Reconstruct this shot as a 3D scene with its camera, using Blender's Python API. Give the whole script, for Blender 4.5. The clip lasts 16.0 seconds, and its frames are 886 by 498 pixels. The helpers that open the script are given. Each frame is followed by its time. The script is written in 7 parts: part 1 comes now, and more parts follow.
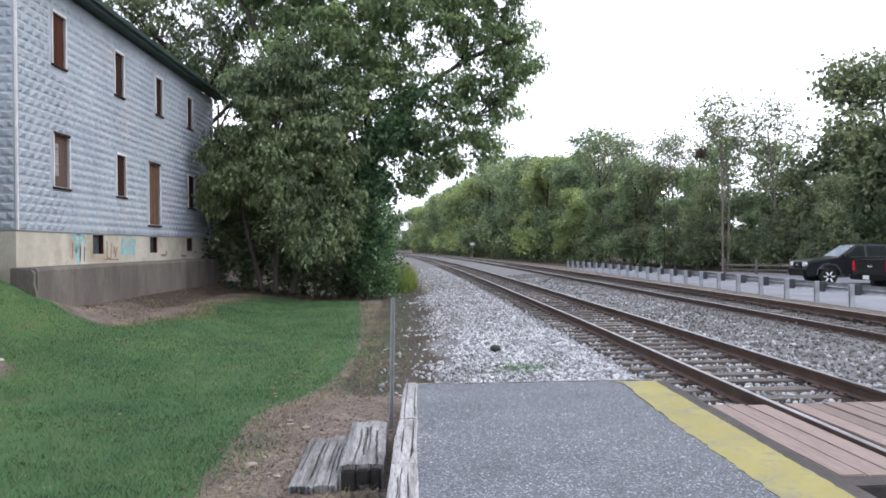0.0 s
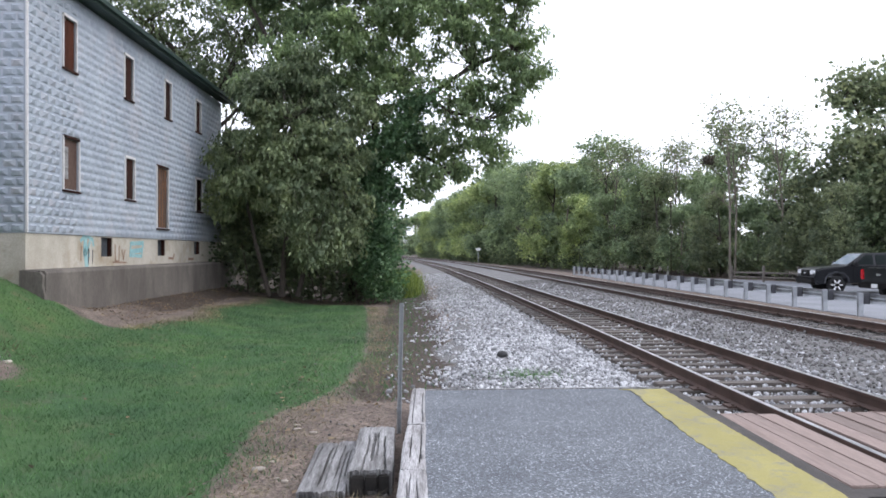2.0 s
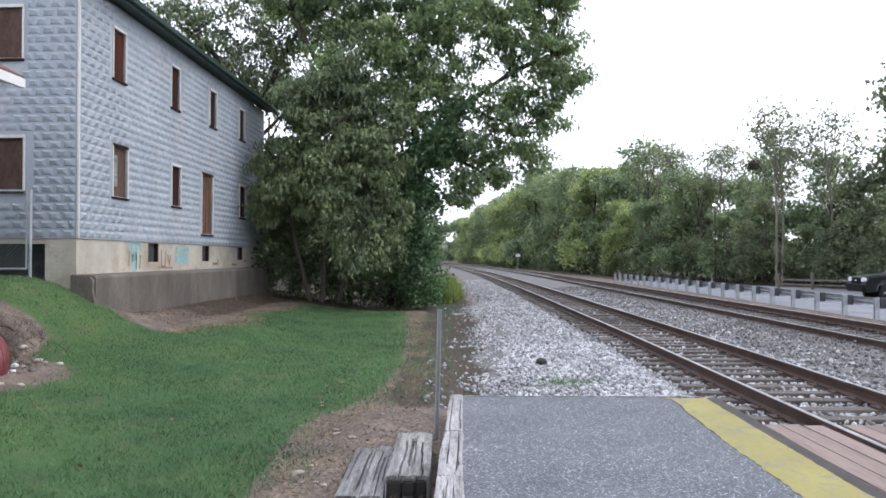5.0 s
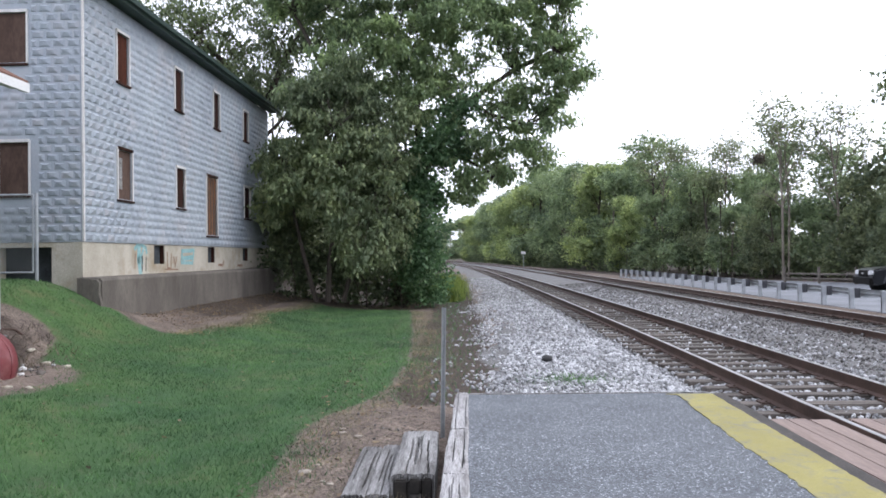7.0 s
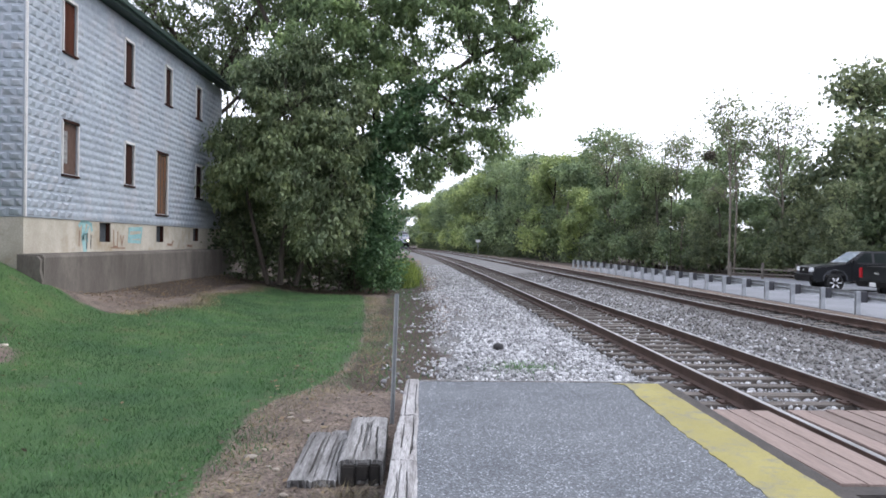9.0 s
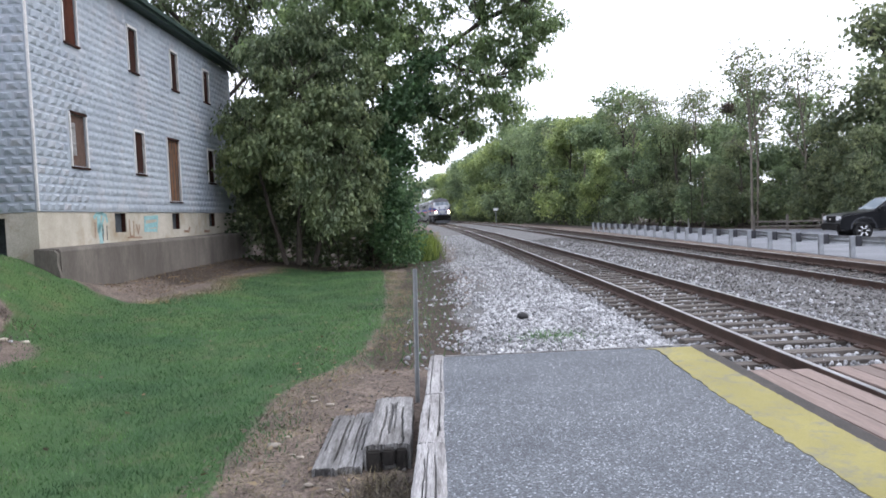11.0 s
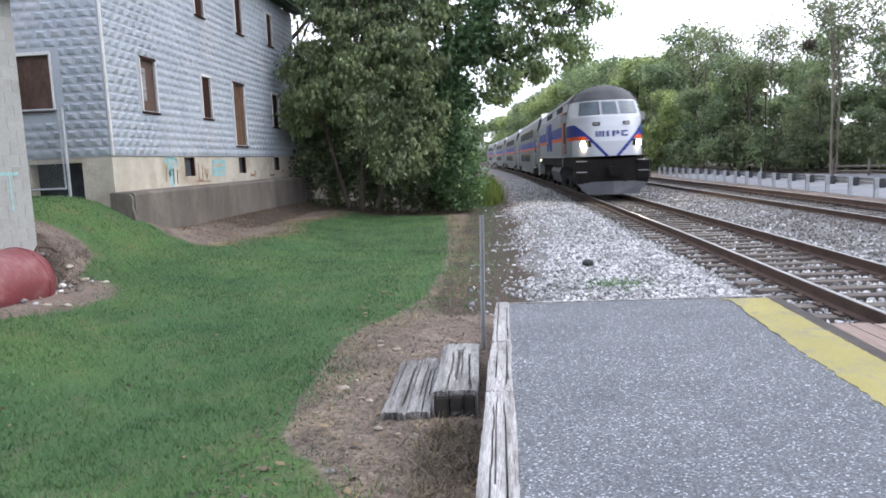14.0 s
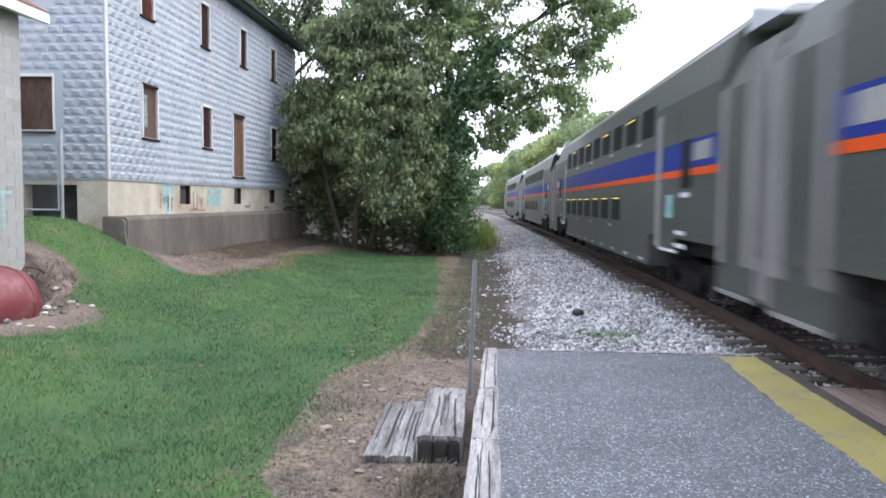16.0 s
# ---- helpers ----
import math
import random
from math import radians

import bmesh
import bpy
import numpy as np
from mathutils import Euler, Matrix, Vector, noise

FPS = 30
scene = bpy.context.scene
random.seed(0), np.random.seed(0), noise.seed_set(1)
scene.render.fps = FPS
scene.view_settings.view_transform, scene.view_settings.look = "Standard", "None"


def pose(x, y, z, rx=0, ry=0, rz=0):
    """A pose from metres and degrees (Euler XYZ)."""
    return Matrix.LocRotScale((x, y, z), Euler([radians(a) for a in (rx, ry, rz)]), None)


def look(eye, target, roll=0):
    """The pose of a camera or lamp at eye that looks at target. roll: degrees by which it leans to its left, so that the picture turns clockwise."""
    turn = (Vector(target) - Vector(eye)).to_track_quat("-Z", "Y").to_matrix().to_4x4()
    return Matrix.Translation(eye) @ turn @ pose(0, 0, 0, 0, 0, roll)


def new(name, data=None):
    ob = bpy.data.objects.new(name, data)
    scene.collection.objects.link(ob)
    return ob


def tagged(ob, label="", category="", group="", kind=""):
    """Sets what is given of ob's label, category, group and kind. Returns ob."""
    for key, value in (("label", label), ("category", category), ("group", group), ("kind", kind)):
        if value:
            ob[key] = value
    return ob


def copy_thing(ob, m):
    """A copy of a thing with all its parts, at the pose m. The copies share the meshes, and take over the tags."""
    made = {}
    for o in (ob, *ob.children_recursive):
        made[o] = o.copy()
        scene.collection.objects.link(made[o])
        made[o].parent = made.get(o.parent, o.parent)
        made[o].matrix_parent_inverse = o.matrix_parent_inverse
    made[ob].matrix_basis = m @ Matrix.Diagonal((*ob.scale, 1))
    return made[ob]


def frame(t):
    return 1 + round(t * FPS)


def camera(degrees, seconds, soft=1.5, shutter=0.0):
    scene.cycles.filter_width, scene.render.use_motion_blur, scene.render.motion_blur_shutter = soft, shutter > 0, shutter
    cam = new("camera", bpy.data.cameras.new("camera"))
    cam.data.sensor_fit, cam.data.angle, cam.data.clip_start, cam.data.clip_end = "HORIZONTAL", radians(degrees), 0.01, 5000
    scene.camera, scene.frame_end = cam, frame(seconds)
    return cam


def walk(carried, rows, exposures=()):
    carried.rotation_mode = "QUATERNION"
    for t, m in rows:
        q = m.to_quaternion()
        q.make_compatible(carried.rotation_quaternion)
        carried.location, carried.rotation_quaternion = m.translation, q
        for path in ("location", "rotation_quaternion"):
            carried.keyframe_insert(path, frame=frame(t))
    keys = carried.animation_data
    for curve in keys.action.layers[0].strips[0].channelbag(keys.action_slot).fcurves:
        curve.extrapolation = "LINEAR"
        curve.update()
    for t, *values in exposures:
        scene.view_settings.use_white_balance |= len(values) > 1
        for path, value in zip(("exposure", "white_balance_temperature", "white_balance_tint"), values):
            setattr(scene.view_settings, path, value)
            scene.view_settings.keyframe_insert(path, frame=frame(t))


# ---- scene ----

# ---------------------------------------------------------------- camera
cam = camera(63.67, 16.0, soft=1.7, shutter=0.5)

# seconds, x, y, z, yaw to the left, pitch up, roll
PATH = (
    (0, -4.001, 0.010, 1.683, -2.99, -0.16, -0.52),
    (0.5, -4.005, 0.010, 1.684, -3.01, 0.02, -0.46),
    (1, -4.007, 0.007, 1.687, -3.06, 0.13, -0.21),
    (1.5, -4.014, 0.007, 1.688, -3.15, 0.35, -0.22),
    (2, -4.036, 0.013, 1.692, -2.54, 0.24, -0.08),
    (2.5, -4.028, 0.005, 1.691, -1.82, 0.24, 0.40),
    (3, -4.029, 0.004, 1.697, -1.06, 0.31, 0.10),
    (3.5, -4.030, 0.003, 1.698, -0.50, 0.39, 0.20),
    (4, -4.029, 0.002, 1.694, 0.01, 0.56, 0.20),
    (4.5, -4.025, 0.003, 1.694, 0.46, 0.73, 0.26),
    (7, -4.001, -0.010, 1.697, 1.07, 0.59, -0.69),
    (7.5, -4.006, -0.002, 1.695, 0.97, 0.20, 0.07),
    (8, -3.995, -0.001, 1.695, 0.23, -0.12, 0.55),
    (8.5, -3.994, 0.003, 1.697, -1.58, -0.37, 0.99),
    (8.7, -3.996, 0.004, 1.696, -2.34, -0.40, 1.29),
    (11, -3.971, 0.317, 1.695, -1.00, -2.79, -2.46),
    (11.5, -3.982, 0.339, 1.710, -0.28, -3.96, -2.65),
    (12, -4.019, 0.366, 1.715, 0.87, -4.63, -3.06),
    (12.5, -4.038, 0.393, 1.713, 3.22, -5.16, -1.98),
    (13, -4.033, 0.404, 1.722, 4.46, -6.20, -2.08),
    (13.5, -4.023, 0.406, 1.714, 4.72, -7.21, -2.69),
    (14, -4.040, 0.408, 1.715, 4.01, -7.07, -2.45),
    (14.5, -4.046, 0.411, 1.721, 3.85, -5.19, -1.07),
    (15, -4.058, 0.411, 1.725, 3.78, -4.15, 0.02),
    (15.5, -4.064, 0.417, 1.726, 3.86, -3.87, 0.62),
    (16, -4.061, 0.419, 1.722, 3.20, -3.75, 0.71),
)


def eye_pose(x, y, z, yaw, pitch, roll):
    a, b = radians(yaw), radians(pitch)
    ahead = Vector((-math.sin(a) * math.cos(b), math.cos(a) * math.cos(b), math.sin(b)))
    eye = Vector((x, y, z))
    return look(eye, eye + ahead, roll)


walk(cam, [(r[0], eye_pose(*r[1:])) for r in PATH],
     exposures=[(0, 1.32), (11.0, 1.32), (13.5, 1.57), (14.4, 1.5), (15.0, 1.8), (16.0, 1.96)])

# ---------------------------------------------------------------- light
world = bpy.data.worlds.new("overcast_sky")
scene.world = world
world.use_nodes = True
wn = world.node_tree
wn.nodes.clear()
sky = wn.nodes.new("ShaderNodeTexSky")
sky.sky_type = "NISHITA"
sky.sun_disc = False
sky.sun_elevation = radians(46)
sky.sun_rotation = radians(77)
sky.air_density, sky.dust_density = 1.0, 2.0
veil = wn.nodes.new("ShaderNodeHueSaturation")
veil.inputs["Saturation"].default_value = 0.3
cloud = wn.nodes.new("ShaderNodeMix")
cloud.data_type = "RGBA"
cloud.inputs[0].default_value = 0.75
cloud.inputs[7].default_value = (5.15, 5.4, 6.45, 1)
back = wn.nodes.new("ShaderNodeBackground")
back.inputs["Strength"].default_value = 0.15
wout = wn.nodes.new("ShaderNodeOutputWorld")
wn.links.new(sky.outputs[0], veil.inputs["Color"])
wn.links.new(veil.outputs[0], cloud.inputs[6])
wn.links.new(cloud.outputs[2], back.inputs["Color"])
wn.links.new(back.outputs[0], wout.inputs["Surface"])

sun = new("sun", bpy.data.lights.new("sun", "SUN"))
sun.data.energy, sun.data.angle, sun.data.color = 0.4, radians(50), (1.0, 0.98, 0.95)
sun.matrix_world = look((34, 8, 36), (0, 0, 0))


# ---------------------------------------------------------------- materials
def nodes_of(name):
    m = bpy.data.materials.new(name)
    m.use_nodes = True
    nt = m.node_tree
    nt.nodes.clear()
    out = nt.nodes.new("ShaderNodeOutputMaterial")
    return m, nt, out


def noise_node(nt, coord, scale, detail=4.0, rough=0.6):
    n = nt.nodes.new("ShaderNodeTexNoise")
    n.inputs["Scale"].default_value = scale
    n.inputs["Detail"].default_value = detail
    n.inputs["Roughness"].default_value = rough
    nt.links.new(coord, n.inputs["Vector"])
    return n.outputs["Fac"]


def ramp_node(nt, fac, stops):
    r = nt.nodes.new("ShaderNodeValToRGB")
    e = r.color_ramp.elements
    while len(e) < len(stops):
        e.new(0.5)
    for k, (p, c) in zip(e, stops):
        k.position, k.color = p, (*c, 1)
    nt.links.new(fac, r.inputs[0])
    return r.outputs[0]


def mixed(nt, a, b, fac, mode="MIX"):
    m = nt.nodes.new("ShaderNodeMix")
    m.data_type, m.blend_type = "RGBA", mode
    for s, v in ((m.inputs[6], a), (m.inputs[7], b)):
        if isinstance(v, tuple):
            s.default_value = (*v, 1)
        else:
            nt.links.new(v, s)
    if isinstance(fac, float):
        m.inputs[0].default_value = fac
    else:
        nt.links.new(fac, m.inputs[0])
    return m.outputs[2]


def surface(name, a, b, rough=0.8, metal=0.0, scale=2.0, fine=40.0, bump=0.3, depth=0.01, var=0.35, rand="", spread=0.3,
            stretch=(1, 1, 1), stain=None, stain_scale=1.2, coat=0.0, flecks=0.0, gloss=0.5):
    """A worn surface: two tones at a large scale, grain at a small one, and optional stains."""
    m, nt, out = nodes_of(name)
    tc = nt.nodes.new("ShaderNodeTexCoord")
    mp = nt.nodes.new("ShaderNodeMapping")
    mp.inputs["Scale"].default_value = stretch
    nt.links.new(tc.outputs["Object"], mp.inputs["Vector"])
    co = mp.outputs[0]
    if rand:
        rn = nt.nodes.new("ShaderNodeObjectInfo" if rand == "object" else "ShaderNodeNewGeometry")
        rv = rn.outputs["Random" if rand == "object" else "Random Per Island"]
        if rand == "object":
            ad = nt.nodes.new("ShaderNodeVectorMath")
            ad.operation = "MULTIPLY_ADD"
            nt.links.new(rv, ad.inputs[0])
            ad.inputs[1].default_value = (37, 53, 71)
            nt.links.new(co, ad.inputs[2])
            co = ad.outputs[0]
    big = noise_node(nt, co, scale)
    small = noise_node(nt, co, fine, 6.0, 0.65)
    col = ramp_node(nt, big, [(0.3, a), (0.7, b)])
    g = ramp_node(nt, small, [(0.25, (1 - var,) * 3), (0.75, (1 + var * 0.6,) * 3)])
    col = mixed(nt, col, g, 1.0, "MULTIPLY")
    if flecks:
        vo = nt.nodes.new("ShaderNodeTexVoronoi")
        vo.inputs["Scale"].default_value = flecks
        nt.links.new(co, vo.inputs["Vector"])
        chip = nt.nodes.new("ShaderNodeSeparateColor")
        nt.links.new(vo.outputs["Color"], chip.inputs[0])
        tone = ramp_node(nt, chip.outputs[0], [(0.0, (0.5, 0.5, 0.5)), (0.55, (0.95, 0.95, 0.95)), (0.9, (1.35, 1.35, 1.35)), (0.97, (3.2, 3.2, 3.1))])
        col = mixed(nt, col, tone, 1.0, "MULTIPLY")
    if stain:
        st = ramp_node(nt, noise_node(nt, co, stain_scale, 5.0, 0.7), [(0.5, (0, 0, 0)), (0.72, (1, 1, 1))])
        col = mixed(nt, col, stain, st)
    if rand:
        rr = ramp_node(nt, rv, [(0.0, (1 - spread,) * 3), (1.0, (1 + spread,) * 3)])
        col = mixed(nt, col, rr, 1.0, "MULTIPLY")
    p = nt.nodes.new("ShaderNodeBsdfPrincipled")
    p.inputs["Roughness"].default_value = rough
    p.inputs["Metallic"].default_value = metal
    p.inputs["Specular IOR Level"].default_value = gloss
    p.inputs["Coat Weight"].default_value = coat
    nt.links.new(col, p.inputs["Base Color"])
    if bump:
        bn = nt.nodes.new("ShaderNodeBump")
        bn.inputs["Strength"].default_value = bump
        bn.inputs["Distance"].default_value = depth
        nt.links.new(small, bn.inputs["Height"])
        nt.links.new(bn.outputs[0], p.inputs["Normal"])
    nt.links.new(p.outputs[0], out.inputs["Surface"])
    return m


def foliage(name, dark, mid, light, through_light=0.3, patch=0.35):
    """Leaves: each one its own tone, patches of lighter growth, light coming through."""
    m, nt, out = nodes_of(name)
    g = nt.nodes.new("ShaderNodeNewGeometry")
    tc = nt.nodes.new("ShaderNodeTexCoord")
    col = ramp_node(nt, g.outputs["Random Per Island"], [(0.0, dark), (0.55, mid), (1.0, light)])
    n = noise_node(nt, tc.outputs["Object"], patch, 3.0)
    tone = ramp_node(nt, n, [(0.32, (0.62, 0.66, 0.66)), (0.68, (1.35, 1.3, 1.1))])
    col = mixed(nt, mixed(nt, col, mid, 0.35), tone, 1.0, "MULTIPLY")
    spray = noise_node(nt, tc.outputs["Object"], patch * 4.5, 4.0, 0.65)
    tone = ramp_node(nt, spray, [(0.34, (0.55, 0.6, 0.6)), (0.52, (0.95, 0.95, 0.95)), (0.7, (1.45, 1.38, 1.2))])
    col = mixed(nt, col, tone, 1.0, "MULTIPLY")
    p = nt.nodes.new("ShaderNodeBsdfPrincipled")
    p.inputs["Roughness"].default_value = 0.55
    nt.links.new(col, p.inputs["Base Color"])
    t = nt.nodes.new("ShaderNodeBsdfTranslucent")
    nt.links.new(col, t.inputs["Color"])
    mx = nt.nodes.new("ShaderNodeMixShader")
    mx.inputs[0].default_value = through_light
    nt.links.new(p.outputs[0], mx.inputs[1])
    nt.links.new(t.outputs[0], mx.inputs[2])
    nt.links.new(mx.outputs[0], out.inputs["Surface"])
    return m


def glow(name, colour, strength):
    m, nt, out = nodes_of(name)
    e = nt.nodes.new("ShaderNodeEmission")
    e.inputs["Color"].default_value, e.inputs["Strength"].default_value = (*colour, 1), strength
    nt.links.new(e.outputs[0], out.inputs["Surface"])
    return m


def ground_material():
    m, nt, out = nodes_of("ground_soil")
    tc = nt.nodes.new("ShaderNodeTexCoord")
    co = tc.outputs["Object"]
    at = nt.nodes.new("ShaderNodeAttribute")
    at.attribute_name = "cover"
    sp = nt.nodes.new("ShaderNodeSeparateColor")
    nt.links.new(at.outputs["Color"], sp.inputs[0])
    rag = noise_node(nt, co, 1.6, 6.0, 0.7)
    fine = noise_node(nt, co, 28.0, 6.0, 0.7)
    grain = noise_node(nt, co, 90.0, 4.0, 0.7)

    def mask(channel):
        a = nt.nodes.new("ShaderNodeMath")
        a.operation = "MULTIPLY_ADD"
        nt.links.new(rag, a.inputs[0])
        a.inputs[1].default_value = 0.9
        nt.links.new(sp.outputs[channel], a.inputs[2])
        b = nt.nodes.new("ShaderNodeMapRange")
        b.inputs["From Min"].default_value, b.inputs["From Max"].default_value = 0.86, 1.04
        nt.links.new(a.outputs[0], b.inputs["Value"])
        return b.outputs[0]

    soil = ramp_node(nt, fine, [(0.3, (0.065, 0.052, 0.044)), (0.5, (0.17, 0.14, 0.12)), (0.62, (0.25, 0.21, 0.18)), (0.8, (0.38, 0.33, 0.29))])
    dark = ramp_node(nt, rag, [(0.32, (0.55, 0.53, 0.54)), (0.65, (1.25, 1.2, 1.15))])
    soil = mixed(nt, soil, dark, 1.0, "MULTIPLY")
    worn = noise_node(nt, co, 0.45, 3.0)
    turf = ramp_node(nt, fine, [(0.25, (0.033, 0.068, 0.028)), (0.6, (0.06, 0.122, 0.048)), (0.85, (0.105, 0.165, 0.072))])
    thatch = ramp_node(nt, noise_node(nt, co, 2.2, 5.0, 0.7), [(0.52, (0, 0, 0)), (0.72, (1, 1, 1))])
    turf = mixed(nt, turf, (0.095, 0.11, 0.062), thatch)
    turf = mixed(nt, turf, ramp_node(nt, worn, [(0.35, (0.8, 0.85, 0.9)), (0.65, (1.35, 1.15, 1.0))]), 1.0, "MULTIPLY")
    grit = ramp_node(nt, grain, [(0.3, (0.07, 0.067, 0.064)), (0.6, (0.2, 0.197, 0.195)), (0.8, (0.33, 0.33, 0.33))])
    litter = ramp_node(nt, fine, [(0.3, (0.026, 0.021, 0.018)), (0.6, (0.08, 0.063, 0.052)), (0.85, (0.17, 0.13, 0.095))])
    col = mixed(nt, soil, litter, mask(2))
    col = mixed(nt, col, turf, mask(0))
    col = mixed(nt, col, grit, mask(1))
    p = nt.nodes.new("ShaderNodeBsdfPrincipled")
    p.inputs["Roughness"].default_value = 0.95
    p.inputs["Specular IOR Level"].default_value = 0.2
    nt.links.new(col, p.inputs["Base Color"])
    bn = nt.nodes.new("ShaderNodeBump")
    bn.inputs["Strength"].default_value, bn.inputs["Distance"].default_value = 0.7, 0.03
    nt.links.new(fine, bn.inputs["Height"])
    nt.links.new(bn.outputs[0], p.inputs["Normal"])
    nt.links.new(p.outputs[0], out.inputs["Surface"])
    return m


M_GROUND = ground_material()
M_TIN = surface("pressed_tin", (0.3, 0.335, 0.38), (0.39, 0.43, 0.47), rough=0.7, gloss=0.3, metal=0.0, scale=0.5, fine=25, bump=0.15, var=0.18,
                rand="object", spread=0.06, stain=(0.4, 0.4, 0.42), stain_scale=0.8)
M_TIN_REST = surface("pressed_tin_rest", (0.3, 0.335, 0.38), (0.39, 0.43, 0.47), rough=0.7, gloss=0.3, metal=0.0, scale=0.5, fine=25, bump=0.15,
                     var=0.18, rand="island", spread=0.06, stain=(0.4, 0.4, 0.42), stain_scale=0.8)
M_FOUND = surface("cream_rendered_stone", (0.36, 0.325, 0.26), (0.54, 0.5, 0.425), rough=0.9, scale=1.1, fine=30, bump=0.5, var=0.25,
                  stain=(0.3, 0.24, 0.16), stain_scale=0.9)
M_CONC = surface("stained_concrete", (0.075, 0.064, 0.055), (0.18, 0.158, 0.136), rough=0.9, scale=0.9, fine=26, bump=0.5, var=0.3,
                 stretch=(1, 1, 0.35), stain=(0.07, 0.06, 0.05), stain_scale=1.4)
M_BOARD = surface("weathered_plywood", (0.04, 0.014, 0.009), (0.085, 0.03, 0.018), gloss=0.1, rough=0.85, scale=1.6, fine=20, var=0.4, rand="object",
                  spread=0.3, stretch=(1, 1, 0.25))
M_BOARD_DARK = surface("dark_board", (0.02, 0.011, 0.009), (0.055, 0.024, 0.018), gloss=0.1, rough=0.85, scale=1.6, fine=20, var=0.4, rand="object",
                       spread=0.3, stretch=(1, 1, 0.25))
M_BOARD_BROWN = surface("brown_plywood", (0.07, 0.045, 0.036), (0.12, 0.08, 0.065), gloss=0.1, rough=0.85, scale=1.2, fine=16, var=0.35, stretch=(1, 1, 0.4))
M_BOARD_TAN = surface("tan_board", (0.12, 0.06, 0.035), (0.26, 0.14, 0.08), gloss=0.1, rough=0.85, scale=1.8, fine=20, var=0.4, rand="object",
                      spread=0.2, stretch=(1, 1, 0.25), stain=(0.08, 0.07, 0.06))
M_FRAME = surface("old_window_paint", (0.55, 0.53, 0.51), (0.72, 0.7, 0.68), rough=0.7, scale=3, fine=40, var=0.3)
M_GREEN = surface("dark_green_fascia", (0.018, 0.04, 0.034), (0.035, 0.06, 0.05), rough=0.6, scale=2, fine=30, var=0.3)
M_ROOF = surface("brown_shingle", (0.10, 0.045, 0.03), (0.18, 0.085, 0.055), rough=0.9, scale=2, fine=20, var=0.35)
M_BLOCK = surface("painted_concrete_block", (0.27, 0.27, 0.257), (0.36, 0.36, 0.345), rough=0.92, scale=0.7, fine=30, var=0.22, rand="object",
                  spread=0.03, stain=(0.2, 0.19, 0.175), stain_scale=0.7)
M_MORTAR = surface("mortar", (0.26, 0.26, 0.245), (0.34, 0.34, 0.325), rough=0.95, scale=2, fine=50, var=0.25)
M_WHITE = surface("white_paint", (0.6, 0.6, 0.6), (0.75, 0.75, 0.74), rough=0.5, scale=2, fine=30, var=0.12)
M_RED = surface("faded_red_tank_paint", (0.13, 0.025, 0.03), (0.2, 0.05, 0.055), rough=0.45, scale=1.6, fine=20, var=0.25,
                stain=(0.27, 0.14, 0.14), stain_scale=1.8)
M_GALV = surface("galvanised_steel", (0.32, 0.34, 0.36), (0.48, 0.50, 0.52), rough=0.5, metal=0.5, scale=4, fine=50, var=0.2, bump=0.1)
M_GALV_OLD = surface("weathered_post_steel", (0.2, 0.21, 0.215), (0.3, 0.31, 0.315), rough=0.7, metal=0.1, scale=4, fine=50, var=0.25, bump=0.1)
M_ASPH = surface("platform_asphalt", (0.097, 0.106, 0.12), (0.138, 0.149, 0.164), rough=0.9, scale=1.1, fine=140, bump=0.5, depth=0.006, var=0.4, flecks=95.0)
M_LOT = surface("parking_asphalt", (0.155, 0.163, 0.18), (0.225, 0.234, 0.255), rough=0.9, scale=0.5, fine=60, var=0.3)
M_YELLOW = surface("worn_yellow_paint", (0.235, 0.205, 0.06), (0.32, 0.28, 0.09), rough=0.75, scale=2.5, fine=110, bump=0.7, depth=0.005, var=0.3,
                   stain=(0.15, 0.145, 0.115), stain_scale=5.0)
M_EDGE = surface("dark_platform_edge", (0.03, 0.026, 0.024), (0.07, 0.06, 0.055), rough=0.9, scale=3, fine=60, var=0.4)
M_TIE = surface("weathered_tie_wood", (0.27, 0.262, 0.26), (0.47, 0.46, 0.46), rough=0.9, scale=1.6, fine=16, bump=0.6, depth=0.006, var=0.42,
                rand="object", spread=0.1, stretch=(6, 0.7, 6), stain=(0.07, 0.06, 0.055), stain_scale=2.2)
M_TIE_DARK = surface("dark_weathered_tie", (0.13, 0.126, 0.124), (0.34, 0.335, 0.33), rough=0.9, scale=1.6, fine=14, bump=0.8, depth=0.008, var=0.6,
                     rand="object", spread=0.15, stretch=(6, 0.7, 6), stain=(0.05, 0.045, 0.04), stain_scale=2.2)
M_TIE_END = surface("rotten_tie_end", (0.006, 0.005, 0.005), (0.03, 0.026, 0.022), rough=0.95, scale=6, fine=30, bump=0.9, var=0.5)
M_SLEEPER = surface("creosoted_sleeper", (0.06, 0.05, 0.043), (0.15, 0.13, 0.115), rough=0.9, scale=1.5, fine=8, bump=0.7, var=0.5,
                    rand="object", spread=0.35, stretch=(0.6, 6, 6))
M_RAIL = surface("rusty_rail", (0.05, 0.029, 0.022), (0.095, 0.057, 0.043), rough=0.75, scale=3, fine=40, var=0.35)
M_RAILTOP = surface("worn_rail_head", (0.3, 0.29, 0.29), (0.45, 0.44, 0.44), rough=0.28, metal=0.9, scale=3, fine=40, var=0.2, bump=0.05)
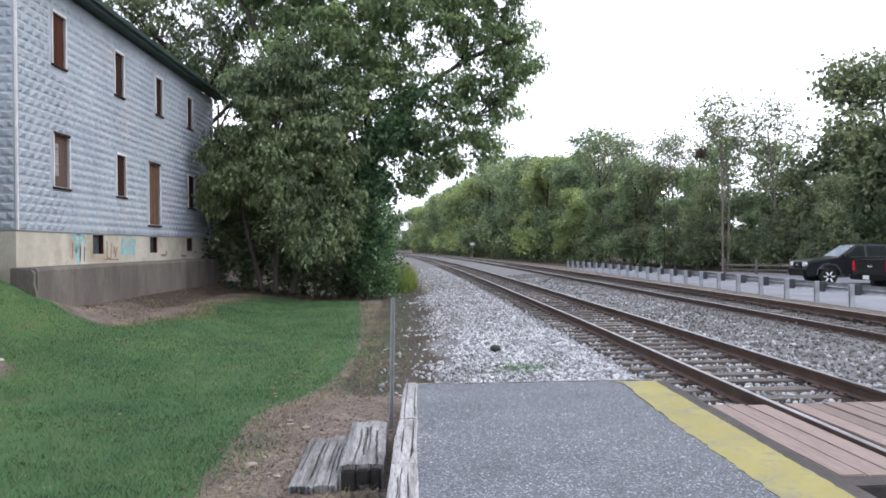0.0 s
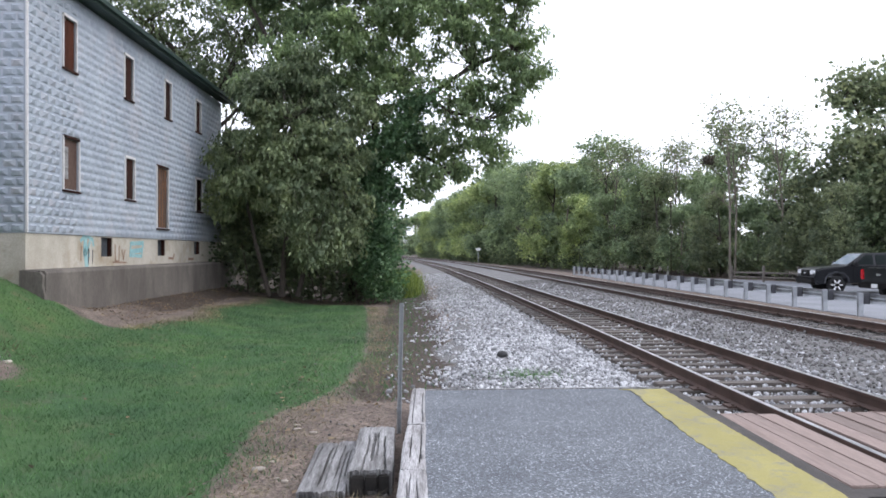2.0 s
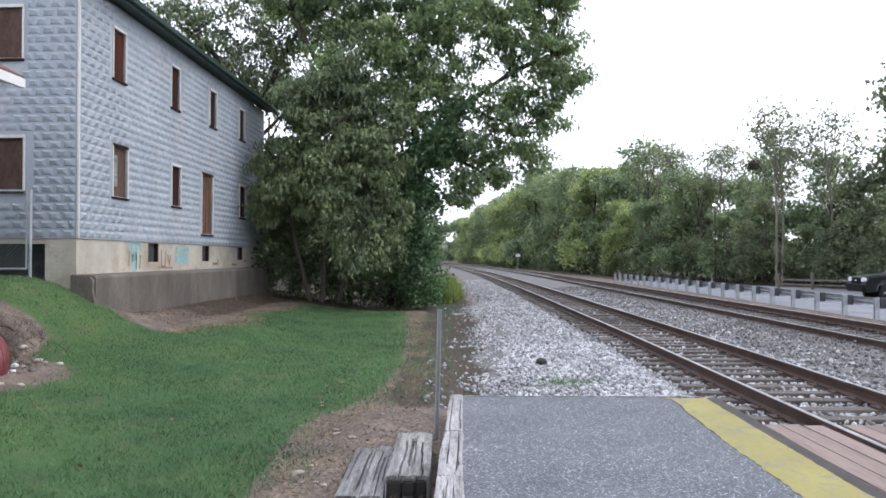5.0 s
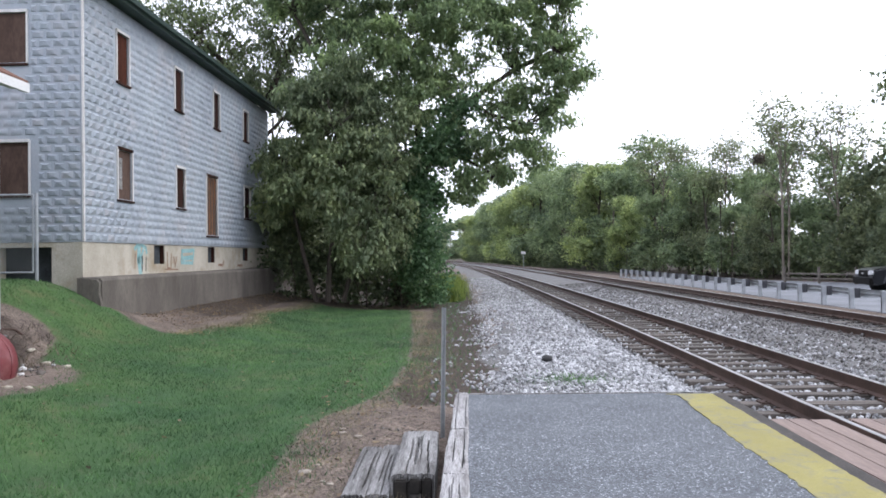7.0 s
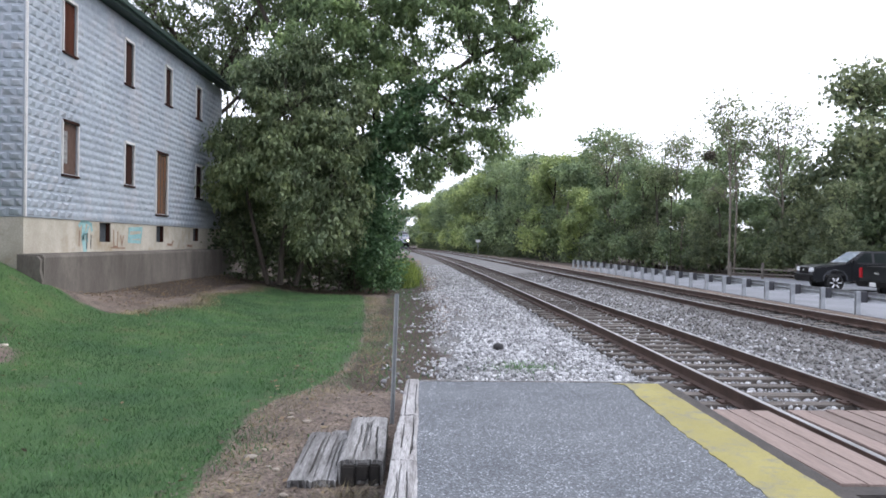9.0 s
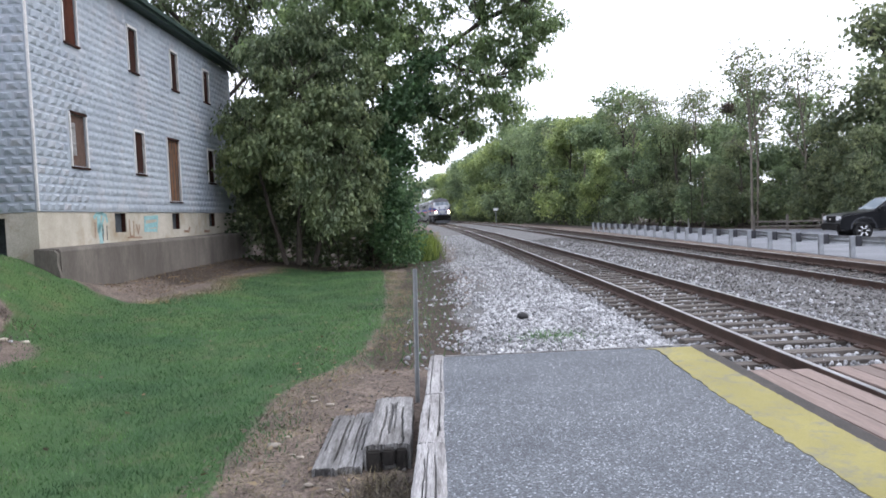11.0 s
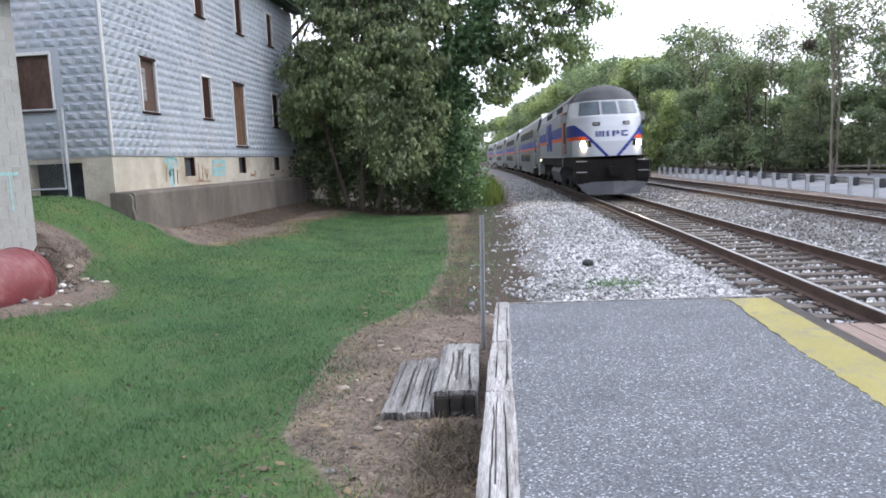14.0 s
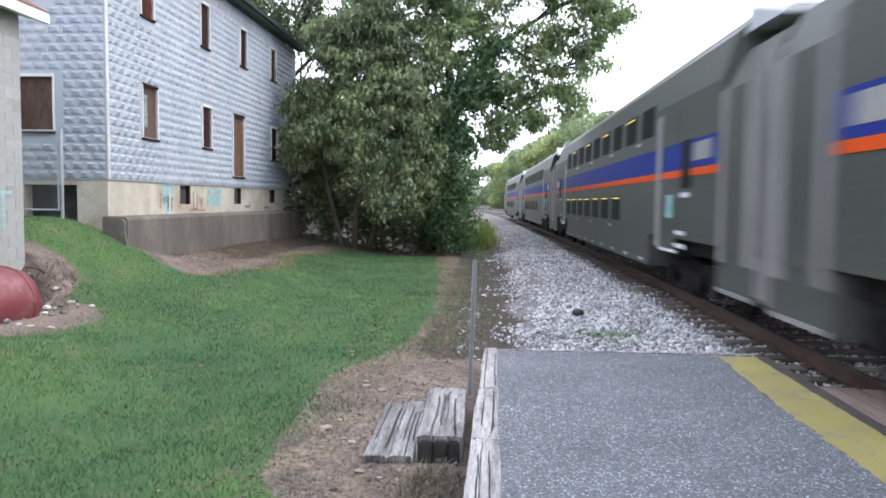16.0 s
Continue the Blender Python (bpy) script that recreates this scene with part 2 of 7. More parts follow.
M_PLANK = surface("crossing_plank", (0.17, 0.124, 0.107), (0.265, 0.205, 0.18), rough=0.85, scale=1.5, fine=10, bump=0.5, var=0.3, rand="object",
                  spread=0.22, stretch=(6, 0.5, 6), stain=(0.12, 0.08, 0.065), stain_scale=1.5)
M_STONE = surface("pale_ballast", (0.24, 0.243, 0.25), (0.47, 0.472, 0.48), rough=0.9, scale=2, fine=60, var=0.35, rand="island", spread=0.6)
M_STONE_OLD = surface("grey_brown_ballast", (0.09, 0.084, 0.08), (0.18, 0.172, 0.168), rough=0.9, scale=2, fine=60, var=0.3, rand="island",
                      spread=0.5)
M_PALEROCK = surface("pale_tan_rock", (0.24, 0.2, 0.16), (0.42, 0.38, 0.32), rough=0.9, scale=6, fine=50, var=0.3, rand="object", spread=0.2)
M_DARKSTONE = surface("dark_lump", (0.02, 0.02, 0.022), (0.05, 0.05, 0.05), rough=0.7, scale=9, fine=60)
M_BARK = surface("bark", (0.032, 0.025, 0.02), (0.085, 0.07, 0.056), rough=0.95, scale=2.5, fine=16, bump=0.9, depth=0.03, var=0.45, stretch=(1, 1, 0.3))
M_BARK_PALE = surface("pale_bark", (0.12, 0.1, 0.08), (0.26, 0.23, 0.19), rough=0.95, scale=2.5, fine=16, bump=0.7, depth=0.02, var=0.4, stretch=(1, 1, 0.3))
M_LEAF = foliage("tree_leaves", (0.144, 0.210, 0.111), (0.240, 0.333, 0.175), (0.360, 0.447, 0.254), 0.5)
M_LEAF_SHRUB = foliage("shrub_leaves", (0.108, 0.150, 0.079), (0.180, 0.233, 0.126), (0.275, 0.316, 0.189), 0.35)
M_LEAF_VINE = foliage("vine_leaves", (0.053, 0.114, 0.056), (0.098, 0.185, 0.093), (0.151, 0.242, 0.122), 0.35)
# darker copy of the leaf tones: the shade among the trees is in the colour
M_LEAF_SHADED = foliage("leaves_darkened_for_shade", (0.075, 0.108, 0.056), (0.123, 0.166, 0.091), (0.185, 0.227, 0.125), 0.35)
M_LEAF_LIGHT = foliage("light_leaves", (0.226, 0.290, 0.133), (0.335, 0.422, 0.185), (0.494, 0.564, 0.278), 0.4, 0.18)
M_LEAF_FAR = foliage("far_leaves", (0.169, 0.233, 0.132), (0.258, 0.342, 0.200), (0.370, 0.457, 0.268), 0.4, 0.18)
M_LEAF_OLIVE = foliage("olive_leaves", (0.133, 0.168, 0.102), (0.206, 0.247, 0.148), (0.299, 0.338, 0.215), 0.4, 0.18)
M_GRASS = foliage("grass_blades", (0.048, 0.112, 0.046), (0.085, 0.182, 0.074), (0.132, 0.24, 0.113), 0.35, 0.5)
M_TALLGRASS = foliage("tall_grass", (0.1, 0.16, 0.03), (0.19, 0.26, 0.06), (0.3, 0.34, 0.1), 0.3, 0.6)
M_DEADLEAF = foliage("fallen_leaves", (0.07, 0.04, 0.022), (0.15, 0.098, 0.06), (0.34, 0.28, 0.17), 0.1, 0.6)
M_STRAW = foliage("straw", (0.12, 0.1, 0.06), (0.22, 0.185, 0.12), (0.33, 0.28, 0.19), 0.1, 0.6)
M_DRYTWIG = foliage("dry_twigs", (0.04, 0.03, 0.022), (0.09, 0.07, 0.052), (0.16, 0.125, 0.095), 0.0, 0.6)

# train and cars
M_SILVER = surface("silver_loco_paint", (0.17, 0.18, 0.2), (0.21, 0.22, 0.24), rough=0.6, metal=0.0, scale=0.7, fine=20, bump=0.05, var=0.1)
M_NOSE = surface("white_nose_paint", (0.4, 0.42, 0.46), (0.46, 0.48, 0.52), rough=0.35, scale=0.7, fine=20, bump=0.03, var=0.06, coat=0.3)
M_BLUE = surface("blue_band", (0.01, 0.024, 0.17), (0.013, 0.03, 0.2), rough=0.55, gloss=0.14, scale=1, fine=20, bump=0.02, var=0.1)
M_ORANGE = surface("orange_band", (0.5, 0.06, 0.006), (0.56, 0.075, 0.009), rough=0.55, gloss=0.14, scale=1, fine=20, bump=0.02, var=0.1)
M_STEEL = surface("brushed_stainless_car", (0.05, 0.056, 0.05), (0.07, 0.077, 0.069), rough=0.52, metal=0.0, gloss=0.28, scale=0.5, fine=14, bump=0.02, var=0.12,
                  stretch=(1, 0.1, 1))
M_STEEL_PALE = surface("pale_car_end", (0.2, 0.2, 0.2), (0.28, 0.28, 0.28), rough=0.45, metal=0.2, scale=0.8, fine=14, bump=0.04, var=0.15)
M_BLACK = surface("black_underframe", (0.005, 0.0045, 0.004), (0.014, 0.0125, 0.012), rough=0.8, gloss=0.15, scale=2, fine=20, var=0.4)
M_GREYROOF = surface("dark_roof_paint", (0.04, 0.042, 0.05), (0.07, 0.072, 0.08), rough=0.7, scale=1, fine=20, var=0.3)
M_GLASS = surface("dark_glass", (0.012, 0.016, 0.016), (0.022, 0.028, 0.026), rough=0.65, scale=0.8, fine=10, bump=0.0, var=0.1, gloss=0.06)
# pale blue-grey base colour stands in for sky reflected in the glass
M_WINDSHIELD_SKY = surface("windshield", (0.16, 0.2, 0.24), (0.22, 0.27, 0.31), rough=0.06, scale=0.8, fine=10, bump=0.0, var=0.1)
M_LAMP = glow("headlight_lens", (1.0, 0.8, 0.5), 450.0)
M_LAMP_SMALL = glow("small_marker_lens", (1.0, 0.9, 0.7), 5.0)
M_INTERIOR = glow("cabin_light_strip", (0.9, 0.75, 0.2), 0.3)
M_STREETLIGHT = glow("streetlight_lens", (1.0, 0.97, 0.9), 3.0)
M_CARPAINT = surface("dark_grey_truck_paint", (0.006, 0.0065, 0.008), (0.01, 0.011, 0.013), rough=0.3, metal=0.0, scale=1, fine=20, bump=0.01, var=0.1, coat=0.15, gloss=0.35)
M_TYRE = surface("tyre_rubber", (0.012, 0.012, 0.012), (0.025, 0.025, 0.025), rough=0.9, scale=5, fine=60)
M_CHROME = surface("bright_metal", (0.5, 0.5, 0.5), (0.62, 0.62, 0.62), rough=0.25, metal=0.8, scale=3, fine=30, var=0.1, bump=0.03)
M_TAIL = surface("red_tail_lens", (0.4, 0.012, 0.02), (0.5, 0.02, 0.03), rough=0.2, scale=3, fine=30, var=0.1)
M_LENS = surface("clear_lens", (0.65, 0.66, 0.68), (0.75, 0.76, 0.78), rough=0.15, scale=3, fine=30, var=0.1)
M_CYAN = surface("cyan_spray_paint", (0.2, 0.4, 0.42), (0.33, 0.5, 0.5), rough=0.8, scale=3, fine=20, var=0.4)
# spray marks, and the painted darkness inside openings and gaps
M_INK_SHADE = surface("dark_spray_paint_and_opening_shade", (0.02, 0.025, 0.03), (0.06, 0.07, 0.08), rough=0.8, scale=3, fine=20, var=0.4)
M_TAG = surface("rust_spray_paint", (0.2, 0.11, 0.07), (0.3, 0.19, 0.13), rough=0.8, scale=3, fine=20, var=0.4)
M_RUSTWOOD = surface("fence_wood", (0.1, 0.085, 0.07), (0.2, 0.18, 0.16), rough=0.9, scale=2, fine=20, var=0.4)


# ---------------------------------------------------------------- building helpers
def part(name, bm, material, parent=None, label=""):
    me = bpy.data.meshes.new(name)
    bmesh.ops.recalc_face_normals(bm, faces=bm.faces)
    bm.to_mesh(me)
    bm.free()
    me.materials.append(material)
    ob = new(name, me)
    if parent:
        ob.parent = parent
    if label:
        tagged(ob, label)
    return ob


def shared(name, me, parent, loc=(0, 0, 0), rz=0.0):
    ob = new(name, me)
    ob.parent = parent
    ob.location = loc
    ob.rotation_euler = (0, 0, rz)
    return ob


def box(bm, x0, x1, y0, y1, z0, z1, bevel=0.0):
    r = bmesh.ops.create_cube(bm, size=1.0)
    for v in r["verts"]:
        v.co = Vector((x0 + (v.co.x + 0.5) * (x1 - x0), y0 + (v.co.y + 0.5) * (y1 - y0), z0 + (v.co.z + 0.5) * (z1 - z0)))
    if bevel:
        es = {e for v in r["verts"] for e in v.link_edges}
        bmesh.ops.bevel(bm, geom=list(es), offset=bevel, segments=2, affect="EDGES", clamp_overlap=True)
    return bm


def boxes(*rows, bevel=0.0):
    bm = bmesh.new()
    for r in rows:
        box(bm, *r, bevel=bevel)
    return bm


def cyl(bm, centre, axis, r, length, seg=20, r2=None, bevel=0.0):
    q = Vector((0, 0, 1)).rotation_difference(Vector(axis)).to_matrix().to_4x4()
    m = Matrix.Translation(centre) @ q
    res = bmesh.ops.create_cone(bm, cap_ends=True, segments=seg, radius1=r, radius2=r if r2 is None else r2, depth=length, matrix=m)
    if bevel:
        es = [e for e in {e for v in res["verts"] for e in v.link_edges} if any(len(f.verts) > 4 for f in e.link_faces)]
        bmesh.ops.bevel(bm, geom=es, offset=bevel, segments=3, affect="EDGES")
    return bm


def tube(bm, pts, r0, r1, seg=7):
    """A tapered limb along points."""
    pts = [Vector(p) for p in pts]
    rings = []
    for i, p in enumerate(pts):
        d = (pts[min(i + 1, len(pts) - 1)] - pts[max(i - 1, 0)]).normalized()
        a = d.orthogonal().normalized()
        b = d.cross(a)
        r = r0 + (r1 - r0) * i / (len(pts) - 1)
        rings.append([bm.verts.new(p + (a * math.cos(k * math.tau / seg) + b * math.sin(k * math.tau / seg)) * r) for k in range(seg)])
    for u, w in zip(rings, rings[1:]):
        # rings keep their order; the nearest start is matched to avoid twists
        s = min(range(seg), key=lambda k: (w[k].co - u[0].co).length)
        for k in range(seg):
            bm.faces.new((u[k], u[(k + 1) % seg], w[(k + 1 + s) % seg], w[(k + s) % seg]))
    bm.faces.new(rings[0])
    bm.faces.new(rings[-1])
    return bm


def prism(bm, poly, axis, a, b):
    """A flat outline carried along an axis from a to b; poly is in the two other axes, in order."""
    def at(u, v, w):
        return {"x": (w, u, v), "y": (u, w, v), "z": (u, v, w)}[axis]
    lo = [bm.verts.new(at(u, v, a)) for u, v in poly]
    hi = [bm.verts.new(at(u, v, b)) for u, v in poly]
    n = len(poly)
    for k in range(n):
        bm.faces.new((lo[k], lo[(k + 1) % n], hi[(k + 1) % n], hi[k]))
    bm.faces.new(lo)
    bm.faces.new(hi)
    return bm


def fast_mesh(name, verts, faces, material, parent=None, smooth=False):
    """One mesh from arrays; all faces have the same number of corners."""
    me = bpy.data.meshes.new(name)
    n, k = faces.shape
    me.vertices.add(len(verts))
    me.vertices.foreach_set("co", np.ascontiguousarray(verts, dtype=np.float32).ravel())
    me.loops.add(n * k)
    me.loops.foreach_set("vertex_index", np.ascontiguousarray(faces, dtype=np.int32).ravel())
    me.polygons.add(n)
    me.polygons.foreach_set("loop_start", np.arange(0, n * k, k, dtype=np.int32))
    if smooth:
        me.polygons.foreach_set("use_smooth", np.ones(n, dtype=bool))
    me.update(calc_edges=True)
    me.materials.append(material)
    ob = new(name, me)
    if parent:
        ob.parent = parent
    return ob


def turns(rng, n, tilt=math.pi):
    """n random turns as matrices."""
    q = rng.normal(size=(n, 4))
    q /= np.linalg.norm(q, axis=1)[:, None]
    w, x, y, z = q.T
    return np.stack([np.stack([1 - 2 * (y * y + z * z), 2 * (x * y - z * w), 2 * (x * z + y * w)], -1),
                     np.stack([2 * (x * y + z * w), 1 - 2 * (x * x + z * z), 2 * (y * z - x * w)], -1),
                     np.stack([2 * (x * z - y * w), 2 * (y * z + x * w), 1 - 2 * (x * x + y * y)], -1)], 1)


def hanging(rng, n, spread):
    """n turns that let a leaf's tip hang down and outwards, each a little differently."""
    a, b, c = rng.uniform(0, math.tau, n), rng.normal(-0.75, spread, n), rng.normal(0, 0.5, n)
    ca, sa, cb, sb, cc, sc = np.cos(a), np.sin(a), np.cos(b), np.sin(b), np.cos(c), np.sin(c)
    tip = np.stack([ca * cb, sa * cb, sb], -1)
    side = np.stack([sa, -ca, np.zeros(n)], -1)
    up = np.cross(side, tip)
    return np.stack([side * cc[:, None] + up * sc[:, None], tip, up * cc[:, None] - side * sc[:, None]], -1)


def leaf_arrays(rng, pos, size, slim=0.5, droop=0.25, hang=0.0):
    """A bent four-cornered leaf at each place."""
    n = len(pos)
    base = np.array([(0, 0, 0), (slim * 0.5, 0.5, 0.1), (0, 1, -droop), (-slim * 0.5, 0.5, 0.1)])
    s = size * rng.uniform(0.6, 1.35, n)
    rot = hanging(rng, n, hang) if hang else turns(rng, n)
    v = np.einsum("nij,kj->nki", rot, base) * s[:, None, None] + pos[:, None, :]
    return v.reshape(-1, 3), np.arange(n * 4).reshape(n, 4)


def clumped(rng, blobs, clumps, per, spread, hollow=0.55):
    """Leaf places: clumps in the outer part of each round form (x, y, z, rx, ry, rz)."""
    out, heads = [], []
    vol = np.array([b[3] * b[4] * b[5] for b in blobs]) ** 0.75
    counts = np.maximum(1, (clumps * vol / vol.sum()).astype(int))
    for b, c in zip(blobs, counts):
        d = rng.normal(size=(c, 3))
        d /= np.linalg.norm(d, axis=1)[:, None]
        r = rng.uniform(hollow ** 3, 1.0, c) ** (1 / 3) * rng.uniform(0.82, 1.12, c)
        p = np.array(b[:3]) + d * r[:, None] * np.array(b[3:])
        heads.append(p)
        k = rng.poisson(per, c)
        sp = spread * rng.uniform(0.6, 1.3, c)
        q = np.repeat(p, k, 0) + rng.normal(size=(k.sum(), 3)) * np.repeat(sp, k)[:, None] * (1, 1, 0.7)
        out.append(q)
    return np.concatenate(out), np.concatenate(heads)


def smooth(a, b, v):
    t = np.clip((v - a) / (b - a), 0, 1)
    return t * t * (3 - 2 * t)


# ---------------------------------------------------------------- ground
def track_x(y):
    """The middle of the near track: almost straight, then bending away to the left."""
    return float(track_xs(y))


def track_xs(y):
    return 0.75 - np.maximum(0.0, y - 30.0) ** 2 / 3800.0 - 0.13 * smooth(18.0, 3.0, y)


LAWN_Y = (-20, 3.8, 4.5, 5.3, 6.5, 7.9, 8.6, 9.4, 10.6, 13.0, 19.0, 26.5, 27.5)
LAWN_X = (-4.6, -4.75, -5.05, -5.57, -5.65, -5.72, -5.6, -5.15, -4.95, -4.85, -5.15, -5.7, -6.5)


def height(x, y):
    """The lie of the land."""
    x, y = np.asarray(x, float), np.asarray(y, float)
    rel = x - (track_xs(y) - 0.75)
    z = -0.3 + 0.06 * np.sin(x * 0.9 + 1) * np.sin(y * 0.6) * smooth(-4.5, -6, x)
    z = z + 0.11 * smooth(-7.0, -5.4, x) * smooth(16, 11, y) * smooth(-3.5, -4.2, x)
    z = z + 0.3 * smooth(-7.5, -10.6, x) * smooth(60, 40, y)
    z = z + 0.32 * smooth(-10.4, -11.9, x) * smooth(60, 40, y)
    # mound at the corner of the house and the bank below the shed
    z = z + 0.95 * smooth(-10.9, -13.2, x) * smooth(18.2, 15.2, y) * smooth(-5, 4, y)
    z = z - 0.75 * smooth(-10.5, -12.2, x) * smooth(12.4, 11.4, y) * smooth(3, 8, y)
    # hollow beside the step
    z = z - 0.08 * np.exp(-((x + 4.33) / 0.2) ** 2 - ((y - 4.6) / 0.45) ** 2)
    # ballast bed of the two tracks
    bed = smooth(-4.1, -2.6, rel) * smooth(9.0, 7.4, rel)
    z = z * (1 - bed) + bed * (-0.17)
    z = z - 0.07 * smooth(-1.1, -0.6, rel) * smooth(2.7, 2.2, rel)
    z = z + 0.075 * smooth(2.9, 3.6, rel) * smooth(7.4, 7.0, rel)
    far = smooth(120, 400, np.abs(y)) + smooth(120, 400, np.abs(x))
    z = z - 0.25 * np.clip(far, 0, 1)
    return z


def make_ground():
    def steps(fine0, fine1, d, lo, hi):
        mid = np.arange(fine0, fine1 + d / 2, d)
        up, dn, s = [], [], d
        v = fine1
        while v < hi:
            s *= 1.25
            v += s
            up.append(v)
        v, s = fine0, d
        while v > lo:
            s *= 1.25
            v -= s
            dn.append(v)
        return np.concatenate([dn[::-1], mid, up])
    xs, ys = steps(-15, 9, 0.22, -2200, 2200), steps(1, 40, 0.25, -900, 2500)
    X, Y = np.meshgrid(xs, ys)
    Z = height(X, Y)
    nx, ny = len(xs), len(ys)
    i = np.arange(nx * ny).reshape(ny, nx)
    f = np.stack([i[:-1, :-1], i[:-1, 1:], i[1:, 1:], i[1:, :-1]], -1).reshape(-1, 4)
    ob = fast_mesh("ground", np.stack([X, Y, Z], -1).reshape(-1, 3), f, M_GROUND, smooth=True)
    x, y = X.ravel(), Y.ravel()
    rel = x - (track_xs(y) - 0.75)
    edge = np.interp(y, LAWN_Y, LAWN_X)
    lawn = smooth(0.25, -0.35, x - edge) * smooth(28.0, 26.3, y)
    strip = smooth(-10.2, -9.5, x + 0.35 * np.sin(y * 0.9))
    lawn = lawn * np.maximum(strip, smooth(16.6, 15.8, y))
    bare = np.maximum(smooth(2.2, 1.2, np.hypot(x + 11.3, (y - 9.9) * 0.85)), smooth(0.95, 0.45, np.hypot(x + 11.75, (y - 11.9) * 0.6)))
    lawn = lawn * (1 - bare)
    lawn = np.maximum(lawn, smooth(60, 90, np.abs(x - 40)) * 0.9)
    gravel = smooth(-3.8, -2.7, rel - 0.25 * np.sin(y * 0.35) - 0.15 * np.sin(y * 1.7) + smooth(12, 20, y) * -0.5) * smooth(8.6, 7.6, rel)
    litter = smooth(26.0, 28.5, y) * smooth(-3.6, -4.6, rel) + smooth(-10.2, -11.0, x) * smooth(17.5, 21.0, y) * 0.75
    litter = litter + 0.85 * smooth(-5.2, -4.6, x) * smooth(-3.0, -3.5, rel) * smooth(8.4, 9.6, y)
    litter = litter + np.exp(-((x + 4.35) / 0.3) ** 2 - ((y - 4.95) / 0.6) ** 2)
    litter = litter + 0.55 * smooth(1.0, 0.3, np.hypot(x + 11.75, (y - 11.7) * 0.6))
    litter = litter + smooth(10.5, 12.5, rel) * smooth(40, 60, y)
    ca = ob.data.color_attributes.new("cover", "FLOAT_COLOR", "POINT")
    ca.data.foreach_set("color", np.stack([lawn, gravel, np.clip(litter, 0, 1), np.ones_like(lawn)], -1).astype(np.float32).ravel())
    return tagged(ob, "mown lawn, bare soil and gravel trackside ground", "ground", kind="structure")


make_ground()


def make_lot():
    bm = bmesh.new()
    poly = [(9.2, -30), (9.7, 24), (10.2, 63), (13.0, 62), (20.5, 46.5), (34, 24), (60, -30)]
    prism(bm, poly, "z", -0.6, -0.285)
    tagged(part("parking_lot", bm, M_LOT), "pale grey asphalt parking lot beside the tracks", "parking lot", kind="structure")


make_lot()


# ---------------------------------------------------------------- platform
def make_platform():
    plat = tagged(new("platform"), "grey asphalt station platform with a yellow edge line", "platform", kind="structure")
    part("paving", boxes((-3.945, -1.62, -12, 8.22, -0.4, 0.1)), M_ASPH, plat)
    part("paving_edge", prism(bmesh.new(), [(-1.62, -12), (-1.225, -12), (-1.225, 4.0), (-1.11, 8.22), (-1.62, 8.22)], "z", -0.4, 0.096), M_ASPH, plat)
    # yellow band with a ragged inner side
    bm = bmesh.new()
    rng = np.random.default_rng(3)
    ys = np.arange(-12, 8.201, 0.06)
    inner = np.interp(ys, (3.0, 4.4, 8.2), (-1.73, -1.705, -1.53)) + rng.normal(0, 0.01, len(ys)) + 0.012 * np.sin(ys * 1.7) - 0.16 * smooth(8.08, 8.2, ys)
    outer = np.interp(ys, (3.0, 4.4, 8.2), (-1.235, -1.22, -1.12)) + rng.normal(0, 0.004, len(ys))
    lo = [bm.verts.new((a, y, 0.101)) for a, y in zip(inner, ys)]
    hi = [bm.verts.new((a, y, 0.101)) for a, y in zip(outer, ys)]
    for k in range(len(ys) - 1):
        bm.faces.new((lo[k], hi[k], hi[k + 1], lo[k + 1]))
    r = bmesh.ops.extrude_face_region(bm, geom=bm.faces[:])
    bmesh.ops.translate(bm, verts=[v for v in r["geom"] if isinstance(v, bmesh.types.BMVert)], vec=(0, 0, 0.004))
    part("yellow_line", bm, M_YELLOW, plat, "worn yellow safety line")
    part("edge_beam", prism(bmesh.new(), [(-1.222, -12), (-1.07, -12), (-1.07, 4.0), (-0.955, 8.24), (-1.107, 8.24), (-1.222, 4.0)], "z", -0.4, 0.085), M_EDGE, plat, "dark timber platform edge")
    part("end_board", boxes((-3.88, -1.13, 8.225, 8.275, -0.4, 0.108), bevel=0.01), M_TIE_DARK, plat, "dark grey end board")
    return plat


make_platform()


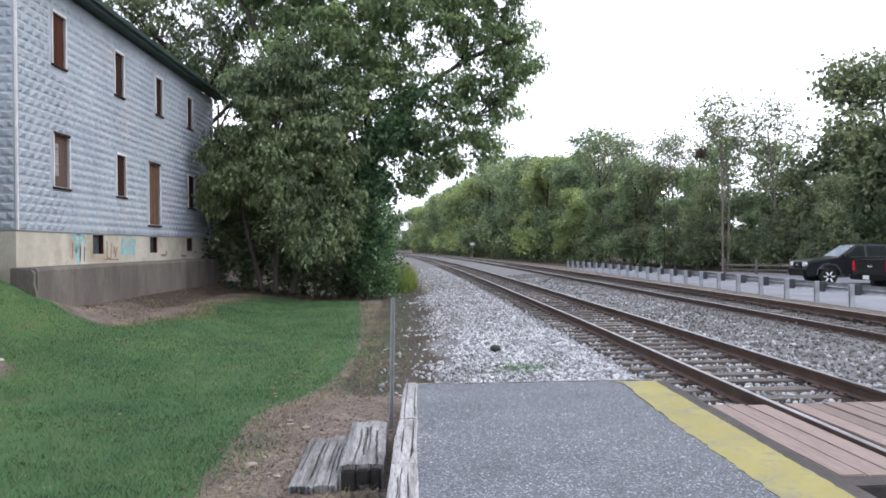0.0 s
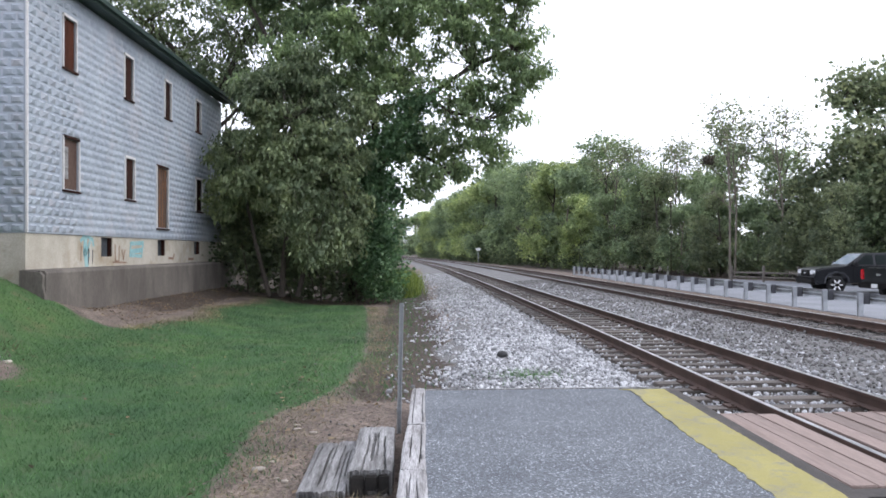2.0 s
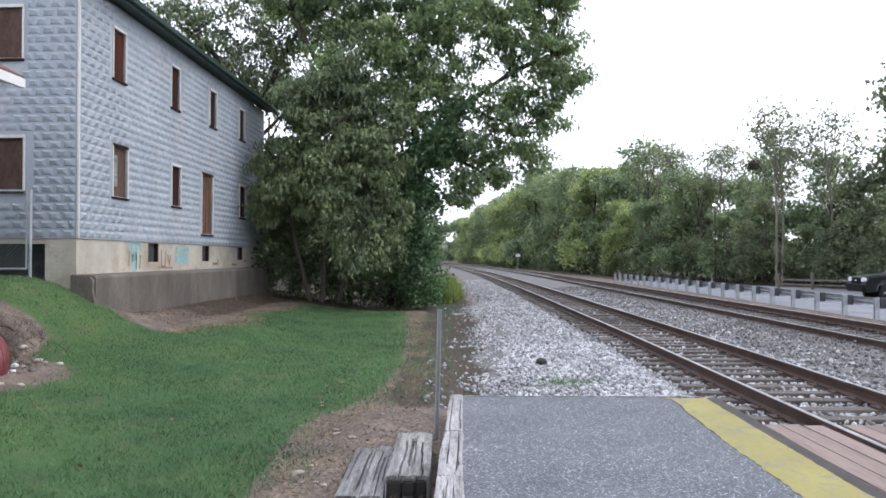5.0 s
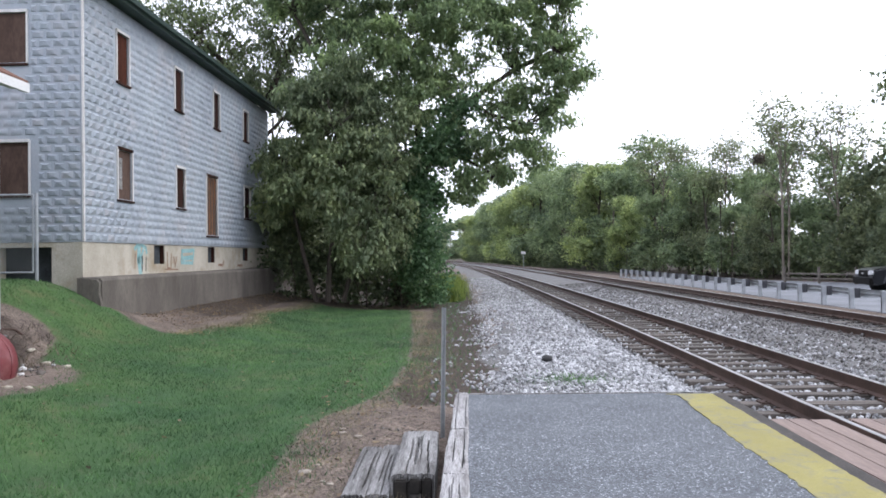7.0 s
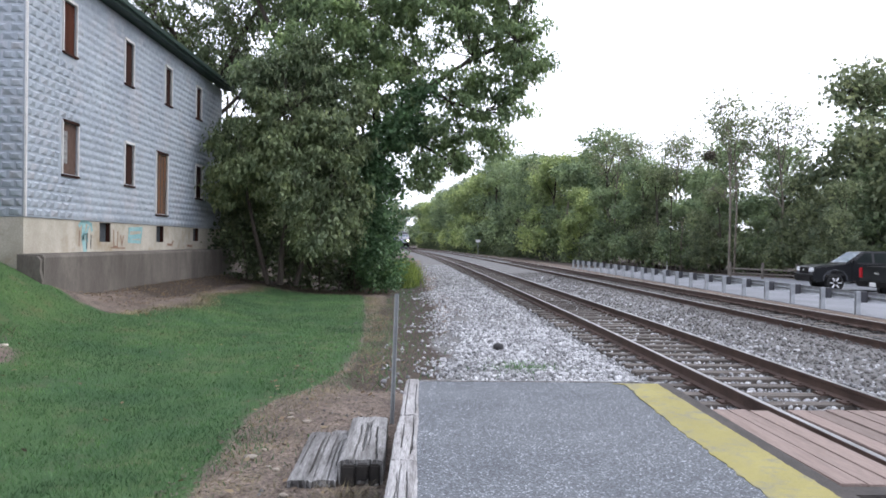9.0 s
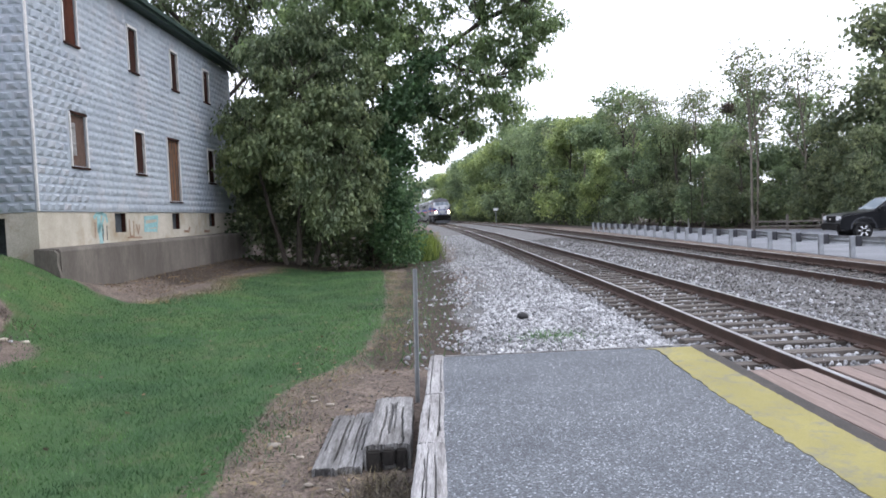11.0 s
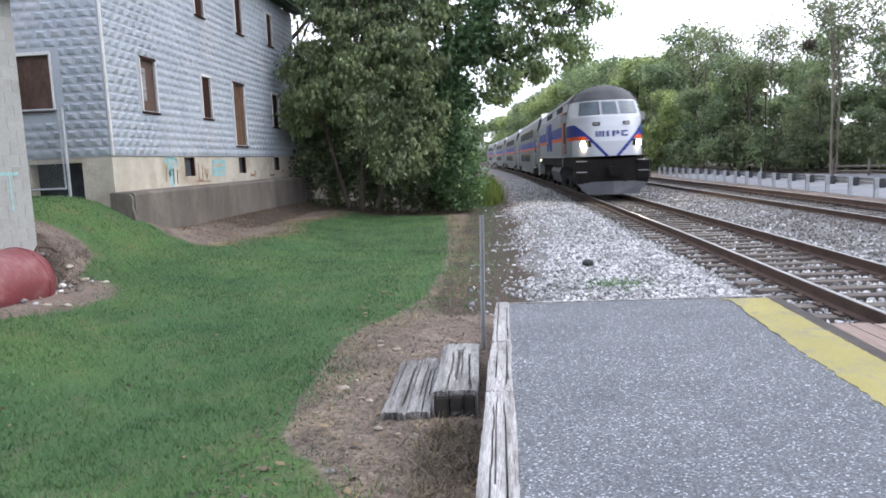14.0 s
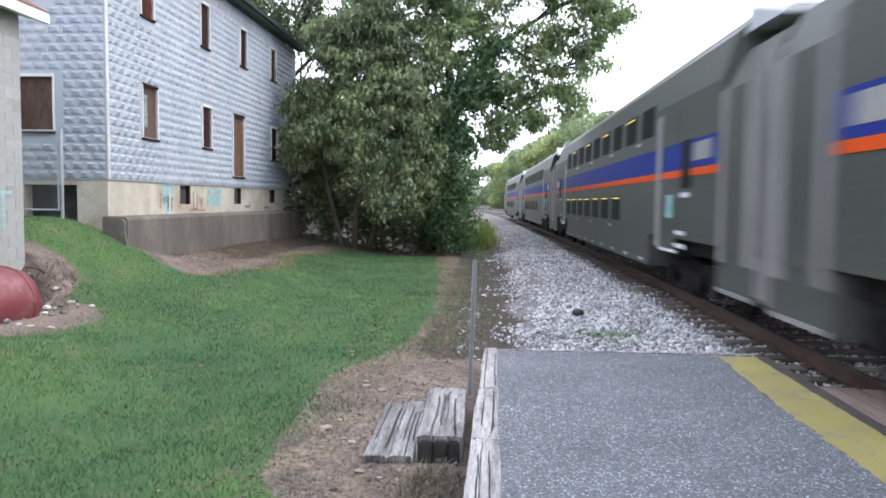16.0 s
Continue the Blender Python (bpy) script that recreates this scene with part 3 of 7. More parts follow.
def weathered_beam(x0, x1, y0, y1, z0, z1, seed, cracks=5, far=(0.0, 0.0)):
    """A split old sleeper: uneven top, long cracks cut into it; far shifts the two sides at its far end."""
    rng = np.random.default_rng(seed)
    nx, ny = 33, 30
    bm = bmesh.new()
    crack = [(int(rng.integers(3, nx - 3)), rng.uniform(-3, 3), rng.uniform(0.0, 0.3), rng.uniform(0.7, 1.0), rng.uniform(0.02, 0.05)) for _ in range(cracks)]
    grid = []
    for j in range(ny):
        row = []
        for i in range(nx):
            u, v = i / (nx - 1), j / (ny - 1)
            x = x0 + far[0] * v + (x1 - x0 + (far[1] - far[0]) * v) * u + (0.005 * math.sin(5 * v + seed + i) + rng.normal(0, 0.0015) if i in (0, nx - 1) else 0)
            y = y0 + (y1 - y0) * v + (rng.normal(0, 0.012) if j in (0, ny - 1) else 0)
            z = z1 + rng.normal(0, 0.0015) - 0.014 * (abs(u - 0.5) * 2) ** 8
            for c, drift, va, vb, deep in crack:
                if va < v < vb and i == int(c + drift * v + 0.6 * math.sin(6 * v + c)):
                    z -= deep
            row.append(bm.verts.new((x, y, z)))
        grid.append(row)
    for j in range(ny - 1):
        for i in range(nx - 1):
            bm.faces.new((grid[j][i], grid[j][i + 1], grid[j + 1][i + 1], grid[j + 1][i]))
    ring = grid[0] + [grid[j][-1] for j in range(1, ny)] + grid[-1][-2::-1] + [grid[j][0] for j in range(ny - 2, 0, -1)]
    low = [bm.verts.new((v.co.x, v.co.y, z0)) for v in ring]
    n = len(ring)
    for k in range(n):
        bm.faces.new((ring[k], low[k], low[(k + 1) % n], ring[(k + 1) % n]))
    bm.faces.new(low)
    return bm


def make_timbers():
    # kerb of old sleepers along the platform
    for k, (y0, y1, dz) in enumerate(((6.55, 8.25, 0.003), (5.2, 6.53, 0.0), (3.3, 5.18, 0.004), (0.8, 3.29, 0.0), (-1.65, 0.79, 0.002), (-4.1, -1.66, 0.0))):
        def sides(y):
            return np.interp(y, (0.8, 4.47, 8.3), (-4.19, -4.15, -4.02)), np.interp(y, (0.8, 4.47, 8.3), (-3.946, -3.944, -3.88))
        (l0, r0), (l1, r1) = sides(y0), sides(y1)
        tagged(part("kerb_timber", weathered_beam(l0, r0, y0, y1, -0.42, 0.118 + dz, 20 + k, 3, (l1 - l0, r1 - r0)), M_TIE),
               "grey split railway sleeper edging the platform", "timber", "kerb timbers")
    st = tagged(new("timber_step"), "two-tier step of grey weathered sleepers beside the platform", "step")
    part("upper_tread", weathered_beam(-4.53, -4.19, 5.58, 6.94, -0.26, 0.0, 31, 5), M_TIE_DARK, st)
    part("rotten_end", boxes((-4.51, -4.4, 5.52, 5.57, -0.25, -0.03), (-4.395, -4.3, 5.5, 5.57, -0.14, -0.02), (-4.3, -4.21, 5.53, 5.57, -0.2, -0.025), bevel=0.012), M_TIE_END, st, "dark rotten end grain")
    part("lower_tread", weathered_beam(-4.92, -4.735, 5.49, 6.88, -0.34, -0.13, 32, 3), M_TIE_DARK, st)
    part("lower_tread", weathered_beam(-4.73, -4.55, 5.51, 6.95, -0.34, -0.135, 33, 3), M_TIE_DARK, st)


make_timbers()


def make_sign_post():
    bm = bmesh.new()
    prism(bm, [(-0.022, -0.012), (-0.012, -0.012), (-0.01, 0.01), (0.01, 0.01), (0.012, -0.012), (0.022, -0.012), (0.019, 0.016), (-0.019, 0.016)], "z", -0.7, 1.16)
    for k in range(14):
        box(bm, -0.008, 0.008, 0.016, 0.021, 0.2 + 0.06 * k, 0.22 + 0.06 * k)
    ob = part("metal_post", bm, M_GALV_OLD)
    ob.matrix_basis = pose(-4.165, 7.45, 0, -0.5, 1.4, 10)
    tagged(ob, "bare leaning galvanised steel channel post in the soil", "post")


make_sign_post()


# ---------------------------------------------------------------- house
HOUSE = tagged(new("house"), "two-storey house clad in grey pressed tin blocks, windows boarded up", "house")
HOUSE.matrix_basis = pose(-12.41, 15.95, 0, 0, 0, -1.37)
Z0, Z1, LONG, DEEP = 2.13, 7.98, 14.6, 9.0

# openings: along the wall, height, kind of board
SIDE_OPENINGS = [
    (1.53, 2.15, 6.17, 7.38, "red"), (4.98, 5.56, 6.18, 7.38, "dark"), (8.12, 8.7, 6.2, 7.39, "dark"), (11.26, 11.86, 6.28, 7.4, "dark"),
    (1.54, 2.28, 3.23, 4.46, "tan"), (5.04, 5.66, 3.26, 4.43, "dark"), (7.43, 8.4, 2.5, 4.46, "door"), (11.3, 12.02, 3.27, 4.46, "dark"),
]
FRONT_OPENINGS = [(1.1, 1.92, 6.22, 7.36, "brown"), (1.06, 1.88, 3.22, 4.4, "brown"), (5.0, 5.8, 6.22, 7.36, "red"), (5.0, 5.8, 3.22, 4.4, "red")]
CELLAR = [(3.6, 4.28, 1.58, 2.1), (7.6, 8.26, 1.58, 2.1), (11.2, 11.85, 1.62, 2.1)]


def slab(length, z0, z1, holes, put, thick):
    """One closed wall with holes through it; put turns (along, inward, height) into a place."""
    us = sorted({0.0, length, *[h[0] for h in holes], *[h[1] for h in holes]})
    zs = sorted({z0, z1, *[h[2] for h in holes], *[h[3] for h in holes]})
    solid = {(i, j) for i in range(len(us) - 1) for j in range(len(zs) - 1)
             if not any(h[0] < (us[i] + us[i + 1]) / 2 < h[1] and h[2] < (zs[j] + zs[j + 1]) / 2 < h[3] for h in holes)}
    bm, seen = bmesh.new(), {}

    def v(i, j, w):
        if (i, j, w) not in seen:
            seen[i, j, w] = bm.verts.new(put(us[i], w * thick, zs[j]))
        return seen[i, j, w]
    for i, j in solid:
        for w in (0, 1):
            bm.faces.new((v(i, j, w), v(i + 1, j, w), v(i + 1, j + 1, w), v(i, j + 1, w)))
        for di, dj, a, b in ((-1, 0, (i, j), (i, j + 1)), (1, 0, (i + 1, j), (i + 1, j + 1)), (0, -1, (i, j), (i + 1, j)), (0, 1, (i, j + 1), (i + 1, j + 1))):
            if (i + di, j + dj) not in solid:
                bm.faces.new((v(*a, 0), v(*b, 0), v(*b, 1), v(*a, 1)))
    return bm


def house_wall(name, length, holes, side):
    bm = slab(length, Z0, Z1, holes, (lambda u, w, z: (-w, u, z)) if side else (lambda u, w, z: (-0.2 - u, w, z)), 0.2)
    return part(name, bm, M_TIN_REST, HOUSE, "grey pressed tin siding in a rock-faced block pattern")


def rock_face(w, h, d, seed):
    """One pressed block: a rough pillow, its facets leaning differently."""
    rng = np.random.default_rng(seed)
    o = [(w * 0.09, h * 0.12), (w * 0.91, h * 0.12), (w * 0.91, h * 0.9), (w * 0.09, h * 0.9)]
    i = [(w * rng.uniform(0.2, 0.3), h * rng.uniform(0.22, 0.3)), (w * rng.uniform(0.66, 0.8), h * rng.uniform(0.22, 0.32)),
         (w * rng.uniform(0.58, 0.76), h * rng.uniform(0.66, 0.78)), (w * rng.uniform(0.3, 0.42), h * rng.uniform(0.66, 0.78))]
    out = [rng.uniform(0.35, 0.6), rng.uniform(0.35, 0.6), rng.uniform(0.95, 1.25), rng.uniform(0.75, 1.2)]
    v = [(u, z, 0.0) for u, z in o] + [(u, z, d * k) for (u, z), k in zip(i, out)]
    f = [(0, 1, 5, 4), (1, 2, 6, 5), (2, 3, 7, 6), (3, 0, 4, 7), (4, 5, 6, 7)]
    return np.array(v), np.array(f)


def make_house_shell():
    side = house_wall("wall_side", LONG, SIDE_OPENINGS, True)
    front = house_wall("wall_front", DEEP, FRONT_OPENINGS, False)
    part("wall_back", boxes((-DEEP, -0.2, LONG - 0.2, LONG, Z0, Z1)), M_TIN_REST, HOUSE)
    part("wall_far", boxes((-DEEP, -DEEP + 0.2, 0.2, LONG - 0.2, Z0, Z1)), M_TIN_REST, HOUSE)
    # pale frame paint on the bead stands in for the highlight along the corner
    part("highlit_corner_bead", boxes((-0.02, 0.03, -0.03, 0.02, Z0, Z1), bevel=0.008), M_FRAME, HOUSE)
    # foundation with cellar openings
    part("foundation", slab(LONG, 0.0, Z0 - 0.01, CELLAR, lambda u, w, z: (-0.03 - w, u, z), 0.27), M_FOUND, HOUSE, "stained cream foundation wall")
    part("foundation_front", slab(DEEP - 0.31, 0.3, Z0 - 0.01, [(0.45, 1.7, 0.3, Z0 - 0.12)], lambda u, w, z: (-0.31 - u, 0.02 + w, z), 0.28), M_FOUND, HOUSE, "tan foundation wall with a cellar doorway")
    # dark panels behind the doorway and cellar openings stand in for unlit space
    part("cellar_shade_panel", boxes((-2.1, -0.7, 0.42, 0.5, 0.32, Z0)), M_INK_SHADE, HOUSE)
    for a, b, c, d in CELLAR:
        w = part("cellar_window", boxes((-0.22, -0.16, a, b, c, d)), M_INK_SHADE, HOUSE, "cellar opening with a dark panel for the unlit inside")
        for u in (a, b - 0.05):
            part("cellar_frame", boxes((-0.15, -0.05, u, u + 0.05, c, d)), M_BOARD_DARK, w)
    # concrete ledge in front
    bm = bmesh.new()
    prism(bm, [(-0.025, -0.2), (0.5, -0.2), (0.5, 1.24), (0.46, 1.3), (-0.025, 1.32)], "y", -0.15, LONG + 0.5)
    part("ledge", bm, M_CONC, HOUSE, "stained concrete retaining ledge")
    bm = bmesh.new()
    prism(bm, [(-0.03, 0.2), (0.5, 0.2), (0.51, 0.75), (0.46, 0.98), (0.47, 1.2), (0.4, 1.27), (0.1, 1.3), (-0.03, 1.31)], "y", -0.24, -0.153)
    part("ledge_end", bm, M_CONC, HOUSE, "crumbling end of the ledge")
    # roof, fascia and gutter
    bm = bmesh.new()
    prism(bm, [(0.42, Z1 + 0.12), (0.42, Z1 + 0.2), (-DEEP / 2, Z1 + 2.3), (-DEEP - 0.42, Z1 + 0.2), (-DEEP - 0.42, Z1 + 0.12), (-DEEP / 2, Z1 + 2.15)], "y", -0.35, LONG + 0.35)
    part("roof", bm, M_GREYROOF, HOUSE, "dark roof")
    part("soffit", boxes((0.0, 0.36, -0.3, LONG + 0.3, Z1 + 0.03, Z1 + 0.07)), M_GREEN, HOUSE)
    part("fascia", boxes((0.36, 0.4, -0.35, LONG + 0.35, Z1 - 0.02, Z1 + 0.17)), M_GREEN, HOUSE, "dark green fascia board")
    bm = bmesh.new()
    prism(bm, [(0.41, Z1 + 0.06), (0.5, Z1 + 0.06), (0.52, Z1 + 0.17), (0.41, Z1 + 0.17)], "y", -0.35, LONG + 0.35)
    part("gutter", bm, M_GREEN, HOUSE)
    part("gable", boxes((-DEEP + 0.1, -0.1, 0.02, 0.16, Z1, Z1 + 0.3)), M_TIN_REST, HOUSE)
    return side, front


SIDE_WALL, FRONT_WALL = make_house_shell()


def boarded_opening(a, b, c, d, kind, side):
    name = "door" if kind == "door" else "window"
    board = {"red": M_BOARD, "dark": M_BOARD_DARK, "tan": M_BOARD_BROWN, "door": M_BOARD_TAN, "brown": M_BOARD_BROWN}[kind]

    def put(u0, u1, w0, w1, z0, z1):
        return (w0, w1, u0, u1, z0, z1) if side else (-0.2 - u1, -0.2 - u0, -w1, -w0, z0, z1)
    t, lab = 0.04, {"red": "red-brown plywood", "dark": "dark stained board", "tan": "peeling grey-brown board", "door": "weathered wooden door boards", "brown": "faded brown plywood"}[kind]
    ob = part(name, boxes(put(a, b, -0.09, -0.04, c, d)), board, HOUSE, lab)
    pale = M_FRAME
    part("frame", boxes(put(a - t, a, -0.13, 0.035, c - 0.02, d + 0.05)), pale, ob)
    part("frame", boxes(put(b, b + t, -0.13, 0.035, c - 0.02, d + 0.05)), pale, ob)
    part("lintel", boxes(put(a - 0.02, b + 0.02, -0.13, 0.045, d + 0.002, d + 0.07)), M_BOARD_DARK if kind in ("tan", "door") else pale, ob)
    part("sill", boxes(put(a - t, b + t, -0.13, 0.06, c - 0.075, c - 0.025)), M_BOARD_DARK, ob)
    if kind == "tan":
        part("torn_board", boxes(put(a + 0.04, a + 0.3, -0.038, -0.026, c + 0.25, d - 0.2)), M_TIE_DARK, ob)
    if kind == "door":
        for k in range(1, 4):
            u = a + (b - a) * k / 4
            part("batten_gap", boxes(put(u - 0.012, u + 0.012, -0.039, -0.03, c + 0.02, d - 0.02)), M_INK_SHADE, ob)


for o in SIDE_OPENINGS:
    boarded_opening(*o, True)
for o in FRONT_OPENINGS[:2]:
    boarded_opening(*o, False)


def spray_marks():
    """Faded spray paint on the foundation."""
    def stroke(pts, w, m):
        bm = bmesh.new()
        for (a, c), (b, d) in zip(pts, pts[1:]):
            t = Vector((b - a, d - c)).normalized() * w
            n = Vector((-t.y, t.x))
            q = [(a - n.x - t.x, c - n.y - t.y), (a + n.x - t.x, c + n.y - t.y), (b + n.x + t.x, d + n.y + t.y), (b - n.x + t.x, d - n.y + t.y)]
            prism(bm, q, "x", -0.029, -0.026)
        part("spray_mark", bm, m, HOUSE)
    stroke([(2.5, 2.0), (2.62, 2.08), (2.85, 2.1), (3.1, 2.02), (3.15, 1.9)], 0.05, M_CYAN)
    stroke([(2.72, 2.05), (2.7, 1.7), (2.78, 1.4)], 0.09, M_CYAN)
    stroke([(2.95, 1.95), (2.85, 1.8), (2.9, 1.62)], 0.05, M_CYAN)
    stroke([(2.5, 1.85), (2.48, 1.5)], 0.02, M_TAG)
    stroke([(4.3, 1.42), (5.2, 1.4)], 0.02, M_TAG)
    stroke([(5.6, 1.72), (6.25, 1.76)], 0.07, M_CYAN)
    stroke([(8.6, 1.5), (9.0, 1.48), (9.1, 1.6)], 0.04, M_TAG)
    stroke([(10.6, 1.45), (11.1, 1.44)], 0.04, M_TAG)
    stroke([(2.9, 1.78), (2.88, 1.42)], 0.03, M_INK_SHADE)
    stroke([(3.12, 1.75), (3.1, 1.42)], 0.02, M_INK_SHADE)
    stroke([(4.45, 1.9), (4.47, 1.45), (4.7, 1.45), (4.72, 1.85)], 0.025, M_TAG)
    stroke([(4.9, 1.75), (5.0, 1.5), (5.1, 1.75)], 0.025, M_TAG)
    stroke([(5.5, 1.95), (6.4, 1.98)], 0.06, M_CYAN)
    stroke([(5.5, 1.95), (5.45, 1.6), (6.3, 1.58), (6.4, 1.9)], 0.05, M_CYAN)


spray_marks()


# ---------------------------------------------------------------- shed with block wall
def make_shed():
    sh = tagged(new("shed"), "grey concrete block shed with a shingled roof and white eaves", "shed")
    sh.matrix_basis = pose(-11.7, 11.9, 0, 0, 0, -1.4)
    part("core", boxes((-6.0, -0.004, -9.0, -0.004, -0.4, 4.72)), M_MORTAR, sh)
    part("roof", prism(bmesh.new(), [(0.3, 4.74), (0.3, 4.82), (-3.0, 6.6), (-6.6, 4.82), (-6.6, 4.74), (-3.0, 6.5)], "y", -9.4, 0.32), M_ROOF, sh, "brown shingle roof")
    part("eave", boxes((0.26, 0.32, -9.4, 0.32, 4.62, 4.78)), M_WHITE, sh, "white eave board")
    part("soffit", boxes((-0.03, 0.26, -9.4, 0.32, 4.7, 4.73)), M_WHITE, sh)
    part("bargeboard", boxes((-6.0, -0.03, -0.0, 0.03, 4.6, 4.72)), M_WHITE, sh)
    # blocks of the wall that faces the lawn, and of the end
    me = {}
    for w in (0.4, 0.2):
        bm = bmesh.new()
        box(bm, -0.09, 0.0, 0.003, w - 0.003, 0.003, 0.197, bevel=0.003)
        me[w] = bpy.data.meshes.new("block")
        bm.to_mesh(me[w])
        bm.free()
        me[w].materials.append(M_BLOCK)
    for r in range(25):
        z = -0.3 + 0.2 * r
        y = -4.8
        first = True
        while y < -0.01:
            w = 0.2 if (first and r % 2) or y > -0.21 else 0.4
            if y + w > 0.001:
                w = 0.2
            shared("block", me[w], sh, (0, y, z))
            y += w
            first = False
    bm = bmesh.new()
    box(bm, 0.003, 0.006, -0.52, -0.48, 1.2, 1.8)
    box(bm, 0.003, 0.006, -0.72, -0.28, 1.77, 1.82)
    part("spray_mark", bm, M_CYAN, sh, "faded cyan spray mark")
    return sh


make_shed()


def make_tank():
    tk = tagged(new("tank"), "faded red steel fuel tank lying by the shed", "tank")
    tk.matrix_basis = pose(-11.07, 8.85, 0.2, 0, 0, -6)
    bm = bmesh.new()
    prof = [(0.0, 0.0), (0.23, 0.03), (0.39, 0.1), (0.49, 0.22), (0.53, 0.36)]
    rings = []
    for r, y in [(r, -1.75 + d) for r, d in prof] + [(r, 1.75 - d) for r, d in prof[::-1]]:
        rings.append([bm.verts.new((math.cos(k * math.tau / 32) * max(r, 0.001), y, math.sin(k * math.tau / 32) * max(r, 0.001))) for k in range(32)])
    for u, w in zip(rings, rings[1:]):
        for k in range(32):
            f = bm.faces.new((u[k], u[(k + 1) % 32], w[(k + 1) % 32], w[k]))
            f.smooth = True
    part("drum", bm, M_RED, tk, "dented faded red drum")
    bm = bmesh.new()
    cyl(bm, (0, 1.36, 0), (0, 1, 0), 0.537, 0.03, 32)
    part("weld_band", bm, M_RED, tk)
    part("valve", tube(bmesh.new(), [(0.12, 1.6, 0.4), (0.12, 1.68, 0.5), (0.16, 1.9, 0.46), (0.2, 1.98, 0.38)], 0.025, 0.02), M_RAIL, tk)
    for y in (-1.0, 1.0):
        part("saddle", boxes((-0.3, 0.3, y - 0.1, y + 0.1, -0.66, -0.43)), M_CONC, tk)


make_tank()


def make_gate():
    g = tagged(new("chain_link_gate"), "chain-link gate in a steel pipe frame by the house", "gate")
    g.matrix_basis = pose(-13.3, 15.5, 0, 0, 0, 2)
    for n, pts, r in (("post", [(0.08, 0, 0.9), (0.08, 0, 3.2)], 0.035), ("frame", [(0, 0, 1.45), (0, 0, 3.16)], 0.022),
                      ("frame", [(-2.4, 0, 1.45), (-2.4, 0, 3.16)], 0.022), ("top_rail", [(-2.4, 0, 3.16), (0, 0, 3.16)], 0.024), ("bottom_rail", [(-2.4, 0, 1.45), (0, 0, 1.45)], 0.022)):
        part(n, tube(bmesh.new(), pts, r, r, 10), M_GALV, g)
    v, f = [], []
    for s in (1, -1):
        for k in range(-22, 52):
            a, b = -2.4 + k * 0.085, -2.4 + k * 0.085 + s * 1.68
            lo, hi = 0.0, 1.0
            t0, t1 = sorted(((-2.4 - a) / (b - a), (0 - a) / (b - a)))
            lo, hi = max(lo, t0), min(hi, t1)
            if hi - lo < 0.02:
                continue
            p, q = (a + (b - a) * lo, 1.46 + 1.68 * lo), (a + (b - a) * hi, 1.46 + 1.68 * hi)
            n = len(v)
            e = 0.003
            v += [(p[0] - e, s * e, p[1]), (p[0] + e, s * e, p[1]), (q[0] + e, s * e, q[1]), (q[0] - e, s * e, q[1])]
            f.append((n, n + 1, n + 2, n + 3))
    tagged(fast_mesh("mesh_wire", np.array(v), np.array(f), M_GALV, g), kind="stuff")
    slab = part("loose_slab", boxes((-13.9, -13.35, 15.0, 15.5, 1.24, 1.3), bevel=0.01), M_CONC)
    tagged(slab, "flat broken concrete slab on the grass", "slab")


make_gate()


# ---------------------------------------------------------------- tracks
RAIL_PROFILE = [(-0.07, -0.17), (0.07, -0.17), (0.07, -0.155), (0.012, -0.135), (0.01, -0.05), (0.036, -0.04), (0.036, -0.004), (-0.036, -0.004), (-0.036, -0.04), (-0.01, -0.05), (-0.012, -0.135), (-0.07, -0.155)]


def swept(profile, off, zoff, ys):
    bm = bmesh.new()
    rings = [[bm.verts.new((track_x(y) + off + u, y, w + zoff)) for u, w in profile] for y in ys]
    n = len(profile)
    for a, b in zip(rings, rings[1:]):
        for k in range(n):
            bm.faces.new((a[k], a[(k + 1) % n], b[(k + 1) % n], b[k]))
    bm.faces.new(rings[0])
    bm.faces.new(rings[-1])
    return bm


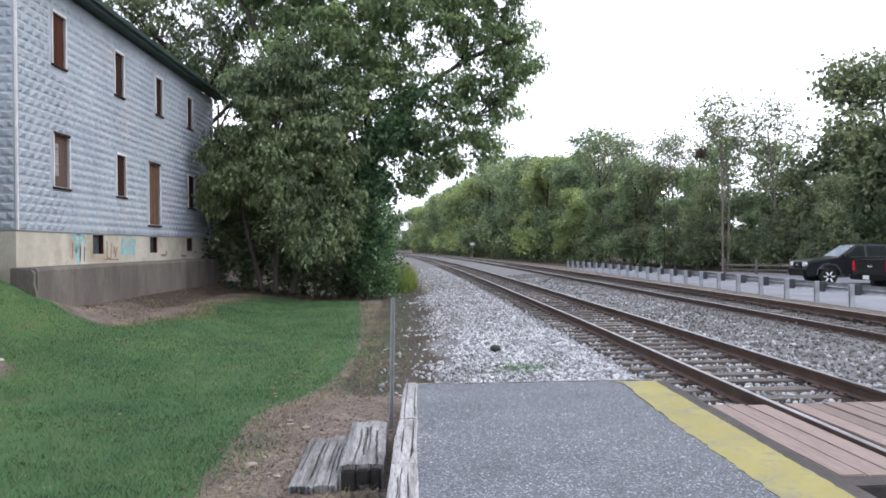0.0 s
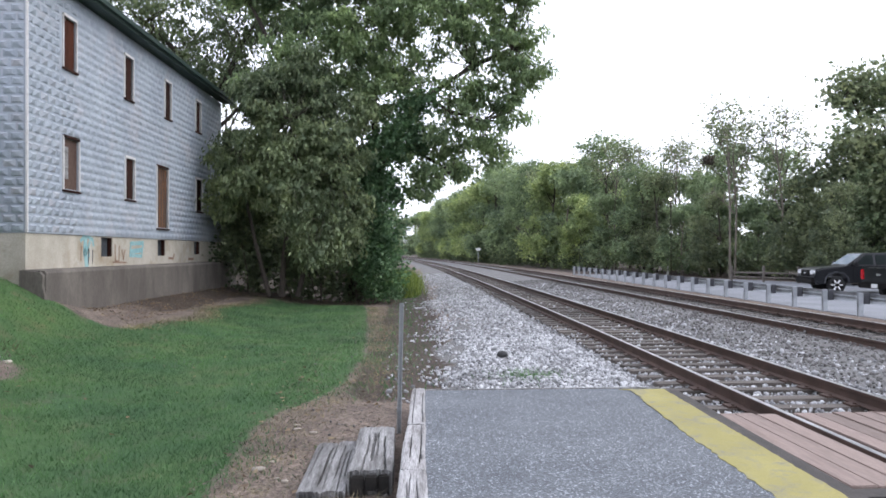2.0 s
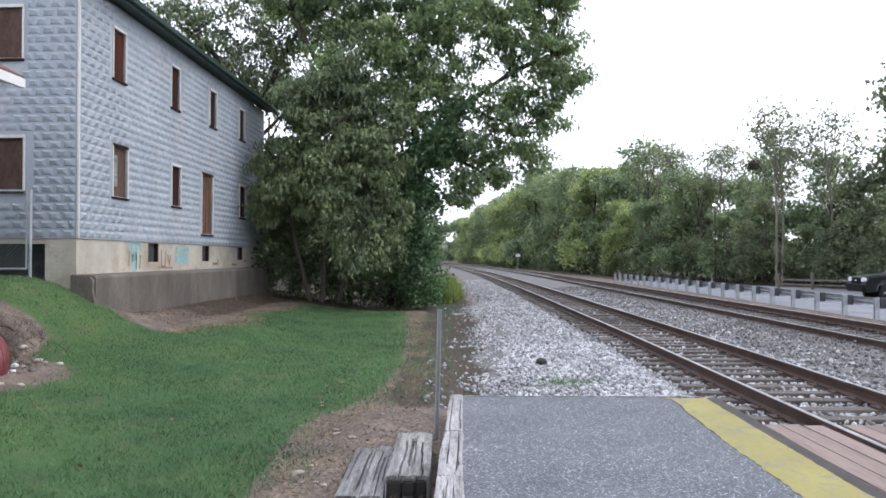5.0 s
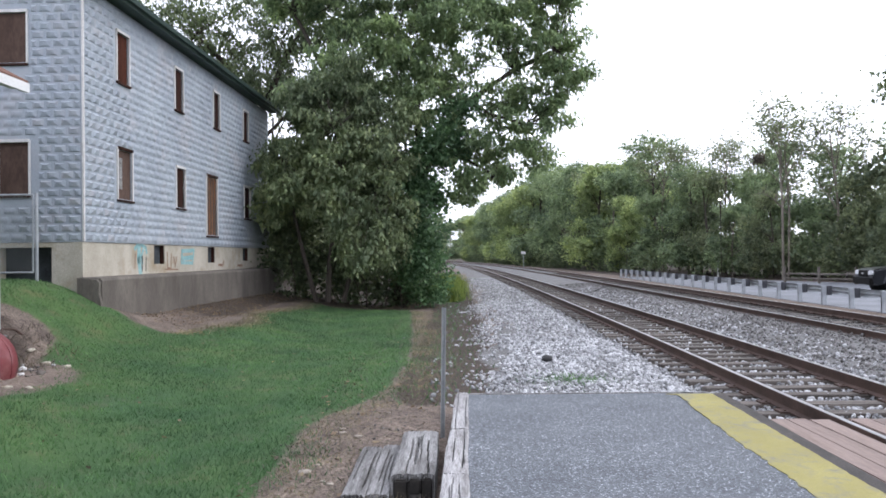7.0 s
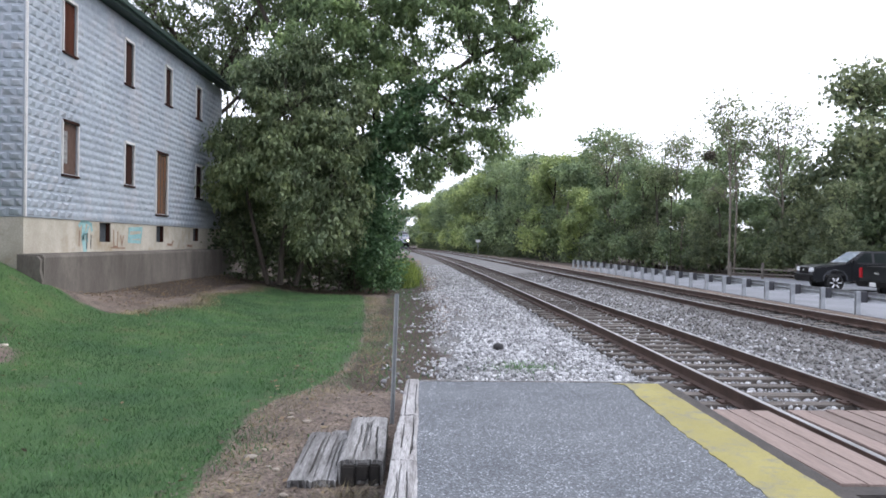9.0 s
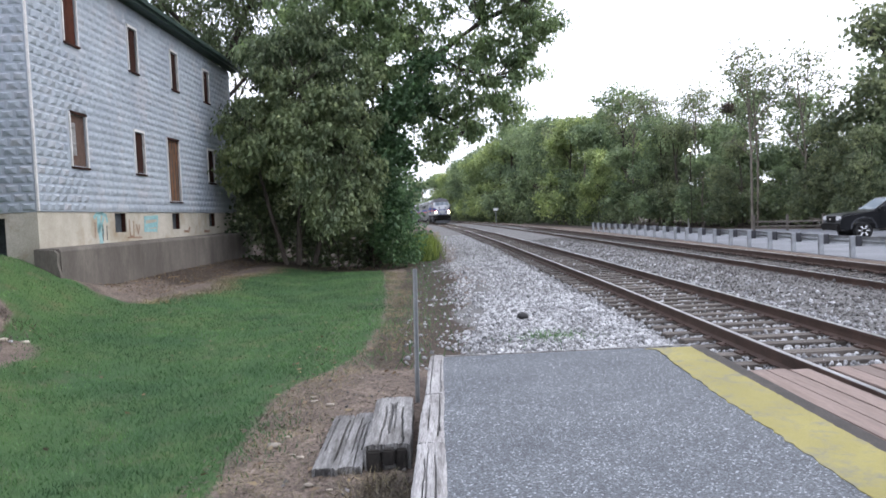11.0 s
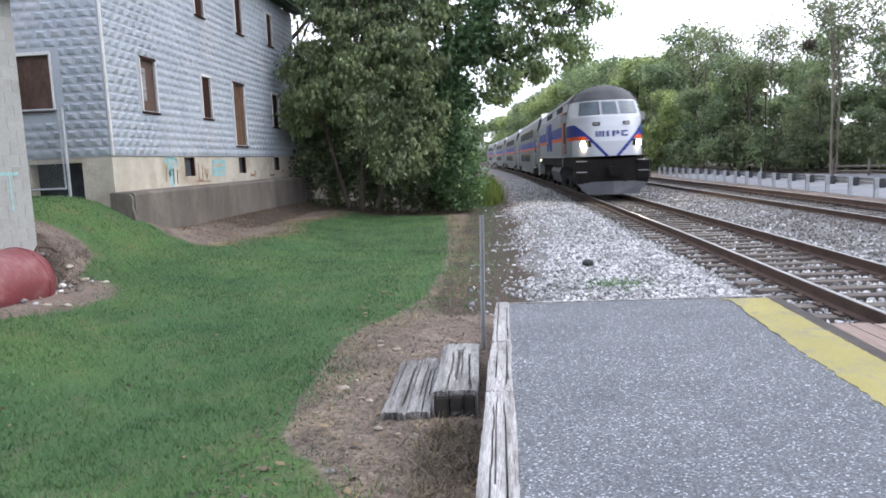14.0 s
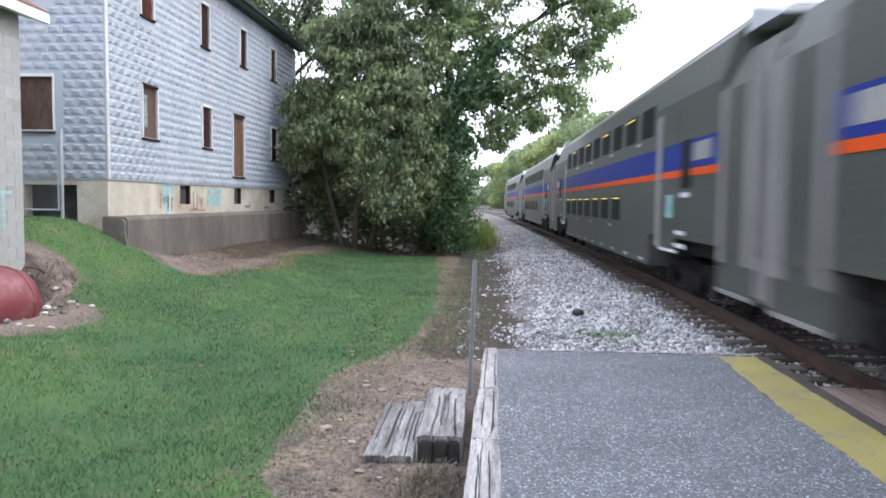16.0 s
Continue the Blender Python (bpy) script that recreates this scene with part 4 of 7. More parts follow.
def make_track(name, mid, z_near, z_far, label):
    tr = tagged(new(name), label, "railway track", kind="structure")
    ys = list(np.arange(-40, 2, 6)) + list(np.arange(2, 30.1, 2)) + list(np.arange(32, 420, 6))
    tilt = math.atan2(z_far - z_near, 1.505)
    for off, z in ((-0.7525, z_near), (0.7525, z_far)):
        part("rail", swept(RAIL_PROFILE, mid + off, z, ys), M_RAIL, tr, "rusty steel rail")
        part("rail_head", swept([(-0.03, -0.005), (0.03, -0.005), (0.026, 0.0), (-0.026, 0.0)], mid + off, z, ys), M_RAILTOP, tr, "polished running surface")
    bm = bmesh.new()
    box(bm, -1.3, 1.3, -0.115, 0.115, -0.18, 0.0, bevel=0.012)
    tie = bpy.data.meshes.new("sleeper")
    bm.to_mesh(tie)
    bm.free()
    tie.materials.append(M_SLEEPER)
    rng = np.random.default_rng(5)
    rest = bmesh.new()
    plates = bmesh.new()
    y = -6.0
    zc = (z_near + z_far) / 2 - (0.205 if mid else 0.172)
    while y < 240:
        x, dy = track_x(y) + mid + rng.normal(0, 0.03), rng.normal(0, 0.02)
        if y < 68:
            ob = shared("sleeper", tie, tr, (x, y + dy, zc + rng.normal(0, 0.006)), rng.normal(0, 0.012))
            ob.rotation_euler = (0, -tilt, ob.rotation_euler.z)
        else:
            box(rest, x - 1.3, x + 1.3, y - 0.115, y + 0.115, zc - 0.1, zc)
        if -2 < y < 45:
            for off, z in ((-0.7525, z_near), (0.7525, z_far)):
                cx = track_x(y) + mid + off
                box(plates, cx - 0.17, cx + 0.17, y + dy - 0.09, y + dy + 0.09, z - 0.178, z - 0.152)
                for sx in (-0.1, 0.1):
                    box(plates, cx + sx - 0.012, cx + sx + 0.012, y + dy - 0.06, y + dy - 0.03, z - 0.16, z - 0.135)
        y += 0.535
    tagged(part("far_sleepers", rest, M_SLEEPER, tr), kind="stuff")
    tagged(part("tie_plates", plates, M_RAIL, tr), kind="stuff")
    return tr


make_track("track_near", 0.0, 0.0, 0.0, "railway track with rusty rails on grey sleepers and ballast")
make_track("track_far", 4.55, 0.06, 0.15, "second railway track with brown rails in old ballast")


def make_crossing():
    """Timber crossing panel between and beside the near rails."""
    cr = tagged(new("crossing"), "brown timber plank crossing laid level with the rails", "crossing", kind="structure")
    cr.matrix_basis = pose(-0.115, 0, 0)
    rng = np.random.default_rng(11)
    for x0, x1, n, y0 in ((-0.75, -0.09, 3, 5.05), (0.1, 1.405, 6, 2.0)):
        w = (x1 - x0) / n
        for k in range(n):
            a = x0 + k * w
            part("plank", boxes((a + 0.006, a + w - 0.006, y0, 7.38 + rng.normal(0, 0.03), -0.2, -0.012 + rng.normal(0, 0.004)), bevel=0.008), M_PLANK, cr)
    part("end_plank", boxes((-0.8, -0.1, 4.85, 5.04, -0.25, -0.02), bevel=0.01), M_EDGE, cr)


make_crossing()


ICO_V = np.array([(0, 0, 1), (0.894, 0, 0.447), (0.276, 0.851, 0.447), (-0.724, 0.526, 0.447), (-0.724, -0.526, 0.447), (0.276, -0.851, 0.447),
                  (0.724, 0.526, -0.447), (-0.276, 0.851, -0.447), (-0.894, 0, -0.447), (-0.276, -0.851, -0.447), (0.724, -0.526, -0.447), (0, 0, -1)])
ICO_F = np.array([(0, 1, 2), (0, 2, 3), (0, 3, 4), (0, 4, 5), (0, 5, 1), (1, 6, 2), (2, 7, 3), (3, 8, 4), (4, 9, 5), (5, 10, 1),
                  (2, 6, 7), (3, 7, 8), (4, 8, 9), (5, 9, 10), (1, 10, 6), (7, 6, 11), (8, 7, 11), (9, 8, 11), (10, 9, 11), (6, 10, 11)])


def stones(name, pos, size, material, label, seed):
    rng = np.random.default_rng(seed)
    n = len(pos)
    v = ICO_V[None] * rng.uniform(0.6, 1.3, (n, 12, 1)) * rng.uniform(0.35, 1.35, (n, 1, 3))
    v = np.einsum("nij,nkj->nki", turns(rng, n), v) * (size * rng.uniform(0.6, 1.3, n))[:, None, None]
    v = v + pos[:, None, :]
    f = (np.arange(n) * 12)[:, None, None] + ICO_F[None]
    return tagged(fast_mesh(name, v.reshape(-1, 3), f.reshape(-1, 3), material), label, "gravel", kind="stuff")


def make_ballast():
    rng = np.random.default_rng(21)

    def area(x0, x1, y0, y1, n, z=None, lift=0.0):
        y = rng.uniform(y0, y1, n)
        rel = rng.uniform(x0, x1, n)
        x = rel + track_xs(y) - 0.75
        zz = height(x, y) if z is None else np.full(n, z)
        return np.stack([x, y, zz + lift + rng.normal(0, 0.012, n)], -1)
    # pale shoulder between platform and near rail
    p = np.concatenate([area(-4.4, -0.65, 8.3, 16, 17000), area(-4.4, -0.75, 16, 30, 9500), area(-3.4, -0.75, 30, 60, 5000), area(-0.95, -0.1, 7.4, 12, 900)])
    edge = p[:, 0] + 0.22 * np.sin(p[:, 1] * 0.8) + 0.16 * np.sin(p[:, 1] * 2.3 + 1) + 0.1 * np.sin(p[:, 1] * 6.1)
    keep = rng.uniform(0, 1, len(p)) < 0.02 + 0.98 * smooth(-3.7, -2.95, edge + rng.normal(0, 0.12, len(p)))
    for px, py, pa, pb in ((-2.35, 10.6, 0.4, 0.3), (-2.9, 10.4, 0.25, 0.2), (-3.1, 14.0, 0.3, 0.8), (-2.8, 17.5, 0.35, 1.0)):
        keep &= (np.hypot((p[:, 0] - px) / pa, (p[:, 1] - py) / pb) > rng.uniform(0.3, 1.1, len(p)))
    stones("ballast_shoulder", p[keep], 0.033, M_STONE, "pale grey crushed stone beside the near rail", 1)
    p = np.concatenate([area(-0.7, 2.4, 7.4, 18, 7000, -0.215), area(-0.7, 2.4, 18, 45, 7000, -0.215)])
    bay = np.abs((p[:, 1] + 6.0 + 0.2675) % 0.535 - 0.2675)
    keep = (np.abs(p[:, 0]) > 0.09) & (np.abs(p[:, 0] - 1.505) > 0.09) & ((bay > 0.12) | (rng.uniform(0, 1, len(p)) < 0.12))
    stones("ballast_near_track", p[keep], 0.03, M_STONE, "pale crushed stone between the sleepers", 2)
    p = np.concatenate([area(2.2, 7.2, 7, 20, 9000), area(2.2, 7.2, 20, 45, 9000)])
    stones("ballast_far_track", p, 0.032, M_STONE_OLD, "older grey-brown crushed stone round the far track", 3)
    p = area(2.2, 3.6, 7, 40, 2200)
    stones("ballast_between", p, 0.033, M_STONE, "pale crushed stone between the tracks", 4)
    # loose stones in the soil
    p = np.concatenate([area(-5.6, -3.6, 4, 30, 260), area(-12.2, -10.2, 8.2, 12, 120)])
    stones("loose_stones", p, 0.02, M_STONE_OLD, "scattered small stones on bare soil", 5)
    lump = fast_mesh("dark_lump", ICO_V * (0.12, 0.09, 0.08) * np.random.default_rng(2).uniform(0.8, 1.2, (12, 1)) + (-2.45, 12.45, -0.1), ICO_F, M_DARKSTONE)
    tagged(lump, "black lump of slag on the pale ballast", "lump")
    rng2 = np.random.default_rng(77)
    for x, y, s in ((-11.9, 11.4, 0.12), (-11.6, 11.5, 0.1), (-11.75, 11.25, 0.08), (-10.9, 11.2, 0.07), (-10.5, 10.5, 0.05), (-11.3, 10.9, 0.06)):
        ob = fast_mesh("rock", ICO_V * s * rng2.uniform(0.7, 1.25, (12, 1)) * (1.2, 1, 0.7), ICO_F, M_WHITE)
        ob.location = (x, y, float(height(x, y)) + s * 0.3)
        tagged(ob, "pale broken rock on the bank", "rock", "rocks by the shed")


make_ballast()


def make_rubble():
    """Broken pieces lying singly by the tank and on the soil by the step."""
    rng = np.random.default_rng(88)
    tones = (M_FOUND, M_STONE, M_CONC, M_TIE_DARK)
    spots = [(rng.uniform(-11.75, -10.3), rng.uniform(9.6, 12.2), rng.uniform(0.02, 0.065), int(rng.integers(0, 4))) for _ in range(34)]
    spots += [(-10.82, 11.7, 0.08, 0), (-10.0, 9.42, 0.05, 0), (-9.77, 9.49, 0.05, 0), (-10.21, 9.48, 0.045, 1), (-10.4, 10.8, 0.05, 1)]
    for x, y, s, k in spots:
        v = ICO_V * rng.uniform(0.6, 1.3, (12, 1)) * (rng.uniform(0.8, 1.6), rng.uniform(0.7, 1.2), rng.uniform(0.4, 0.8)) * s
        a = rng.uniform(0, math.tau)
        v = v @ np.array([(math.cos(a), math.sin(a), 0), (-math.sin(a), math.cos(a), 0), (0, 0, 1)])
        ob = fast_mesh("rubble_piece", v, ICO_F, tones[k])
        ob.location = (x, y, float(height(x, y)) + s * 0.25)
        tagged(ob, ("cream broken render on bare soil", "pale stone on bare soil", "dark broken concrete on bare soil", "grey splintered wood on bare soil")[k], "rubble", "rubble by the tank")
    for x, y, s in ((-5.36, 6.26, 0.075), (-5.28, 7.87, 0.05), (-5.25, 7.69, 0.045), (-5.06, 7.49, 0.05), (-5.29, 6.51, 0.03), (-5.07, 5.91, 0.04), (-4.9, 5.3, 0.045), (-4.84, 8.61, 0.04), (-5.15, 6.0, 0.03), (-4.75, 5.2, 0.03)):
        v = ICO_V * rng.uniform(0.6, 1.3, (12, 1)) * (1.0, 0.6, 0.4) * s
        ob = fast_mesh("stone", v, ICO_F, M_PALEROCK)
        ob.location = (x, y, float(height(x, y)) + s * 0.25)
        tagged(ob, "pale tan stone on the soil by the step", "stone", "stones by the step")


make_rubble()


# ---------------------------------------------------------------- guard rail, fence, posts by the lot
def make_guard_rail():
    gr = tagged(new("guard_rail"), "steel highway guard rail on galvanised posts along the lot", "guard rail")
    a, b = Vector((9.55, 4.0, 0)), Vector((10.05, 61.3, 0))
    n = int((b - a).length / 1.905)
    d = (b - a).normalized()
    bm = bmesh.new()
    prism(bm, [(-0.075, -0.05), (0.075, -0.05), (0.075, -0.04), (0.006, -0.04), (0.006, 0.04), (0.075, 0.04), (0.075, 0.05), (-0.075, 0.05), (-0.075, 0.04), (-0.006, 0.04), (-0.006, -0.04), (-0.075, -0.04)], "z", -0.6, 0.43)
    post = bpy.data.meshes.new("post")
    bm.to_mesh(post)
    bm.free()
    post.materials.append(M_GALV)
    bm = boxes((0.075, 0.26, -0.09, 0.09, 0.08, 0.42), bevel=0.01)
    blk = bpy.data.meshes.new("spacer")
    bm.to_mesh(blk)
    bm.free()
    blk.materials.append(M_GREYROOF)
    for k in range(n + 1):
        p = b - d * (k * 1.905)
        ob = shared("post", post, gr, (p.x, p.y, 0), -0.01)
        shared("spacer", blk, ob)
    wave = [(0.26, 0.1), (0.3, 0.14), (0.34, 0.17), (0.34, 0.21), (0.28, 0.25), (0.34, 0.29), (0.34, 0.33), (0.3, 0.36), (0.26, 0.4)]
    bm = bmesh.new()
    rows = [[bm.verts.new((p.x + u, p.y, z)) for u, z in wave] for p in (a, (a + b) / 2, b)]
    for r, s in zip(rows, rows[1:]):
        for k in range(len(wave) - 1):
            bm.faces.new((r[k], r[k + 1], s[k + 1], s[k]))
    part("beam", bm, M_GALV, gr, "corrugated steel beam")


make_guard_rail()


def make_wood_fence():
    fe = tagged(new("wooden_fence"), "low weathered post-and-rail fence at the back of the lot", "fence")
    pts = [Vector((17.6 + 1.25 * k, 47.4 - 1.95 * k, -0.3)) for k in range(9)]
    for p in pts:
        part("post", boxes((p.x - 0.07, p.x + 0.07, p.y - 0.07, p.y + 0.07, -0.5, 0.75), bevel=0.015), M_RUSTWOOD, fe)
    for p, q in zip(pts, pts[1:]):
        for z in (0.3, 0.6):
            part("rail", tube(bmesh.new(), [p + Vector((0, 0, z)), q + Vector((0, 0, z))], 0.05, 0.05, 6), M_RUSTWOOD, fe)
    wh = part("marker_post", boxes((17.75, 17.87, 59.9, 60.0, -0.5, 1.15), (17.78, 17.84, 59.9, 60.0, 1.0, 1.3)), M_WHITE)
    tagged(wh, "thin white marker post at the back of the lot", "post")


make_wood_fence()


def make_light_and_signs():
    lp = tagged(new("street_lamp"), "lit lamp on a pole among the trees", "street lamp")
    lp.matrix_basis = pose(17.0, 57, -1.4)
    part("pole", tube(bmesh.new(), [(0, 0, -0.5), (0, 0, 7.3), (-0.08, -0.08, 7.42)], 0.07, 0.045, 8), M_BARK, lp)
    bm = bmesh.new()
    bmesh.ops.create_icosphere(bm, subdivisions=2, radius=0.11, matrix=Matrix.Translation((-0.1, -0.1, 7.35)) @ Matrix.Diagonal((1, 1, 0.7, 1)))
    part("globe", bm, M_STREETLIGHT, lp, "glowing lamp globe")
    part("hood", tube(bmesh.new(), [(-0.1, -0.1, 7.43), (-0.1, -0.1, 7.55)], 0.15, 0.04, 10), M_GREYROOF, lp)
    for x, y, z in ((6.3, 110, 2.2), (-6.6, 140, 2.4)):
        s = tagged(new("trackside_sign"), "small white trackside sign on a thin post", "sign")
        s.matrix_basis = pose(x, y, 0)
        part("post", tube(bmesh.new(), [(0, 0, -0.5), (0, 0, z)], 0.05, 0.05, 6), M_GALV, s)
        part("plate", boxes((-0.35, 0.35, -0.06, -0.03, z - 0.3, z + 0.1), bevel=0.01), M_WHITE, s)


make_light_and_signs()


# ---------------------------------------------------------------- pickups
def wheel_part(parent, x, y, z, side):
    bm = bmesh.new()
    cyl(bm, (x, y, z), (1, 0, 0), 0.4, 0.27, 28, bevel=0.04)
    w = part("wheel", bm, M_TYRE, parent, "black tyre")
    bm = bmesh.new()
    cyl(bm, (x + side * 0.11, y, z), (1, 0, 0), 0.1, 0.06, 16)
    for k in range(6):
        a = k * math.tau / 6
        tube(bm, [(x + side * 0.125, y + 0.08 * math.cos(a), z + 0.08 * math.sin(a)), (x + side * 0.125, y + 0.26 * math.cos(a), z + 0.26 * math.sin(a))], 0.045, 0.055, 6)
    part("rim", bm, M_CHROME, w, "alloy spokes")
    bm = bmesh.new()
    cyl(bm, (x + side * 0.137, y, z), (1, 0, 0), 0.275, 0.008, 24)
    part("hub_shadow", bm, M_BLACK, w)


def make_pickup(label, m):
    """A crew-cab pickup; its front is towards +y, its base at z = 0."""
    pk = tagged(new("pickup_truck"), label, "pickup truck")
    pk.matrix_basis = m
    half = 0.98
    # body side outline, with arches
    def arch(c):
        return [(c - 0.5, 0.48), (c - 0.46, 0.72), (c - 0.3, 0.9), (c, 0.97), (c + 0.3, 0.9), (c + 0.46, 0.72), (c + 0.5, 0.48)]
    low = [(-2.9, 0.6)] + arch(-1.75) + arch(1.95) + [(2.75, 0.42), (2.95, 0.55)]
    top = [(2.98, 0.95), (2.9, 1.12), (2.6, 1.2), (1.5, 1.28), (1.35, 1.3), (-0.95, 1.3), (-2.9, 1.32)]
    bm = bmesh.new()
    prism(bm, low + top, "x", -half, half)
    es = [e for e in bm.edges if abs(e.verts[0].co.x - e.verts[1].co.x) < 1e-4 and min(e.verts[0].co.z, e.verts[1].co.z) > 0.9]
    bmesh.ops.bevel(bm, geom=es, offset=0.07, segments=3, affect="EDGES", clamp_overlap=True)
    part("body", bm, M_CARPAINT, pk)
    bm = bmesh.new()
    lo = [(-0.93, 1.52, 1.27), (0.93, 1.52, 1.27), (0.93, -1.0, 1.27), (-0.93, -1.0, 1.27)]
    hi = [(-0.74, 0.62, 1.9), (0.74, 0.62, 1.9), (0.74, -0.8, 1.92), (-0.74, -0.8, 1.92)]
    vs = [bm.verts.new(p) for p in lo + hi]
    for f in ((0, 1, 5, 4), (1, 2, 6, 5), (2, 3, 7, 6), (3, 0, 4, 7), (4, 5, 6, 7), (0, 3, 2, 1)):
        bm.faces.new([vs[k] for k in f])
    bmesh.ops.bevel(bm, geom=bm.edges[:], offset=0.05, segments=2, affect="EDGES")
    part("cab", bm, M_CARPAINT, pk)

    def pane(name, q, m):
        b = bmesh.new()
        c = sum((Vector(p) for p in q), Vector()) / 4
        n = (Vector(q[1]) - Vector(q[0])).cross(Vector(q[2]) - Vector(q[0])).normalized()
        if n.dot(c - Vector((0, 0, 1.5))) < 0:
            n = -n
        v = [b.verts.new(Vector(p) + n * 0.006) for p in q] + [b.verts.new(Vector(p) + n * 0.014) for p in q]
        for f in ((0, 1, 2, 3), (4, 5, 6, 7), (0, 1, 5, 4), (1, 2, 6, 5), (2, 3, 7, 6), (3, 0, 4, 7)):
            b.faces.new([v[k] for k in f])
        part(name, b, m, pk)
    pane("windshield", [(-0.8, 1.4, 1.36), (0.8, 1.4, 1.36), (0.68, 0.72, 1.84), (-0.68, 0.72, 1.84)], M_WINDSHIELD_SKY)
    for s in (-1, 1):
        def sp(y, z):
            return (s * (0.93 - 0.19 * (z - 1.27) / 0.64), y, z)
        pane("side_window", [sp(1.12, 1.36), sp(0.28, 1.36), sp(0.28, 1.82), sp(0.58, 1.82)], M_GLASS)
        pane("side_window", [sp(0.16, 1.36), sp(-0.72, 1.36), sp(-0.66, 1.82), sp(0.16, 1.82)], M_GLASS)
        part("mirror", boxes((s * 0.98 - 0.02, s * 0.98 + 0.2 * s + 0.02 * s, 1.08, 1.26, 1.32, 1.5) if s > 0 else (-1.2, -0.96, 1.08, 1.26, 1.32, 1.5), bevel=0.03), M_CARPAINT, pk)
        for y in (-1.75, 1.95):
            wheel_part(pk, s * 0.86, y, 0.4, s)
        part("headlight", boxes((s * 0.72 - 0.2, s * 0.72 + 0.2, 2.86, 2.985, 0.88, 1.1), bevel=0.03), M_LENS, pk, "clear headlight")
        part("taillight", boxes((s * 0.9 - 0.09, s * 0.9 + 0.085, -2.94, -2.84, 0.85, 1.25), bevel=0.02), M_TAIL, pk, "red taillight")
        for y in (1.22, 0.22, -0.85):
            part("door_seam", boxes((s * half - 0.006, s * half + 0.004, y - 0.008, y + 0.008, 0.55, 1.26)), M_BLACK, pk)
        part("running_board", boxes((s * 0.95 - 0.08, s * 0.95 + 0.08, -0.95, 1.25, 0.4, 0.46), bevel=0.015), M_BLACK, pk)
        part("door_handle", boxes((s * half - 0.02, s * half + 0.02, 0.32, 0.5, 1.14, 1.18)), M_CARPAINT, pk)
        part("flare", tube(bmesh.new(), [(s * 0.985, 1.95 + y, z) for y, z in ((-0.54, 0.5), (-0.5, 0.74), (-0.32, 0.94), (0, 1.02), (0.32, 0.94), (0.5, 0.74), (0.54, 0.5))], 0.035, 0.035, 6), M_GREYROOF, pk)
    part("grille", boxes((-0.5, 0.5, 2.9, 3.0, 0.8, 1.1), bevel=0.02), M_BLACK, pk)
    part("badge", boxes((-0.1, 0.1, 2.99, 3.02, 0.92, 1.0), bevel=0.01), M_CHROME, pk)
    part("front_bumper", boxes((-0.97, 0.97, 2.85, 3.08, 0.45, 0.75), bevel=0.05), M_BLACK, pk)
    part("rear_bumper", boxes((-0.95, 0.95, -3.1, -2.86, 0.5, 0.72), bevel=0.04), M_BLACK, pk)
    part("tailgate", boxes((-0.8, 0.8, -2.93, -2.88, 0.75, 1.3), bevel=0.02), M_CARPAINT, pk)
    part("tailgate_badge", boxes((-0.13, 0.13, -2.945, -2.92, 1.0, 1.1), bevel=0.02), M_CHROME, pk)
    part("licence_plate", boxes((-0.16, 0.16, -3.12, -3.09, 0.53, 0.69)), M_WHITE, pk, "blank white plate")
    return pk


make_pickup("dark grey crew-cab pickup truck parked by the guard rail", pose(17.95, 33.3, -0.285, 0, 0, 82))
make_pickup("dark pickup truck with red taillights parked on the lot", pose(17.3, 27.65, -0.285, 0, 0, -85))


# ---------------------------------------------------------------- plants
def make_tree(name, seed, trunk, limbs, blobs, clumps, per, spread, leaf, leaf_mat, bark, label, twigs=60, slim=0.5, hollow=0.55, twig_r=0.02, far=False):
    """trunk and limbs: lists of (points, r0, r1); blobs: rounded masses of the crown."""
    rng = np.random.default_rng(seed)
    tr = tagged(new(name), label, "tree" if "tree" in name else "shrub")
    bm = bmesh.new()
    for k, (pts, r0, r1) in enumerate(trunk):
        if k and not far:
            part("trunk", bm, bark, tr)
            bm = bmesh.new()
        tube(bm, pts, r0, r1, 10)
    if far:
        for pts, r0, r1 in limbs:
            tube(bm, pts, r0, r1, 5)
    part("trunk", bm, bark, tr)
    pos, heads = clumped(rng, blobs, clumps, per, spread, hollow)
    bm = bmesh.new()
    joints = []
    for pts, r0, r1 in limbs:
        if not far:
            part("limb", tube(bmesh.new(), pts, r0, r1, 7), bark, tr)
        joints += [Vector(p) for p in pts[1:]]
    joints = joints or [Vector(trunk[0][0][-1])]
    for h in heads[rng.permutation(len(heads))[:twigs]]:
        h = Vector(h)
        j = min(joints, key=lambda p: (p - h).length)
        mid = (j + h) / 2 + Vector(rng.normal(0, 0.12, 3)) * (h - j).length
        tube(bm, [j, mid, h], twig_r * 1.6, twig_r * 0.5, 5)
    tagged(part("branchwork", bm, bark, tr), kind="stuff")
    v, f = leaf_arrays(rng, pos, leaf, slim, 0.25, 0.0 if far else 0.45)
    tagged(fast_mesh("crown", v, f, leaf_mat, tr), kind="stuff")
    return tr


